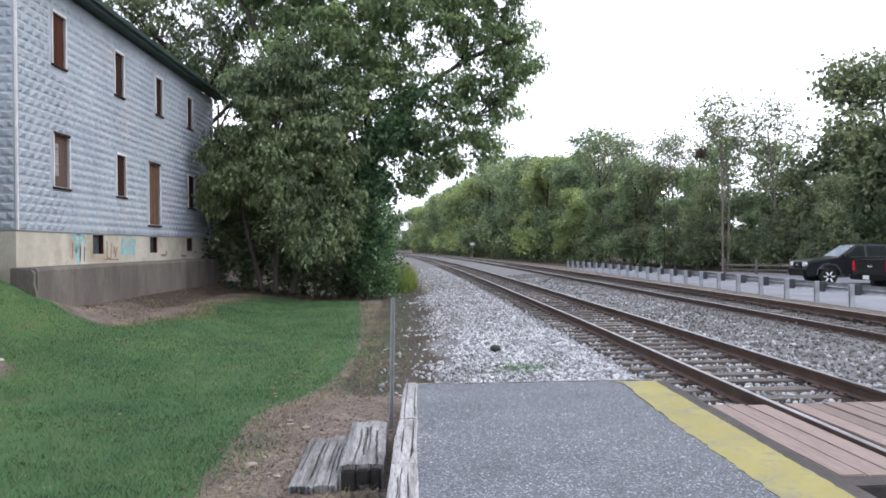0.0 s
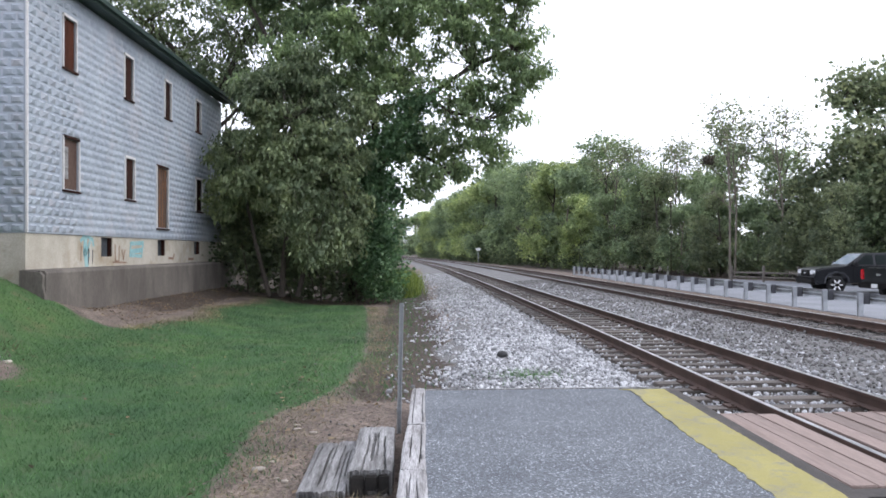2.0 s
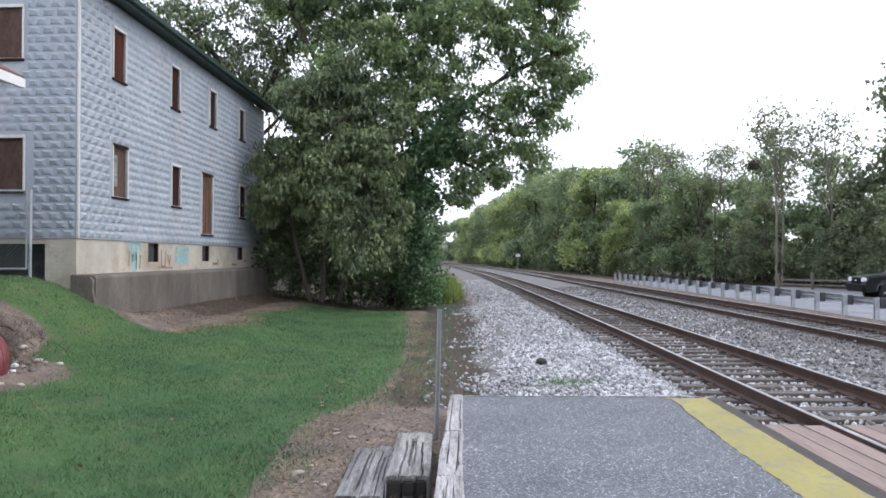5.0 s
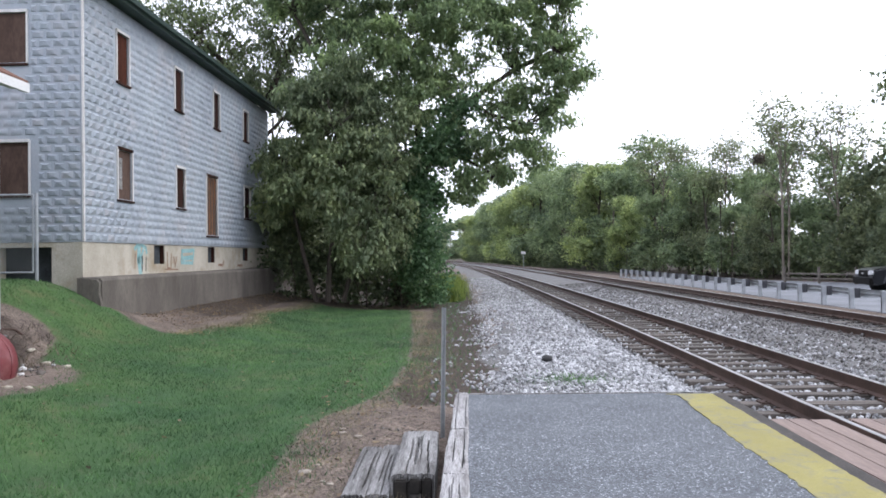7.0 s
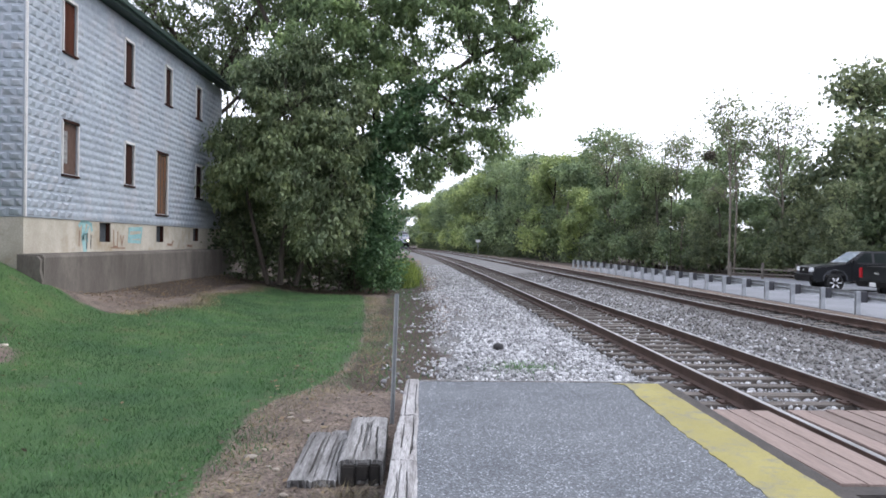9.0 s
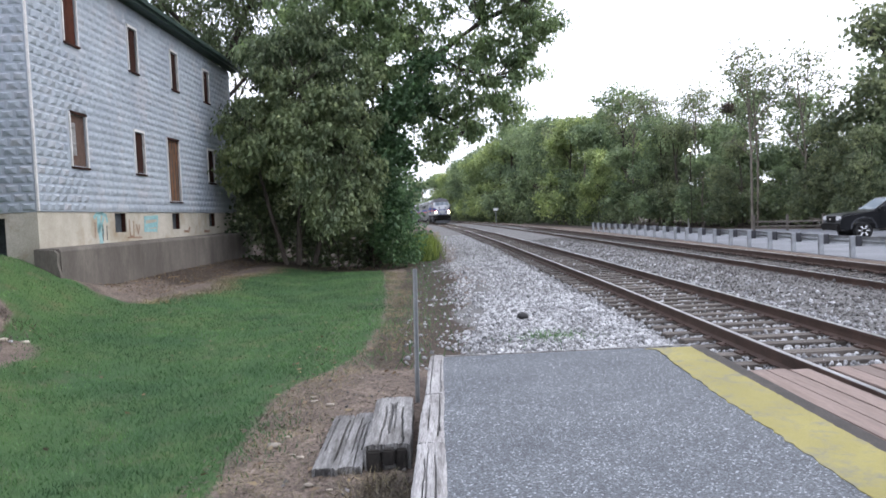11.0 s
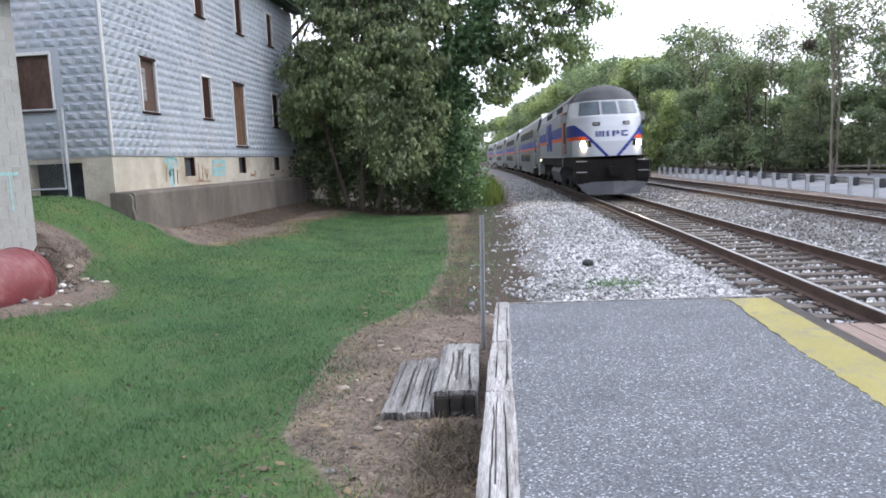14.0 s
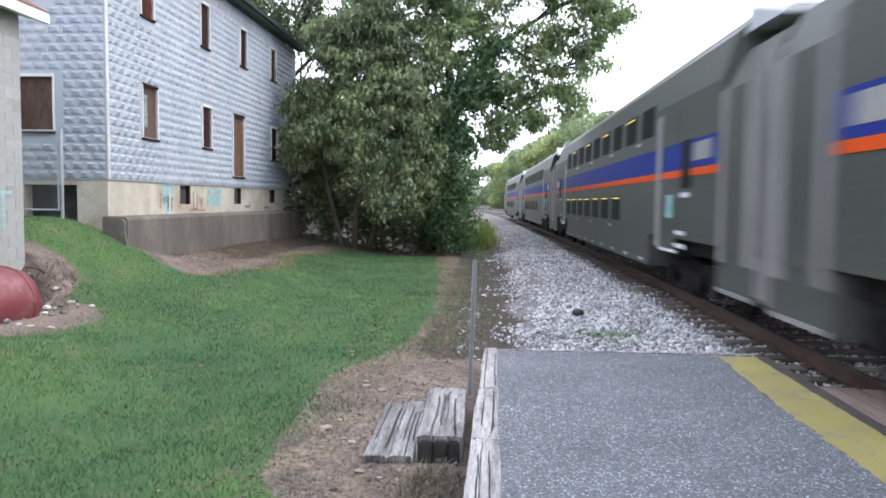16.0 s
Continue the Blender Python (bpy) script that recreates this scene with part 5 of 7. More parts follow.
# the big tree that leans over the line, wrapped in vines
make_tree("leaning_tree", 1,
          [([(-6.3, 30.2, -0.3), (-6.2, 30.1, 1.5), (-5.9, 30.0, 3.5), (-5.5, 29.8, 5.0)], 0.42, 0.33)],
          [([(-5.5, 29.8, 5.0), (-4.6, 29.4, 6.6), (-3.4, 29.0, 8.0), (-1.6, 28.8, 9.2), (0.1, 28.6, 9.9)], 0.26, 0.07),
           ([(-5.5, 29.8, 5.0), (-5.6, 30.3, 8.0), (-5.2, 30.8, 11.5), (-4.6, 31.0, 14.5)], 0.17, 0.06),
           ([(-5.9, 30.0, 3.6), (-7.8, 30.4, 6.5), (-9.5, 30.8, 9.5), (-11.0, 31.0, 12.5)], 0.2, 0.07),
           ([(-3.4, 29.0, 8.0), (-2.6, 28.6, 7.4), (-1.2, 28.4, 6.9)], 0.1, 0.04),
           ([(-4.6, 29.4, 6.6), (-3.6, 28.8, 5.6), (-2.4, 28.4, 4.9)], 0.1, 0.04),
           ([(-5.2, 30.8, 11.5), (-3.2, 30.5, 12.6), (-1.2, 30.2, 13.0)], 0.12, 0.05)],
          [(-4.6, 28.9, 7.4, 0.9, 0.8, 0.8), (-3.9, 28.8, 8.4, 0.8, 0.8, 0.7), (-4.8, 29.0, 9.0, 0.9, 0.8, 0.8), (-4.1, 28.6, 6.0, 0.7, 0.7, 0.7), (0.75, 28.6, 8.9, 0.65, 1.0, 0.75), (0.45, 28.6, 10.5, 0.85, 1.2, 0.8), (0.2, 28.6, 12.2, 1.0, 1.4, 0.9), (0.0, 28.5, 7.1, 0.6, 0.9, 0.75), (-0.75, 28.4, 5.7, 0.75, 1.0, 0.55), (-2.2, 28.4, 5.3, 0.7, 0.9, 0.6),
           (-0.6, 28.6, 9.9, 1.3, 1.6, 0.9), (0.15, 28.6, 8.9, 0.8, 1.2, 0.9), (-0.9, 28.5, 8.0, 1.2, 1.3, 0.7), (-2.4, 28.6, 10.3, 1.2, 1.6, 0.7), (-3.4, 28.8, 11.6, 1.5, 1.8, 0.9), (-1.2, 28.8, 11.6, 1.5, 1.8, 0.9),
           (-0.5, 28.8, 12.8, 1.5, 1.8, 0.9), (-1.0, 28.4, 6.3, 1.0, 1.2, 0.75), (-1.9, 28.4, 7.2, 0.9, 1.2, 0.7), (-2.8, 28.3, 4.9, 0.95, 1.1, 0.75), (-3.7, 28.4, 4.4, 0.8, 1.1, 0.7), (-3.0, 28.4, 6.2, 1.0, 1.2, 0.8),
           (-2.2, 28.4, 8.2, 0.9, 1.2, 0.6), (-4.4, 29.8, 9.6, 1.3, 1.4, 0.8), (-5.4, 30.0, 11.0, 1.6, 1.6, 0.9), (-4.0, 30.5, 13.0, 2.0, 2.0, 1.1), (-6.2, 30.6, 13.0, 1.8, 1.8, 1.0), (-5.2, 30.8, 14.6, 2.4, 2.0, 1.1),
           (-7.2, 30.2, 9.6, 1.5, 1.4, 0.9), (-7.8, 30.4, 11.2, 1.7, 1.6, 1.0), (-9.0, 30.6, 12.6, 1.9, 1.8, 1.1), (-8.0, 30.6, 14.4, 2.4, 2.0, 1.2), (-10.6, 30.8, 13.2, 2.0, 1.8, 1.2), (-6.4, 29.2, 8.2, 1.2, 1.2, 0.8), (-5.5, 28.7, 7.9, 0.9, 0.7, 0.7), (-5.9, 28.8, 9.6, 1.1, 0.8, 0.8), (-5.0, 28.8, 11.2, 1.2, 0.8, 0.8), (-6.8, 28.8, 10.6, 1.1, 0.9, 0.8), (-7.8, 28.7, 8.4, 1.1, 0.9, 0.9), (-9.0, 29.0, 9.8, 1.2, 1.0, 0.9), (-10.4, 29.4, 8.4, 1.1, 1.0, 1.0), (-8.6, 30.4, 8.6, 1.3, 1.3, 0.8)],
          980, 58, 0.21, 0.2, M_LEAF, M_BARK, "tall leafy tree leaning over the railway, trunk wrapped in vines", 420, 0.5, 0.35, 0.016)


def make_vines():
    rng = np.random.default_rng(6)
    blobs = [(-5.2, 28.6, 5.2, 1.0, 0.9, 1.5), (-4.5, 28.5, 6.3, 1.0, 0.8, 0.9), (-5.3, 28.4, 3.2, 0.9, 0.9, 1.8), (-5.3, 28.1, 1.2, 0.9, 1.0, 1.5), (-6.2, 28.5, 4.2, 0.8, 0.8, 1.6),
             (-3.6, 28.6, 7.5, 0.9, 0.6, 0.5)]
    pos, _ = clumped(rng, blobs, 330, 45, 0.26, 0.6)
    v, f = leaf_arrays(rng, pos, 0.15, 0.75)
    tagged(fast_mesh("vines", v, f, M_LEAF_VINE), "dense green vines climbing the leaning trunk", "vine", kind="stuff")


make_vines()

# broad pale shrub before it
make_tree("shrub", 2,
          [([(-9.0, 27.6, 0.0), (-8.9, 27.5, 1.6), (-8.6, 27.3, 3.4)], 0.12, 0.06), ([(-8.4, 27.6, 0.0), (-7.9, 27.4, 1.8), (-7.2, 27.2, 3.6)], 0.1, 0.05),
           ([(-9.5, 27.8, 0.0), (-10.0, 27.7, 2.0), (-10.4, 27.6, 4.0)], 0.1, 0.05)],
          [([(-8.6, 27.3, 3.4), (-8.4, 27.2, 5.0), (-8.6, 27.1, 6.6)], 0.06, 0.03), ([(-7.2, 27.2, 3.6), (-6.8, 27.1, 4.9)], 0.05, 0.03), ([(-10.4, 27.6, 4.0), (-10.6, 27.4, 5.8)], 0.05, 0.03)],
          [(-8.9, 27.4, 6.5, 1.0, 0.9, 0.9), (-9.8, 27.5, 7.2, 0.7, 0.7, 0.6), (-7.4, 27.2, 6.2, 1.0, 0.9, 0.8), (-10.6, 27.6, 5.6, 1.1, 1.0, 0.9), (-6.5, 27.2, 5.4, 0.9, 0.9, 0.8), (-8.4, 26.8, 5.2, 1.2, 0.9, 0.8),
           (-9.8, 26.9, 4.2, 1.1, 0.9, 0.8), (-7.2, 26.5, 4.3, 1.1, 0.9, 0.8), (-11.1, 27.6, 3.9, 0.7, 0.9, 1.0), (-8.5, 26.3, 3.6, 1.0, 0.8, 0.7), (-6.4, 26.8, 3.4, 0.9, 0.9, 0.8),
           (-7.6, 26.0, 2.7, 1.0, 0.8, 0.7), (-7.6, 27.7, 7.7, 0.9, 0.8, 0.7), (-8.9, 27.8, 8.3, 0.9, 0.8, 0.7), (-6.3, 27.7, 7.0, 0.8, 0.8, 0.7), (-10.2, 27.9, 8.0, 0.8, 0.8, 0.7), (-8.0, 27.9, 9.2, 0.7, 0.7, 0.6), (-6.6, 26.5, 2.1, 0.8, 0.8, 0.7), (-7.6, 25.9, 1.75, 0.9, 0.7, 0.5)],
          680, 64, 0.18, 0.2, M_LEAF_SHRUB, M_BARK, "broad grey-green shrub crowding the end of the house", 160, 0.4, 0.72, 0.012)

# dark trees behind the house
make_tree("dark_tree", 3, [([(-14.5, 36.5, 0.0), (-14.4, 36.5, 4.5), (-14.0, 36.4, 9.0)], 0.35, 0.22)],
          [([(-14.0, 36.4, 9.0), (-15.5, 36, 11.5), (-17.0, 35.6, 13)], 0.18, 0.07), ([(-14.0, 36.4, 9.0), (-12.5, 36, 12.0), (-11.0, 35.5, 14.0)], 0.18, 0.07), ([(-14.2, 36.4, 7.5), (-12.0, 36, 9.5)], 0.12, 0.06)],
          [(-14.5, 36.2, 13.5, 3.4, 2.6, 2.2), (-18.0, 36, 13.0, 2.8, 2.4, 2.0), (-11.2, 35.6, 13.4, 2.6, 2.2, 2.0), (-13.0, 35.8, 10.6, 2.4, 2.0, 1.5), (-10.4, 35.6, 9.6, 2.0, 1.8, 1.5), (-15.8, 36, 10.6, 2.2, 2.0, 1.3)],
          270, 60, 0.3, 0.21, M_LEAF_SHADED, M_BARK, "dark leafy tree behind the house", 140, 0.5, 0.3)


def make_undergrowth():
    rng = np.random.default_rng(9)
    blobs = [(-6.2, 29.8, 0.5, 1.3, 0.7, 0.9), (-8.2, 29.6, 0.5, 1.3, 0.7, 0.8), (-11.0, 29.5, 1.2, 1.4, 1.2, 1.6), (-9.4, 29.6, 1.2, 1.5, 1.0, 1.4), (-7.4, 29.4, 1.2, 1.6, 1.0, 1.5), (-11.2, 30.0, 3.4, 1.3, 1.2, 1.5), (-9.0, 30.4, 4.0, 2.0, 1.0, 2.2), (-6.4, 30.4, 3.6, 1.2, 1.0, 2.0),
             (-12.2, 32.0, 4.0, 1.5, 1.5, 3.2), (-8.0, 31.5, 6.5, 3.0, 1.0, 2.4)]
    # dark leaf colour stands in for the shade inside and under the shrub
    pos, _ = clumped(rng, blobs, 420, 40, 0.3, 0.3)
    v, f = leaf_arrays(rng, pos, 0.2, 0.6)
    tagged(fast_mesh("undergrowth", v, f, M_LEAF_SHADED), "tangled undergrowth below the trees, shade put into its dark colour", "undergrowth", kind="stuff")
    blobs = [(-5.4, 30.5, 0.2, 0.8, 1.5, 0.7), (-6.0, 34.0, 0.8, 0.9, 2.5, 1.5), (-6.6, 40.0, 1.6, 1.2, 4.0, 2.4), (-6.6, 46.0, 2.6, 1.2, 4.0, 2.8)]
    pos, _ = clumped(rng, blobs, 260, 36, 0.25, 0.5)
    v, f = leaf_arrays(rng, pos, 0.16, 0.6)
    tagged(fast_mesh("trackside_brush", v, f, M_LEAF_VINE), "green brush along the foot of the trees", "brush", kind="stuff")
    # bare stems and roots under the shrub
    bm = bmesh.new()
    for k in range(12):
        x, y = rng.uniform(-11.5, -5.2), rng.uniform(27.9, 29.8)
        z = float(height(x, y))
        tube(bm, [(x, y, z - 0.1), (x + rng.normal(0, 0.2), y + rng.normal(0, 0.1), z + 0.9), (x + rng.normal(0, 0.5), y, z + 2.0)], rng.uniform(0.02, 0.06), 0.015, 5)
    tagged(part("bare_stems", bm, M_BARK), "thin bare stems in the shade", "stems", kind="stuff")


make_undergrowth()


def blades(name, pos, h, w, material, label, seed, lean=0.45):
    rng = np.random.default_rng(seed)
    n = len(pos)
    a = rng.uniform(0, math.tau, n)
    hh = h * rng.uniform(0.5, 1.4, n)
    d = np.stack([np.cos(a), np.sin(a), np.zeros(n)], -1)
    t = rng.normal(0, lean, (n, 2)) * hh[:, None]
    tip = pos + np.stack([t[:, 0], t[:, 1], hh], -1)
    v = np.stack([pos - d * w, pos + d * w, tip], 1).reshape(-1, 3)
    return tagged(fast_mesh(name, v, np.arange(n * 3).reshape(n, 3), material), label, "grass", kind="stuff")


def lawn_here(rng, x, y):
    edge = np.interp(y, LAWN_Y, LAWN_X) + rng.normal(0, 0.25, len(x)) + 0.2 * np.sin(y * 2.1)
    ok = (x < edge) & (y < 27.2 + rng.normal(0, 0.3, len(x)))
    ok &= (x > -9.8 - 0.35 * np.sin(y * 0.9) + rng.normal(0, 0.2, len(x))) | (y < 16.0)
    ok &= np.hypot(x + 11.3, (y - 9.9) * 0.85) > 1.7 + rng.normal(0, 0.2, len(x))
    ok &= np.hypot(x + 11.75, (y - 11.9) * 0.6) > 0.75 + rng.normal(0, 0.12, len(x))
    ok &= ~((x < -11.75) & (y < 12.0)) & ~((x < -12.4) & (y > 15.9)) & ~((x < -11.85) & (y > 15.6))
    return ok


def make_grass():
    rng = np.random.default_rng(13)
    n = 230000
    y = 2.0 + 25.5 * rng.uniform(0, 1, n) ** 1.5
    x = rng.uniform(-15, -4.5, n)
    ok = lawn_here(rng, x, y)
    x, y = x[ok], y[ok]
    thin = np.sin(x * 1.9 + 1.2 * np.sin(y * 1.1)) * np.sin(y * 1.5 + np.sin(x * 0.8)) + 0.6 * np.sin(x * 4.3 + y * 1.7) * np.sin(y * 3.7 - x)
    ok = rng.uniform(0, 1, len(x)) < 0.98 - 0.5 * smooth(0.2, 1.0, thin)
    x, y = x[ok], y[ok]
    pos = np.stack([x, y, height(x, y) - 0.005], -1)
    blades("lawn_grass", pos, 0.05, 0.006, M_GRASS, "short green mown grass with a few fallen leaves", 1)
    # thin tufts at the margin and on the soil
    n = 16000
    y = rng.uniform(3, 26, n)
    x = np.interp(y, LAWN_Y, LAWN_X) + np.abs(rng.normal(0, 0.45, n))
    pos = np.stack([x, y, height(x, y)], -1)
    blades("margin_tufts", pos, 0.03, 0.004, M_STRAW, "dry straw and thin tufts along the lawn margin", 2, 1.2)
    n = 4500
    y = rng.uniform(16, 27.4, n)
    x = -9.9 - 0.35 * np.sin(y * 0.9) + rng.normal(0, 0.22, n)
    pos = np.stack([x, y, height(x, y)], -1)
    blades("straw_fringe", pos, 0.05, 0.008, M_STRAW, "pale dry grass where the lawn meets the soil", 12, 1.2)
    # brighter tall grass by the line
    n = 14000
    y = rng.uniform(31, 48, n)
    x = -4.75 + rng.normal(0, 0.42, n)
    pos = np.stack([x, y, height(x, y)], -1)
    blades("tall_grass", pos, 0.7, 0.02, M_TALLGRASS, "tall bright green grass beside the line", 3, 0.25)
    n = 1300
    y = rng.uniform(9, 34, n)
    x = -4.2 + rng.normal(0, 0.35, n)
    pos = np.stack([x, y, height(x, y)], -1)
    blades("weeds", pos, 0.1, 0.008, M_GRASS, "sparse weeds on the dark soil by the gravel", 4, 0.6)
    n = 350
    pos = np.stack([rng.normal(-2.3, 0.3, n), rng.normal(10.6, 0.25, n), np.full(n, -0.17)], -1)
    blades("ballast_weeds", pos, 0.07, 0.008, M_GRASS, "flattened weeds in the ballast", 5, 1.0)
    # dry stalks on the bare bank by the shed
    n = 900
    x, y = rng.normal(-11.4, 0.4, n), rng.uniform(10.2, 12.8, n)
    ok = x > -11.66
    pos = np.stack([x[ok], y[ok], height(x[ok], y[ok])], -1)
    blades("bank_stalks", pos, 0.12, 0.007, M_DRYTWIG, "dry stalks on the bare bank by the shed", 8, 0.9)
    # dry grass below the step
    n = 1000
    x, y = np.clip(rng.normal(-4.4, 0.14, n), -4.9, -4.2), rng.uniform(4.2, 5.4, n)
    pos = np.stack([x, y, height(x, y)], -1)
    blades("dry_grass", pos[: n // 2], 0.09, 0.005, M_DRYTWIG, "dry tangled grass below the step", 6, 1.0)
    blades("dry_grass", pos[n // 2:], 0.07, 0.004, M_STRAW, "pale dry grass tangled below the step", 7, 1.2)


make_grass()


def make_litter():
    rng = np.random.default_rng(17)
    n = 260
    x, y = rng.uniform(-13, -4.6, n), 3 + 24 * rng.uniform(0, 1, n) ** 1.3
    x2, y2 = rng.uniform(-5.9, -4.3, 110), rng.uniform(4, 12, 110)
    x, y = np.concatenate([x, x2]), np.concatenate([y, y2])
    ok = ~((x < -11.6) & (y < 12.2)) & ~((x < -11.8) & (y > 15.5))
    x, y = x[ok], y[ok]
    pos = np.stack([x, y, height(x, y) + 0.03], -1)
    v, f = leaf_arrays(rng, pos, 0.075, 0.6)
    v = v.reshape(-1, 4, 3)
    v[:, :, 2] = pos[:, None, 2] + (v[:, :, 2] - pos[:, None, 2]) * 0.35
    tagged(fast_mesh("fallen_leaves", v.reshape(-1, 3), f, M_DEADLEAF), "scattered dry fallen leaves", "leaves", kind="stuff")
    n = 6500
    x, y = rng.uniform(-5.9, -4.1, n), 3.5 + 20 * rng.uniform(0, 1, n) ** 1.6
    pos = np.stack([x, y, height(x, y) + 0.01], -1)
    v, f = leaf_arrays(rng, pos, 0.05, 0.35)
    v = v.reshape(-1, 4, 3)
    v[:, :, 2] = pos[:, None, 2] + (v[:, :, 2] - pos[:, None, 2]) * 0.3
    tagged(fast_mesh("soil_litter", v.reshape(-1, 3), f, M_DRYTWIG), "bits of bark and dry leaf on bare soil", "litter", kind="stuff")
    n = 5000
    x, y = rng.uniform(-11.8, -4.5, n), rng.uniform(26.8, 31, n)
    m = rng.uniform(0, 1, n) < 0.5
    x[m], y[m] = rng.uniform(-11.8, -10.5, m.sum()), rng.uniform(17, 28, m.sum())
    pos = np.stack([x, y, height(x, y) + 0.02], -1)
    v, f = leaf_arrays(rng, pos, 0.06, 0.6)
    v = v.reshape(-1, 4, 3)
    v[:, :, 2] = pos[:, None, 2] + (v[:, :, 2] - pos[:, None, 2]) * 0.35
    v = v.reshape(-1, 3)
    tagged(fast_mesh("leaf_litter", v, f, M_DEADLEAF), "brown leaf litter under the trees", "litter", kind="stuff")


make_litter()


# woods on the far side of the line: a few trees grown once, then repeated
def wood_tree(seed, h, r, mat, bark, label, per=34, clumps=300, leaf=0.36, thin=False):
    rng = np.random.default_rng(seed)
    trunk = [([(0, 0, -0.4), (rng.normal(0, 0.2), rng.normal(0, 0.2), h * 0.4), (rng.normal(0, 0.4), rng.normal(0, 0.4), h * 0.8)], h * (0.007 if thin else 0.014), h * 0.004)]
    limbs, blobs = [], []
    top = Vector(trunk[0][0][-1])
    for k in range(9 if not thin else 7):
        a = rng.uniform(0, math.tau)
        z = h * rng.uniform(0.3 if not thin else 0.5, 0.9)
        rr = r * (1 - 0.55 * max(0, z / h - 0.55) / 0.45) * rng.uniform(0.45, 0.75)
        c = (rr * math.cos(a), rr * math.sin(a), z)
        s = r * rng.uniform(0.34, 0.52) * (0.75 if thin else 1)
        blobs.append((*c, s, s, s * rng.uniform(0.6, 0.9)))
        limbs.append(([(0, 0, z * 0.75), (c[0] * 0.5, c[1] * 0.5, z * 0.9), c], h * (0.004 if thin else 0.006), h * 0.0015))
    blobs.append((top.x, top.y, h * 0.9, r * 0.45, r * 0.45, h * 0.1))
    if not thin:
        for k in range(4):
            a = rng.uniform(0, math.tau)
            blobs.append((r * 0.6 * math.cos(a), r * 0.6 * math.sin(a), h * 0.2, r * 0.5, r * 0.5, h * 0.14))
    return make_tree("tree", seed, trunk, limbs, blobs, clumps, per, r * 0.11, leaf, mat, bark, label, 60, 0.6, 0.35, 0.022, True)


GREEN_LABEL = "full green tree in the woods along the line"
KINDS = [wood_tree(41, 15, 4.2, M_LEAF_FAR, M_BARK, GREEN_LABEL), wood_tree(42, 13, 4.0, M_LEAF_LIGHT, M_BARK, "light green tree in the woods along the line"),
         wood_tree(43, 14, 4.4, M_LEAF_OLIVE, M_BARK, "olive green tree in the woods along the line"), wood_tree(44, 12, 3.8, M_LEAF_FAR, M_BARK_PALE, GREEN_LABEL)]
THIN = wood_tree(45, 13.5, 3.6, M_LEAF_OLIVE, M_BARK_PALE, "thin tree with sparse foliage and pale trunks", 10, 120, 0.24, True)
for k in (*KINDS, THIN):
    tagged(k, group="trees of the woods")


def scaled(x, y, z, s, turn, sz=1.0):
    return pose(x, y, z, 0, 0, turn) @ Matrix.Diagonal((s, s, s * sz, 1))


def edge_of_woods(y):
    """How far right of the line the woods begin."""
    return float(np.interp(y, (28, 40, 48, 62, 75, 120, 300), (33, 25.5, 20.5, 15.5, 13.5, 11.0, 10.5))) + min(0.0, track_x(y) - 0.75)


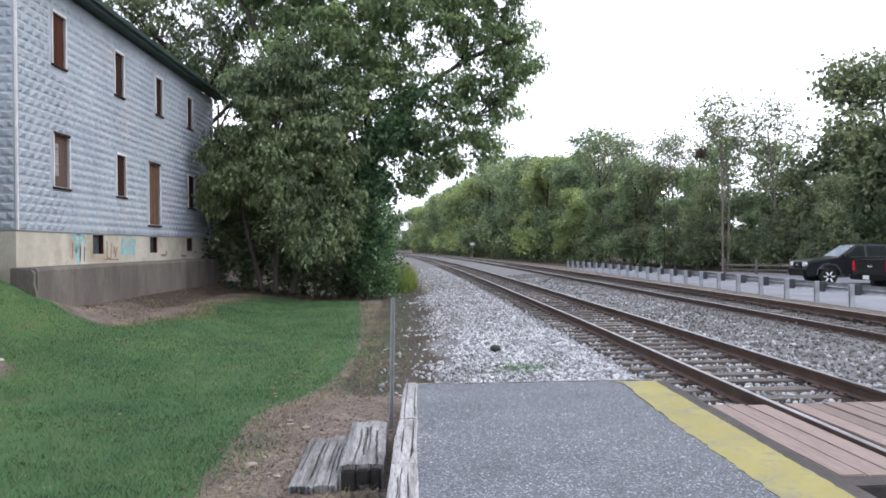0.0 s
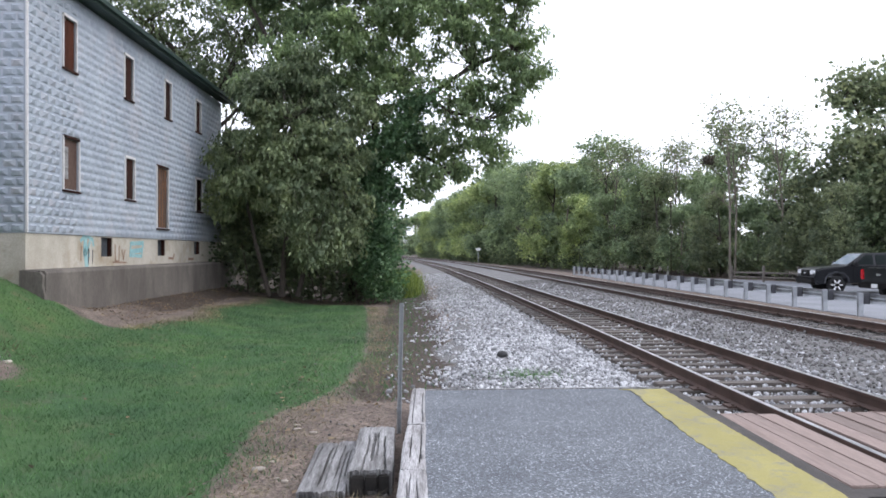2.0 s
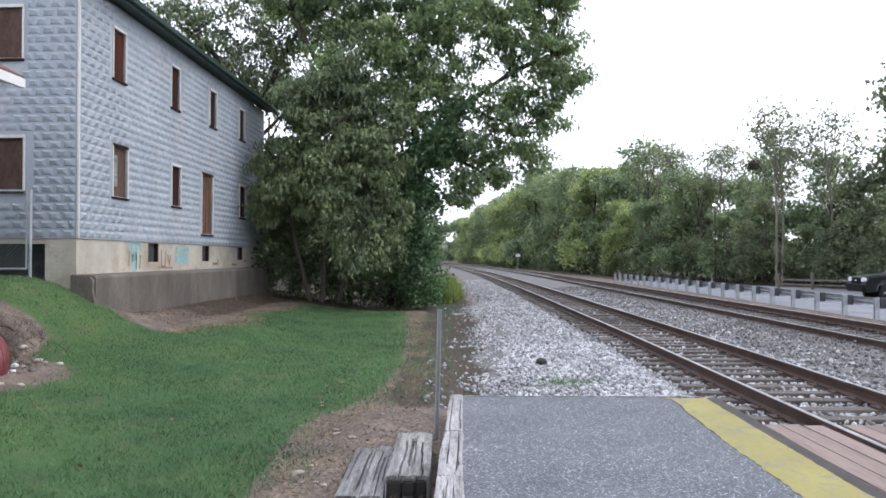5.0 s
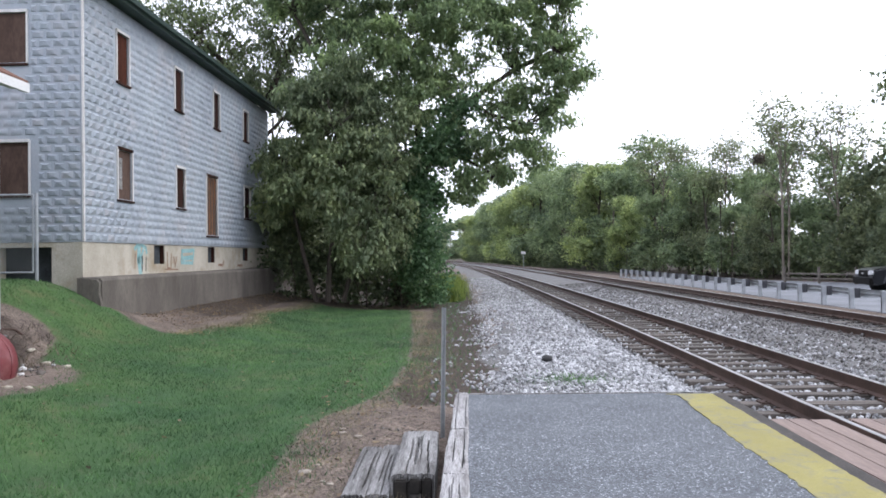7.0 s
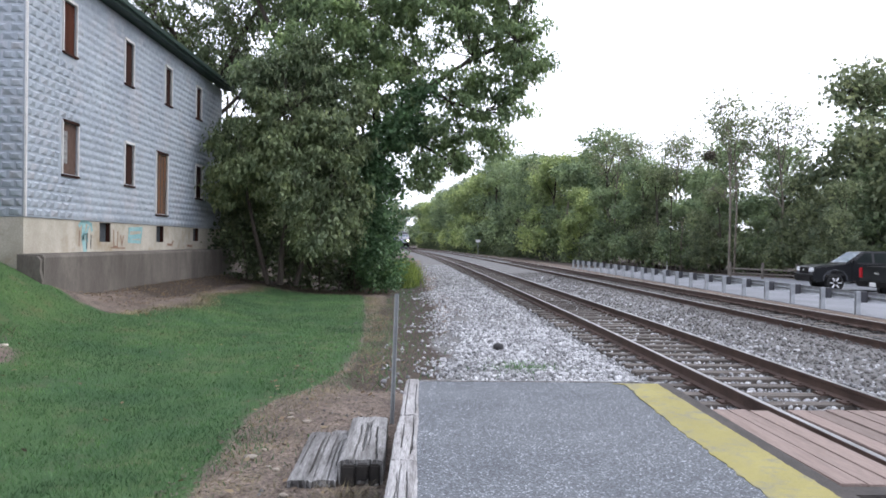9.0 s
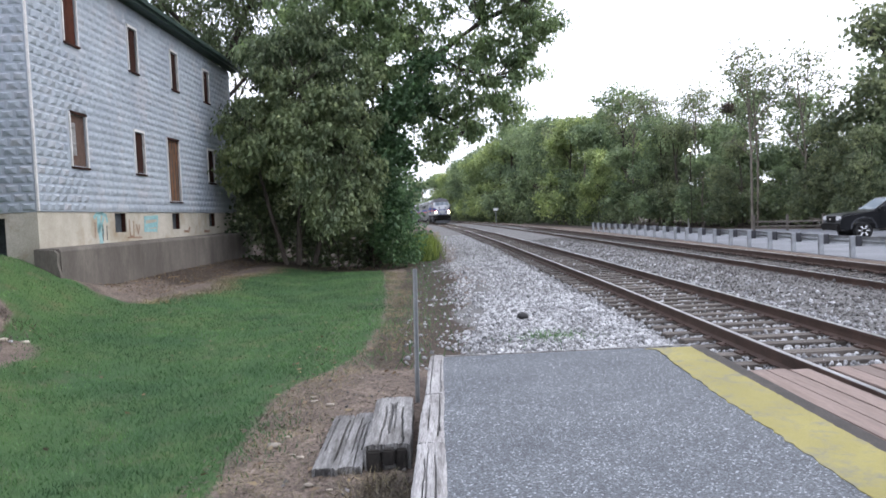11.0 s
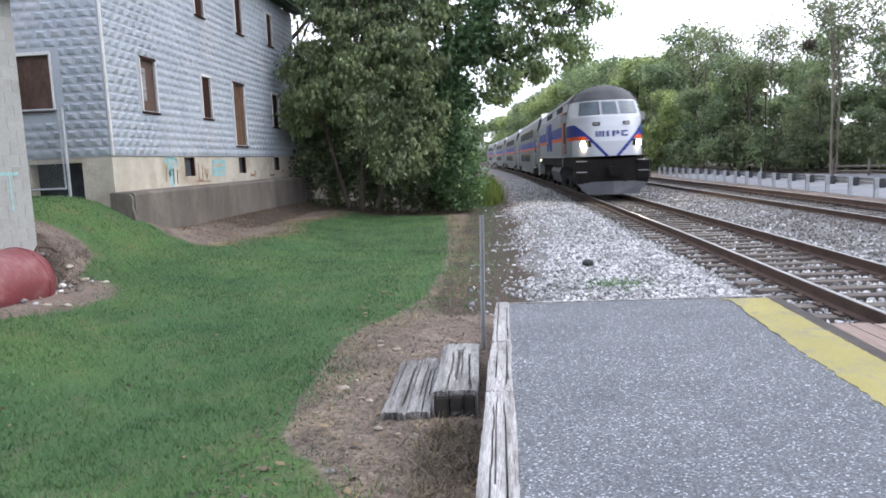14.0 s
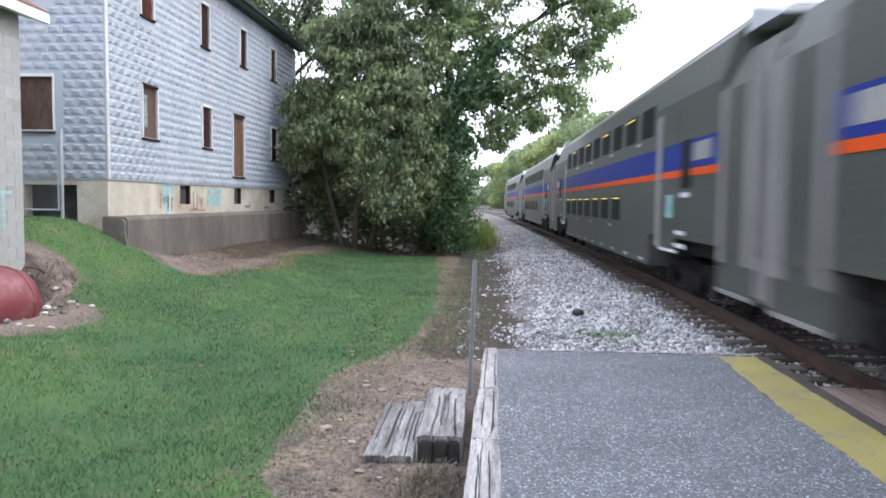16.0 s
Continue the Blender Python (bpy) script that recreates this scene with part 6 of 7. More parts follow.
def make_woods():
    rng = np.random.default_rng(31)
    placed = []
    y = 30.0
    while y < 245:
        for row in range(3):
            if row == 2 and y > 44:
                continue
            x = edge_of_woods(y) + 3.2 + row * 5.5 + rng.normal(0, 0.8)
            placed.append((x, y + rng.normal(0, 1.2) + (3 if row == 1 else 0), row))
        y += 5.0 if y < 90 else 7.5
    used = set()
    for k, (x, y, row) in enumerate(placed):
        i = int(rng.choice([0, 1, 2, 3], p=[0.25, 0.45, 0.15, 0.15] if y > 62 else [0.4, 0.15, 0.3, 0.15]))
        s = rng.uniform(0.86, 1.0) * (0.86, 0.95, 0.98)[row] * (0.6 if 43 < y < 62 and row == 0 else 0.55 if 38 < y < 58 and row == 1 else 0.86 if y < 84 else 1.22 if y < 110 else 1.5)
        m = scaled(x, y, -0.35, s, rng.uniform(0, 360))
        if i not in used:
            used.add(i)
            KINDS[i].matrix_basis = m
        else:
            copy_thing_scaled(KINDS[i], m)
    for k, (x, y, s, t) in enumerate(((18.9, 50.5, 1.0, 20), (20.2, 52.5, 0.92, 140), (22.4, 50.0, 0.95, 80), (21.5, 68.0, 1.0, 200), (17.4, 74.0, 1.06, 310), (19.6, 73.0, 1.02, 60), (23.6, 72.5, 1.05, 110))):
        m = scaled(x, y, -0.35, s, t)
        if k == 0:
            THIN.matrix_basis = m
        else:
            copy_thing_scaled(THIN, m)
    for x, y, s in ((26.8, 47.0, 1.04), (30.5, 45.0, 1.08), (34.0, 41.0, 1.0)):
        copy_thing_scaled(KINDS[2], scaled(x, y, -0.35, s, 40 * s))
    for x, y, s, k in ((21.8, 41.5, 0.44, 2), (25.6, 38.5, 0.54, 1), (29.5, 36.0, 0.55, 2)):
        copy_thing_scaled(KINDS[k], scaled(x, y, -0.35, s, 70 * s))
    for k, (x, y, s) in enumerate(((22.5, 62, 0.5), (25.5, 60, 0.52), (28.5, 57, 0.5), (31.5, 54, 0.54), (35.0, 50.5, 0.55), (38.5, 47, 0.6), (42, 42, 0.62), (24.0, 56.5, 0.4), (27.2, 53.5, 0.42), (30.8, 50.0, 0.42), (34.0, 46.5, 0.45), (37.0, 43.0, 0.45))):
        copy_thing_scaled(KINDS[(0, 3, 2)[k % 3]], scaled(x, y, -0.4, s, 77 * k))
    for x, y, s in ((29.0, 47.5, 0.98), (32.5, 44.0, 1.02), (36.5, 40.5, 0.95)):
        copy_thing_scaled(KINDS[0], scaled(x, y, -0.35, s, 110 * s))
    # where the line bends out of sight
    for x, y, s in ((-1.5, 262, 1.35), (-6.0, 290, 1.35), (-12.0, 322, 1.4), (1.0, 300, 1.5), (-20.0, 365, 1.5)):
        copy_thing_scaled(KINDS[int(rng.integers(0, 4))], scaled(x, y, -0.5, s, rng.uniform(0, 360)))
    # left of the line beyond the big tree
    for x, y, s in ((-11, 52, 0.8), (-12, 62, 0.9), (-13.5, 74, 0.95), (-15, 88, 1.0), (-18, 104, 1.0), (-22, 122, 1.05), (-28, 145, 1.1), (-34, 165, 1.1), (-40, 190, 1.2), (-16, 46, 1.0), (-24, 60, 1.1), (-30, 45, 1.1), (-20, 78, 1.1), (-50, 215, 1.2)):
        copy_thing_scaled(KINDS[int(rng.integers(0, 4))], scaled(x, y, -0.35, s, rng.uniform(0, 360)))


def copy_thing_scaled(ob, m):
    keep = ob.matrix_basis.copy()
    ob.matrix_basis = Matrix.Identity(4)
    made = copy_thing(ob, m)
    ob.matrix_basis = keep
    return made


make_woods()


def make_nest_and_cable():
    rng = np.random.default_rng(61)
    pos, _ = clumped(rng, [(17.58, 51.0, 8.32, 0.3, 0.3, 0.36)], 40, 16, 0.16, 0.1)
    v, f = leaf_arrays(rng, pos, 0.2, 0.35)
    tagged(fast_mesh("leaf_nest", v, f, M_DRYTWIG), "dark leaf nest high in the thin tree", "nest", kind="stuff")
    c = part("signal_cable", tube(bmesh.new(), [(2.9, 35.5, -0.1), (3.1, 36.2, -0.08), (3.6, 37.6, -0.08), (4.1, 39.2, -0.07), (4.8, 40.5, -0.05)], 0.035, 0.035, 6), M_TYRE)
    tagged(c, "black cable lying across the ballast between the tracks", "cable")


make_nest_and_cable()


def make_wood_edge():
    """Low brush that closes the foot of the woods, its leaf colour darkened for shade."""
    rng = np.random.default_rng(37)
    blobs = []
    for y in np.arange(30, 250, 2.6):
        x = edge_of_woods(float(y)) + 1.0 + rng.normal(0, 0.5)
        s = rng.uniform(1.2, 2.0) * (1.0 if y < 100 else 1.5)
        blobs.append((x + 0.8, y, rng.uniform(0.6, 1.4), s, s, rng.uniform(1.2, 2.2)))
        blobs.append((x + 3.0, y, rng.uniform(2.0, 3.5), s * 1.2, s * 1.2, 2.2))
    for k in range(22):
        q = k / 21
        blobs.append((21.0 + 22 * q + rng.normal(0, 0.6), 67.0 - 24 * q + rng.normal(0, 0.6), rng.uniform(1.5, 2.6), 2.2, 2.0, 2.2))
        blobs.append((21.5 + 22 * q + rng.normal(0, 0.6), 67.5 - 24 * q + rng.normal(0, 0.6), rng.uniform(4.0, 5.0), 2.0, 2.0, 1.8))
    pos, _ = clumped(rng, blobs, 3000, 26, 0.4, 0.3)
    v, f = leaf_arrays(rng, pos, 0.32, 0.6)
    tagged(fast_mesh("brush", v, f, M_LEAF_SHADED), "brush along the edge of the woods, shade put into its dark colour", "brush", kind="stuff")


make_wood_edge()


# ---------------------------------------------------------------- the train
def bogie(parent, y, wheel_r=0.46, axles=(-1.3, 1.3)):
    b = part("bogie", boxes((-1.2, -1.05, y - 1.9, y + 1.9, 0.45, 0.75), (1.05, 1.2, y - 1.9, y + 1.9, 0.45, 0.75), (-1.2, 1.2, y - 0.25, y + 0.25, 0.4, 0.8),
                            (-1.27, -1.18, y - 0.5, y + 0.5, 0.3, 0.62), (1.18, 1.27, y - 0.5, y + 0.5, 0.3, 0.62), bevel=0.03), M_BLACK, parent)
    for a in axles:
        bm = bmesh.new()
        for s in (-1, 1):
            cyl(bm, (s * 0.76, y + a, wheel_r), (1, 0, 0), wheel_r, 0.13, 24, bevel=0.02)
            cyl(bm, (s * 1.22, y + a, wheel_r), (1, 0, 0), 0.15, 0.14, 12)
        cyl(bm, (0, y + a, wheel_r), (1, 0, 0), 0.09, 1.5, 10)
        part("wheelset", bm, M_BLACK, b)


def nose_point(th, z):
    """The rounded, raked cab of the locomotive: angle round it from the right side to the left, and height."""
    yf = float(np.interp(z, (1.6, 2.2, 2.8, 3.17, 3.31, 3.95, 4.25, 4.44, 4.52), (-8.95, -9.0, -8.86, -8.68, -8.5, -7.95, -7.6, -7.2, -6.9)))
    hw = float(np.interp(z, (1.6, 3.2, 3.9, 4.2, 4.4, 4.52), (1.5, 1.48, 1.34, 1.12, 0.8, 0.4)))
    e = 2 / 2.7
    c, s = math.cos(th), math.sin(th)
    return Vector((hw * math.copysign(abs(c) ** e, c), -6.4 + (yf + 6.4) * abs(s) ** e, z))


def nose_patch(name, th0, th1, z0, z1, material, parent, out=0.015, n=10, label=""):
    bm = bmesh.new()
    g = [[], []]
    for j in range(n + 1):
        for i in range(n + 1):
            th, z = th0 + (th1 - th0) * i / n, z0 + (z1 - z0) * j / n
            p = nose_point(th, z)
            nn = (nose_point(th + 0.01, z) - nose_point(th - 0.01, z)).cross(nose_point(th, z + 0.01) - nose_point(th, z - 0.01)).normalized()
            if nn.y * -1 + nn.x * p.x < 0:
                nn = -nn
            g[0].append(bm.verts.new(p + nn * out))
    for j in range(n):
        for i in range(n):
            a = j * (n + 1) + i
            f = bm.faces.new((g[0][a], g[0][a + 1], g[0][a + n + 2], g[0][a + n + 1]))
            f.smooth = True
    r = bmesh.ops.solidify(bm, geom=bm.faces[:], thickness=0.012)
    return part(name, bm, material, parent, label)


def angle_at(x, z):
    """The angle on the front at which the nose reaches x."""
    lo, hi = 0.02, math.pi - 0.02
    for _ in range(40):
        m = (lo + hi) / 2
        if nose_point(m, z).x > x:
            lo = m
        else:
            hi = m
    return (lo + hi) / 2


def make_locomotive():
    lo = tagged(new("locomotive"), "silver diesel passenger locomotive with white nose and blue and orange bands", "locomotive")
    # nose: one skin, its paint bands by face
    bm = bmesh.new()
    nth, zs = 200, np.concatenate([np.linspace(1.62, 3.17, 110), np.linspace(3.2, 4.52, 30)])
    rows = [[bm.verts.new(nose_point(math.pi * k / nth, float(z))) for k in range(nth + 1)] for z in zs]
    for a, b in zip(rows, rows[1:]):
        for k in range(nth):
            f = bm.faces.new((a[k], a[k + 1], b[k + 1], b[k]))
            f.smooth = True
            c = f.calc_center_median()
            ax, edge = abs(c.x), 0.16 + (c.z - 1.65) * 0.92
            m = 0
            front = c.y < -7.7
            if c.z > 3.84:
                m = 3
            elif front and ax < edge:
                m = 0
            elif front and ax < edge + 0.15 and c.z < 2.85:
                m = 1
            elif 2.42 < c.z < 2.9:
                m = 1
            elif 2.27 < c.z <= 2.42:
                m = 2
            elif c.z <= 2.33 and not front:
                m = 4
            f.material_index = m
    bm.faces.new(rows[-1])
    nose = part("nose", bm, M_NOSE, lo, "raked white cab nose with a blue chevron")
    for m in (M_BLUE, M_ORANGE, M_GREYROOF, M_SILVER):
        nose.data.materials.append(m)
    for x0, x1 in ((-1.12, -0.38), (-0.31, 0.31), (0.38, 1.12)):
        nose_patch("windshield", angle_at(x1, 3.5), angle_at(x0, 3.5), 3.24, 3.78, M_WINDSHIELD_SKY, lo, label="raked cab windshield, reflected sky painted into its colour")
    for s in (-1, 1):
        a = angle_at(s * 0.58, 2.88)
        nose_patch("headlight_housing", a - 0.09, a + 0.09, 2.8, 2.95, M_BLACK, lo, 0.02, 4)
        nose_patch("headlight", a - 0.065, a + 0.065, 2.825, 2.925, M_STEEL_PALE, lo, 0.035, 4, "upper headlight")
        a = angle_at(s * 1.02, 2.1)
        nose_patch("lamp_housing", a - (0.14 if s > 0 else 0.2), a + (0.2 if s > 0 else 0.14), 1.99, 2.24, M_BLACK, lo, 0.02, 5)
        nose_patch("ditch_light", a - (0.1 if s > 0 else 0.02), a + (0.02 if s > 0 else 0.1), 2.02, 2.19, M_LAMP, lo, 0.04, 5, "glowing headlight")
    # plain shapes where the railway's mark stands
    for k, (x0, x1, z0, z1) in enumerate(((-0.62, -0.54, 2.5, 2.72), (-0.5, -0.42, 2.5, 2.72), (-0.38, -0.3, 2.5, 2.72), (-0.22, -0.12, 2.5, 2.72), (0.0, 0.1, 2.5, 2.72), (0.16, 0.26, 2.58, 2.72), (0.36, 0.44, 2.5, 2.72), (0.46, 0.62, 2.66, 2.72), (0.46, 0.62, 2.5, 2.56))):
        nose_patch("mark", angle_at(x1, 2.48), angle_at(x0, 2.48), z0 - 0.13, z1 - 0.13, M_BLUE, lo, 0.012, 3)
    # long hood body
    sec = [(-1.5, 1.62), (-1.5, 3.45), (-1.42, 3.62), (-1.36, 3.95), (-1.0, 4.3), (-0.4, 4.5), (0.4, 4.5), (1.0, 4.3), (1.36, 3.95), (1.42, 3.62), (1.5, 3.45), (1.5, 1.62)]
    part("carbody", prism(bmesh.new(), sec, "y", -6.42, 8.75), M_SILVER, lo, "silver-grey car body")
    part("roof_panel", prism(bmesh.new(), [(-1.375, 3.955), (-1.0, 4.31), (-0.4, 4.512), (0.4, 4.512), (1.0, 4.31), (1.375, 3.955), (1.36, 3.94), (1.0, 4.29), (0.4, 4.49), (-0.4, 4.49), (-1.0, 4.29), (-1.36, 3.94)], "y", -6.9, 8.7), M_GREYROOF, lo)
    part("roof_box", boxes((-0.7, 0.7, 1.5, 4.5, 4.4, 4.62), (-0.6, 0.6, 5.5, 8.0, 4.4, 4.6), (-0.3, 0.3, -3.0, -2.2, 4.4, 4.75), bevel=0.05), M_GREYROOF, lo)
    for s in (-1, 1):
        def panel(name, y0, y1, z0, z1, m, d=0.006):
            return part(name, boxes((1.496, 1.5 + d, y0, y1, z0, z1) if s > 0 else (-1.5 - d, -1.496, y0, y1, z0, z1)), m, lo)
        for ya, yb in ((-4.7, 0.2), (3.5, 8.74)):
            panel("blue_band", ya, yb, 2.5, 2.97, M_BLUE)
            panel("orange_band", ya, yb, 2.34, 2.497, M_ORANGE)
        panel("rub_strip", -6.4, 8.75, 1.6, 1.68, M_STEEL_PALE, 0.05)
        panel("top_seam", -4.7, 8.75, 3.5, 3.53, M_BLACK, 0.0)
        panel("cab_door", -6.1, -5.45, 1.75, 3.5, M_BLACK, 0.004)
        panel("door_panel", -5.4, -4.75, 1.75, 3.6, M_ORANGE, 0.004)
        panel("louvre_frame", -6.35, -5.4, 1.75, 2.25, M_BLACK, 0.008)
        for k in range(7):
            panel("louvre", -6.33, -5.42, 1.78 + 0.065 * k, 1.81 + 0.065 * k, M_STEEL_PALE, 0.03)
        for k, (a, b, z0, z1) in enumerate(((3.2, 3.55, 1.98, 3.2), (3.75, 4.1, 1.98, 3.2), (4.3, 4.6, 1.98, 3.2), (4.75, 5.05, 2.2, 3.2), (5.3, 5.6, 1.98, 3.2), (5.05, 5.35, 2.9, 3.2), (6.0, 6.3, 1.98, 3.2), (6.3, 6.75, 1.98, 2.25), (6.3, 6.75, 2.95, 3.2))):
            panel("side_mark", 0.35 + (a - 3.2) * 0.86, 0.35 + (b - 3.2) * 0.86, z0 - 0.05, z1 + 0.15, M_BLUE, 0.012)
        part("side_window", boxes((1.49, 1.52, -6.35, -5.75, 3.0, 3.5) if s > 0 else (-1.52, -1.49, -6.35, -5.75, 3.0, 3.5)), M_GLASS, lo)
        part("cab_mirror", boxes((1.5, 1.75, -6.62, -6.55, 3.05, 3.4) if s > 0 else (-1.75, -1.5, -6.62, -6.55, 3.05, 3.4), bevel=0.02), M_STEEL_PALE, lo)
        part("grab_rail", tube(bmesh.new(), [(s * 1.56, -5.3, 1.2), (s * 1.56, -5.3, 3.0)], 0.02, 0.02, 6), M_STEEL_PALE, lo)
        for y0, y1 in ((1.0, 4.0), (-4.2, -1.8)):
            part("hood_grille", boxes((s * 1.39 - 0.03, s * 1.39 + 0.03, y0, y1, 3.66, 3.9)), M_BLACK, lo)
        part("marker_light", boxes((s * 1.5 - 0.03, s * 1.5 + 0.03, 7.9, 8.15, 1.43, 1.5)), M_LAMP_SMALL, lo)
    part("underframe", boxes((-1.42, 1.42, -8.3, 8.6, 1.2, 1.6), bevel=0.03), M_BLACK, lo)
    bm = bmesh.new()
    prism(bm, [(-1.25, 1.2), (-1.4, 0.9), (-1.25, 0.4), (-0.9, 0.25), (0.9, 0.25), (1.25, 0.4), (1.4, 0.9), (1.25, 1.2)], "y", -2.2, 2.2)
    part("fuel_tank", bm, M_GREYROOF, lo, "dark grey fuel tank")
    for y in (-5.6, 5.6):
        bogie(lo, y, 0.5, (-1.35, 1.35))
    # pilot with plow
    part("pilot", boxes((-1.4, 1.4, -8.9, -8.4, 0.55, 1.5), (-0.2, 0.2, -9.25, -8.8, 0.85, 1.2), bevel=0.03), M_BLACK, lo, "black pilot with coupler")
    bm = bmesh.new()
    low = [(-1.0, -9.0, 0.12), (0, -9.35, 0.12), (1.0, -9.0, 0.12)]
    top = [(-1.45, -8.8, 0.62), (0, -9.05, 0.62), (1.45, -8.8, 0.62)]
    bk = [(-1.4, -8.6, 0.62), (0, -8.6, 0.62), (1.4, -8.6, 0.62), (-1.0, -8.75, 0.12), (0, -8.9, 0.12), (1.0, -8.75, 0.12)]
    v = [bm.verts.new(p) for p in low + top + bk]
    for f in ((0, 1, 4, 3), (1, 2, 5, 4), (3, 4, 7, 6), (4, 5, 8, 7), (9, 10, 7, 6), (10, 11, 8, 7), (0, 9, 10, 1), (1, 10, 11, 2), (0, 3, 6, 9), (2, 11, 8, 5)):
        bm.faces.new([v[k] for k in f])
    part("plow", bm, M_GREYROOF, lo, "dark grey snow plow")
    for x0 in (-1.45, 0.95):
        w = part("step_well", boxes((x0, x0 + 0.5, -8.98, -8.3, 0.7, 1.45), bevel=0.03), M_BLACK, lo)
        for z in (1.42, 1.0):
            part("step_edge", boxes((x0 + 0.03, x0 + 0.45, -9.0, -8.96, z, z + 0.035)), M_STEEL_PALE, w)
    part("hose", tube(bmesh.new(), [(0.35, -9.0, 1.0), (0.4, -9.2, 0.7), (0.5, -9.05, 0.6)], 0.03, 0.03, 6), M_BLACK, lo)
    return lo


def make_car():
    ca = tagged(new("passenger_car"), "stainless bilevel passenger car with a blue and an orange band", "railway car", "cars of the train")
    sec = [(-1.5, 1.15), (-1.52, 2.4), (-1.5, 3.5), (-1.34, 4.1), (-1.0, 4.4), (-0.4, 4.55), (0.4, 4.55), (1.0, 4.4), (1.34, 4.1), (1.5, 3.5), (1.52, 2.4), (1.5, 1.15)]
    part("body", prism(bmesh.new(), sec, "y", -11.2, 11.2), M_STEEL, ca, "dull stainless body shell")
    bm = bmesh.new()
    roof = [(-1.0, 4.41), (-0.4, 4.56), (0.4, 4.56), (1.0, 4.41), (0.9, 4.5), (0.4, 4.62), (-0.4, 4.62), (-0.9, 4.5)]
    prism(bm, roof, "y", -11.0, 11.0)
    part("roof_walk", bm, M_STEEL_PALE, ca)
    low = [(-1.5, 1.1), (-1.52, 2.4), (-1.48, 3.3), (-1.2, 3.85), (-0.6, 4.1), (0.6, 4.1), (1.2, 3.85), (1.48, 3.3), (1.52, 2.4), (1.5, 1.1)]
    for s in (-1, 1):
        e = part("end", prism(bmesh.new(), low, "y", *sorted((s * 11.2, s * 12.65))), M_STEEL, ca)
        # white paint on the slope imitates the sky's reflection on the roof end
        part("slope", prism(bmesh.new(), [(11.2, 4.1), (11.2, 4.5), (12.5, 4.12), (12.5, 4.08)], "x", -1.2, 1.2) if s > 0 else
             prism(bmesh.new(), [(-11.2, 4.1), (-11.2, 4.5), (-12.5, 4.12), (-12.5, 4.08)], "x", -1.2, 1.2), M_NOSE, ca, "sloping roof end, sky reflection painted in as pale colour")
        part("end_frame", boxes((-1.5, -1.2, *sorted((s * 12.6, s * 12.75)), 0.6, 3.5), (1.2, 1.5, *sorted((s * 12.6, s * 12.75)), 0.6, 3.5), (-0.6, 0.6, *sorted((s * 12.6, s * 12.85)), 1.2, 3.3), bevel=0.02), M_STEEL_PALE, ca)
        part("end_skirt", boxes((-1.48, 1.48, *sorted((s * 11.1, s * 12.6)), 0.5, 1.12), bevel=0.02), M_STEEL, ca)
        bogie(ca, s * 9.2)
    part("low_floor", boxes((-1.5, 1.5, -7.0, 7.0, 0.5, 1.2), bevel=0.03), M_STEEL, ca)
    part("underframe", boxes((-1.3, 1.3, -12.3, 12.3, 0.9, 1.2)), M_BLACK, ca)
    pane = {}
    for w in (1.05,):
        bm = boxes((-0.012, 0.012, -w / 2, w / 2, 0.0, 0.58), bevel=0.008)
        pane[w] = bpy.data.meshes.new("window")
        bm.to_mesh(pane[w])
        bm.free()
        pane[w].materials.append(M_GLASS)
    bar = bpy.data.meshes.new("light_strip")
    bm = boxes((-0.004, 0.004, -0.42, 0.4, 0.0, 0.03))
    bm.to_mesh(bar)
    bm.free()
    bar.materials.append(M_INTERIOR)
    tag = bpy.data.meshes.new("reflector")
    bm = boxes((-0.004, 0.004, -0.16, 0.16, 0.0, 0.055))
    bm.to_mesh(tag)
    bm.free()
    tag.materials.append(M_LENS)
    for s in (-1, 1):
        def panel(name, y0, y1, z0, z1, m, d=0.008, x=1.52):
            return part(name, boxes((x - 0.03, x + d, y0, y1, z0, z1) if s > 0 else (-x - d, -x + 0.03, y0, y1, z0, z1)), m, ca)
        for a, b in ((-7.55, 7.55), (7.98, 11.1), (-11.1, -7.98)):
            panel("blue_band", a, b, 2.314, 2.76, M_BLUE)
            panel("orange_band", a, b, 2.19, 2.31, M_ORANGE)
        for k in range(9):
            y = -6.7 + 1.66 * k
            u = shared("window", pane[1.05], ca, (s * 1.508, y, 3.06))
            if k % 2:
                shared("light_strip", bar, u, (s * 0.012, 0.05, 0.5))
            if k % 2 == 0:
                shared("reflector", tag, ca, (s * 1.518, y + 0.83, 2.95))
            shared("reflector", tag, ca, (s * 1.503, y + 0.4, 0.58))
            if k > 1:
                w = shared("window", pane[1.05], ca, (s * 1.512, y, 1.34))
                shared("light_strip", bar, w, (s * 0.012, 0, 0.52))
                if k % 2 == 0:
                    shared("reflector", tag, ca, (s * 1.519, y + 0.83, 1.17))
        for e in (-1, 1):
            panel("pillar", *sorted((e * 7.6, e * 7.93)), 0.95, 3.35, M_STEEL_PALE, 0.03, 1.505)
            d = panel("door", *sorted((e * 7.95, e * 8.95)), 0.95, 3.25, M_STEEL, 0.004, 1.515)
            part("door_window", boxes((1.515, 1.533, *sorted((e * 9.3, e * 9.85)), 2.0, 2.78) if s > 0 else (-1.533, -1.515, *sorted((e * 9.3, e * 9.85)), 2.0, 2.78)), M_GLASS, d)
            panel("door_step", *sorted((e * 7.95, e * 8.95)), 0.9, 0.95, M_LENS, 0.03, 1.51)
            panel("letter_panel", *sorted((e * 9.98, e * 10.85)), 2.42, 2.7, M_STEEL_PALE, 0.014)
            panel("end_panel", *sorted((e * 11.25, e * 11.42)), 0.95, 3.3, M_STEEL_PALE, 0.02, 1.505)
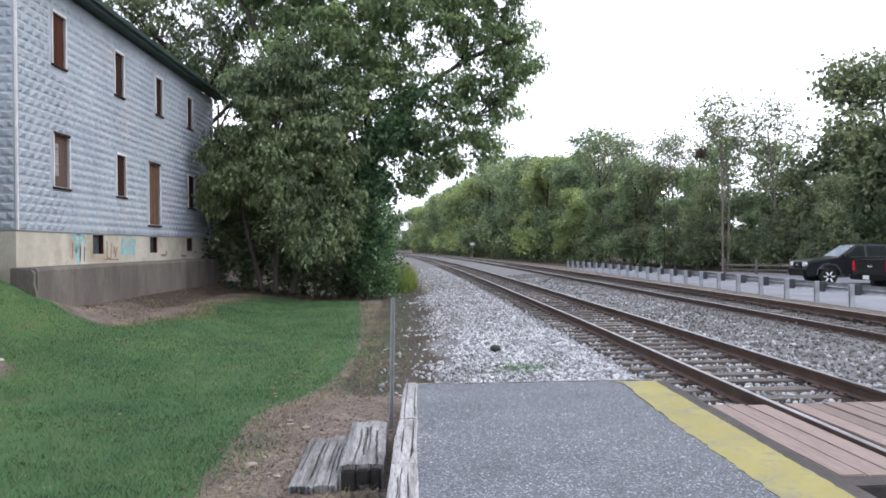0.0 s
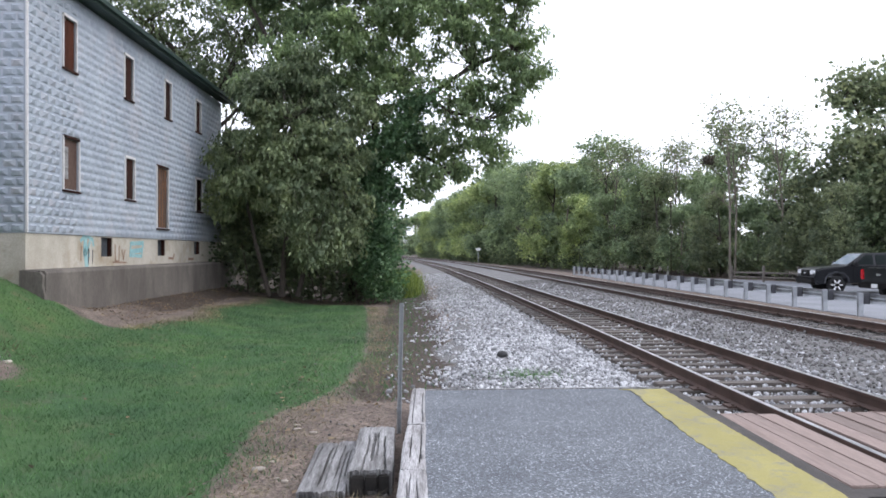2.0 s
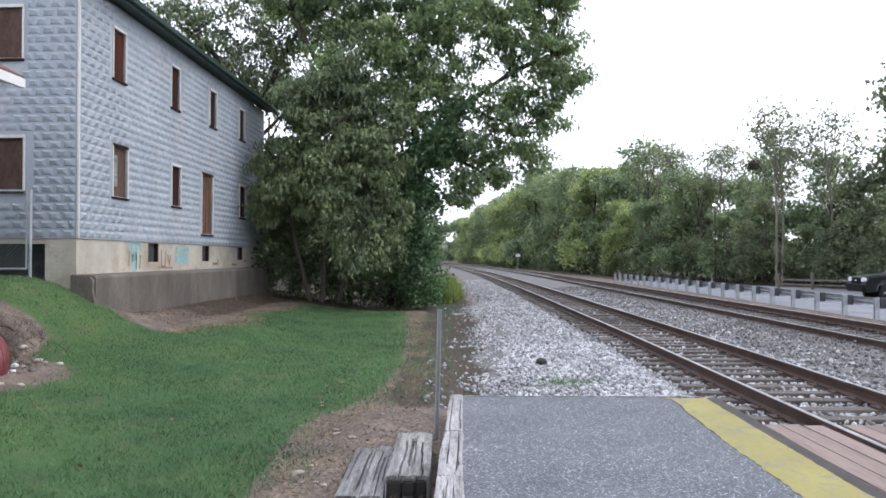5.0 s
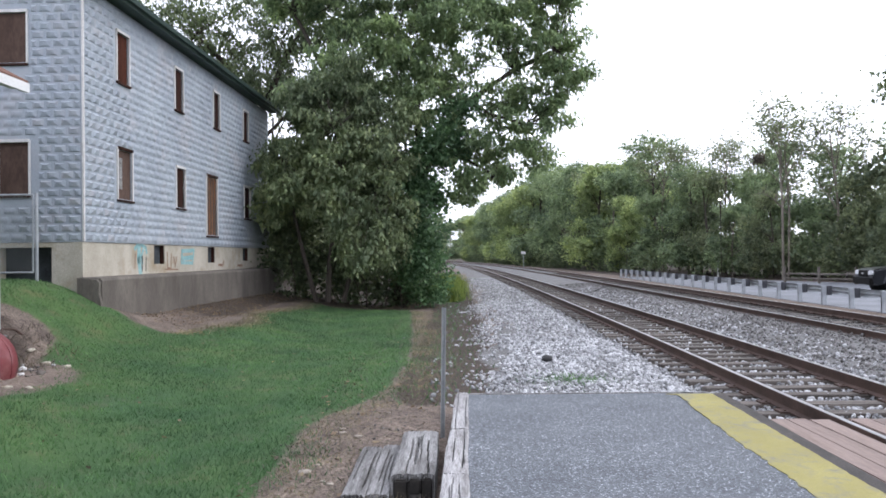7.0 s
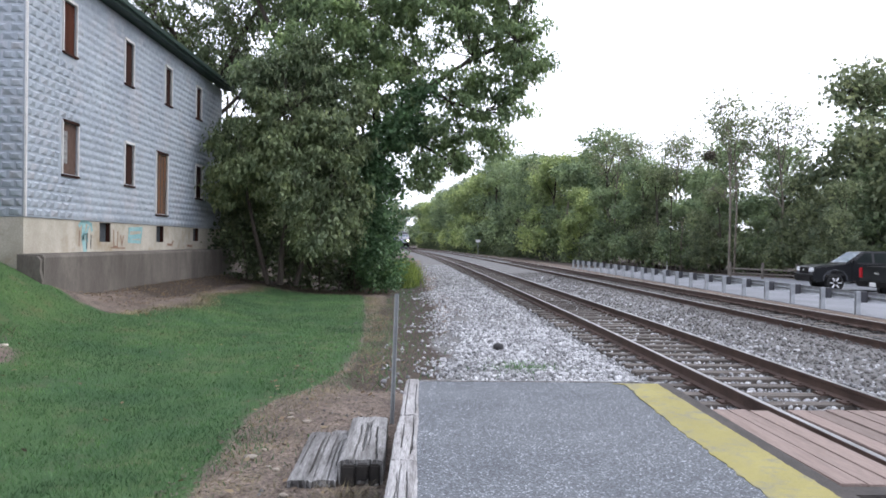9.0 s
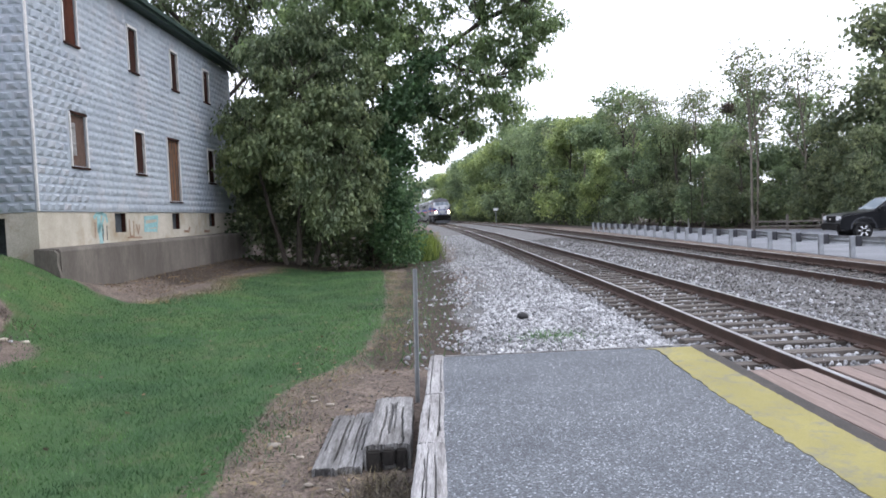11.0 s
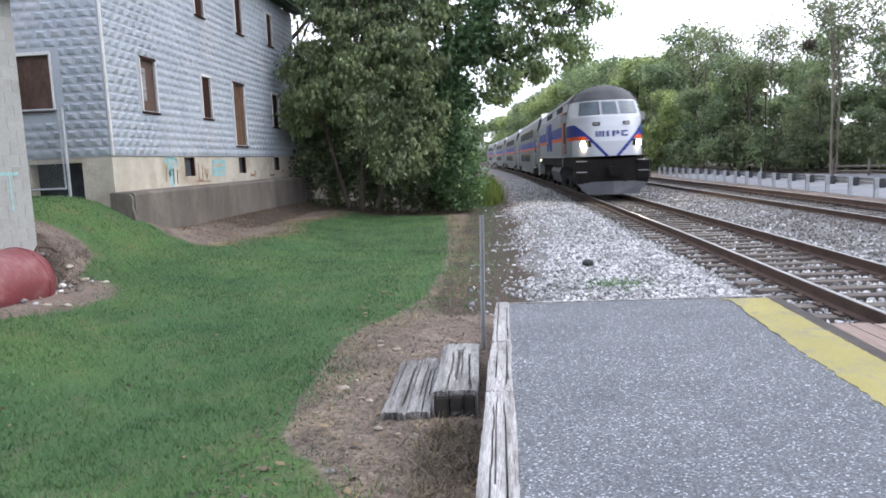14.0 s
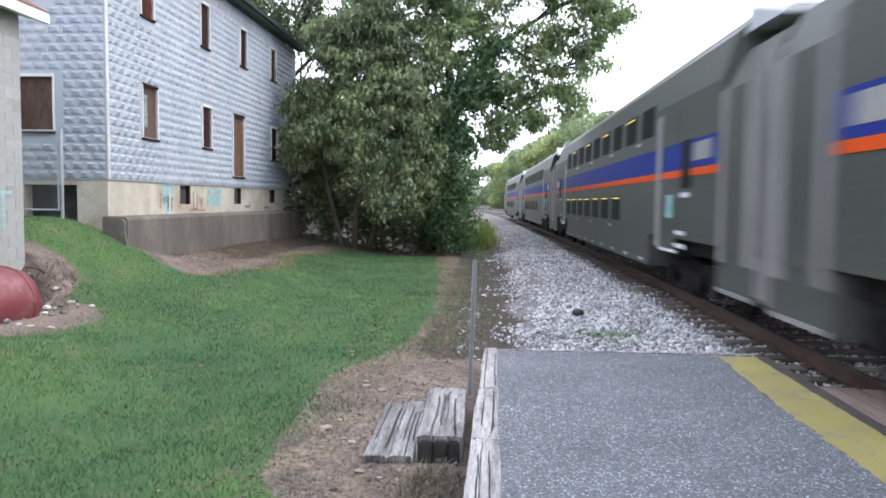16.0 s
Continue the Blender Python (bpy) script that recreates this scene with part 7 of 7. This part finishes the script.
            panel("end_panel", *sorted((e * 12.25, e * 12.55)), 0.95, 3.3, M_STEEL_PALE, 0.02, 1.505)
            panel("step_edge", *sorted((e * 11.2, e * 12.5)), 0.52, 0.57, M_STEEL_PALE, 0.02, 1.49)
            panel("sign_plate", *sorted((e * 9.3, e * 9.7)), 1.85, 1.93, M_LENS, 0.012)
            for z in (1.0, 1.22):
                panel("sign_plate", *sorted((e * 9.0, e * (9.35 + z * 0.1))), z, z + 0.07, M_LENS, 0.012, 1.51)
        panel("notice", -8.75, -8.4, 1.5, 1.9, M_CYAN, 0.01)
    return ca


LOCO = make_locomotive()
FIRST_CAR = make_car()
CARS = [FIRST_CAR] + [copy_thing(FIRST_CAR, Matrix.Identity(4)) for _ in range(3)]


# ---------------------------------------------------------------- siding blocks of the house
def make_blocks():
    cw, ch = 0.335, 0.2
    faces = [rock_face(cw, ch, 0.05, s) for s in range(6)]
    nrow = int((Z1 - Z0) / ch)

    def free(u, w, z, holes):
        return not any(h[0] - 0.06 < u + w and u < h[1] + 0.06 and h[2] - 0.09 < z + ch and z < h[3] + 0.07 for h in holes)
    for wall, length, holes, side, near in ((SIDE_WALL, LONG, SIDE_OPENINGS, True, 1.9), (FRONT_WALL, DEEP, FRONT_OPENINGS, False, 1.3)):
        sets = []
        for v, f in faces:
            me = bpy.data.meshes.new("block")
            vv = np.stack([v[:, 2] + 0.002, v[:, 0], v[:, 1]], -1) if side else np.stack([-v[:, 0], -v[:, 2] - 0.002, v[:, 1]], -1)
            me.from_pydata(vv.tolist(), [], f.tolist())
            me.materials.append(M_TIN)
            sets.append((me, vv))
        rv, rf, n = [], [], 0
        rng = np.random.default_rng(51)
        for r in range(nrow):
            first = bool(r % 2)
            u = 0.04
            while u < length - cw:
                step = cw * (0.5 if first else 1.0)
                z = Z0 + 0.01 + r * ch
                k = int(rng.integers(0, 6))
                shift = 0.0 if side else 0.2
                slots = [(u, step)]
                if not first and not free(u - shift, step, z, holes):
                    slots = [(u, cw / 2), (u + cw / 2, cw / 2)]
                for a, w in slots:
                    if not free(a - shift, w, z, holes):
                        continue
                    at = (0.0, a, z) if side else (-a, 0.0, z)
                    fit = (1, w / cw, 1) if side else (w / cw, 1, 1)
                    if a < near:
                        ob = shared("block", sets[k][0], wall, at)
                        ob.scale = fit
                    else:
                        rv.append(sets[k][1] * np.array(fit) + np.array(at))
                        rf.append(faces[k][1] + n)
                        n += 8
                first = False
                u += step
        ob = fast_mesh("siding", np.concatenate(rv), np.concatenate(rf), M_TIN_REST, wall)
        tagged(ob, kind="stuff")


make_blocks()


# ---------------------------------------------------------------- movement
SPEED, NOSE_AT = 32.0, 12.7


def on_track(mid):
    """The pose of a vehicle whose middle is mid metres along the line, its front towards the platform."""
    a, b = mid - 6.0, mid + 6.0
    xa, xb = track_x(a), track_x(b)
    return pose((xa + xb) / 2, mid, 0, 0, 0, -math.degrees(math.atan2(xb - xa, b - a)))


def motions():
    times = [0, 2, 4, 6, 8, 9, 10, 10.5, 11, 11.5, 12, 12.5, 13, 13.5, 14, 14.5, 15, 15.5, 16]
    for k, ob in enumerate([LOCO] + CARS):
        rows = []
        for t in times:
            nose = NOSE_AT + SPEED * (14.5 - t)
            mid = nose + 9.2 if k == 0 else nose + 18.3 + 12.95 + 25.9 * (k - 1)
            rows.append((t, on_track(mid)))
        walk(ob, rows)


motions()
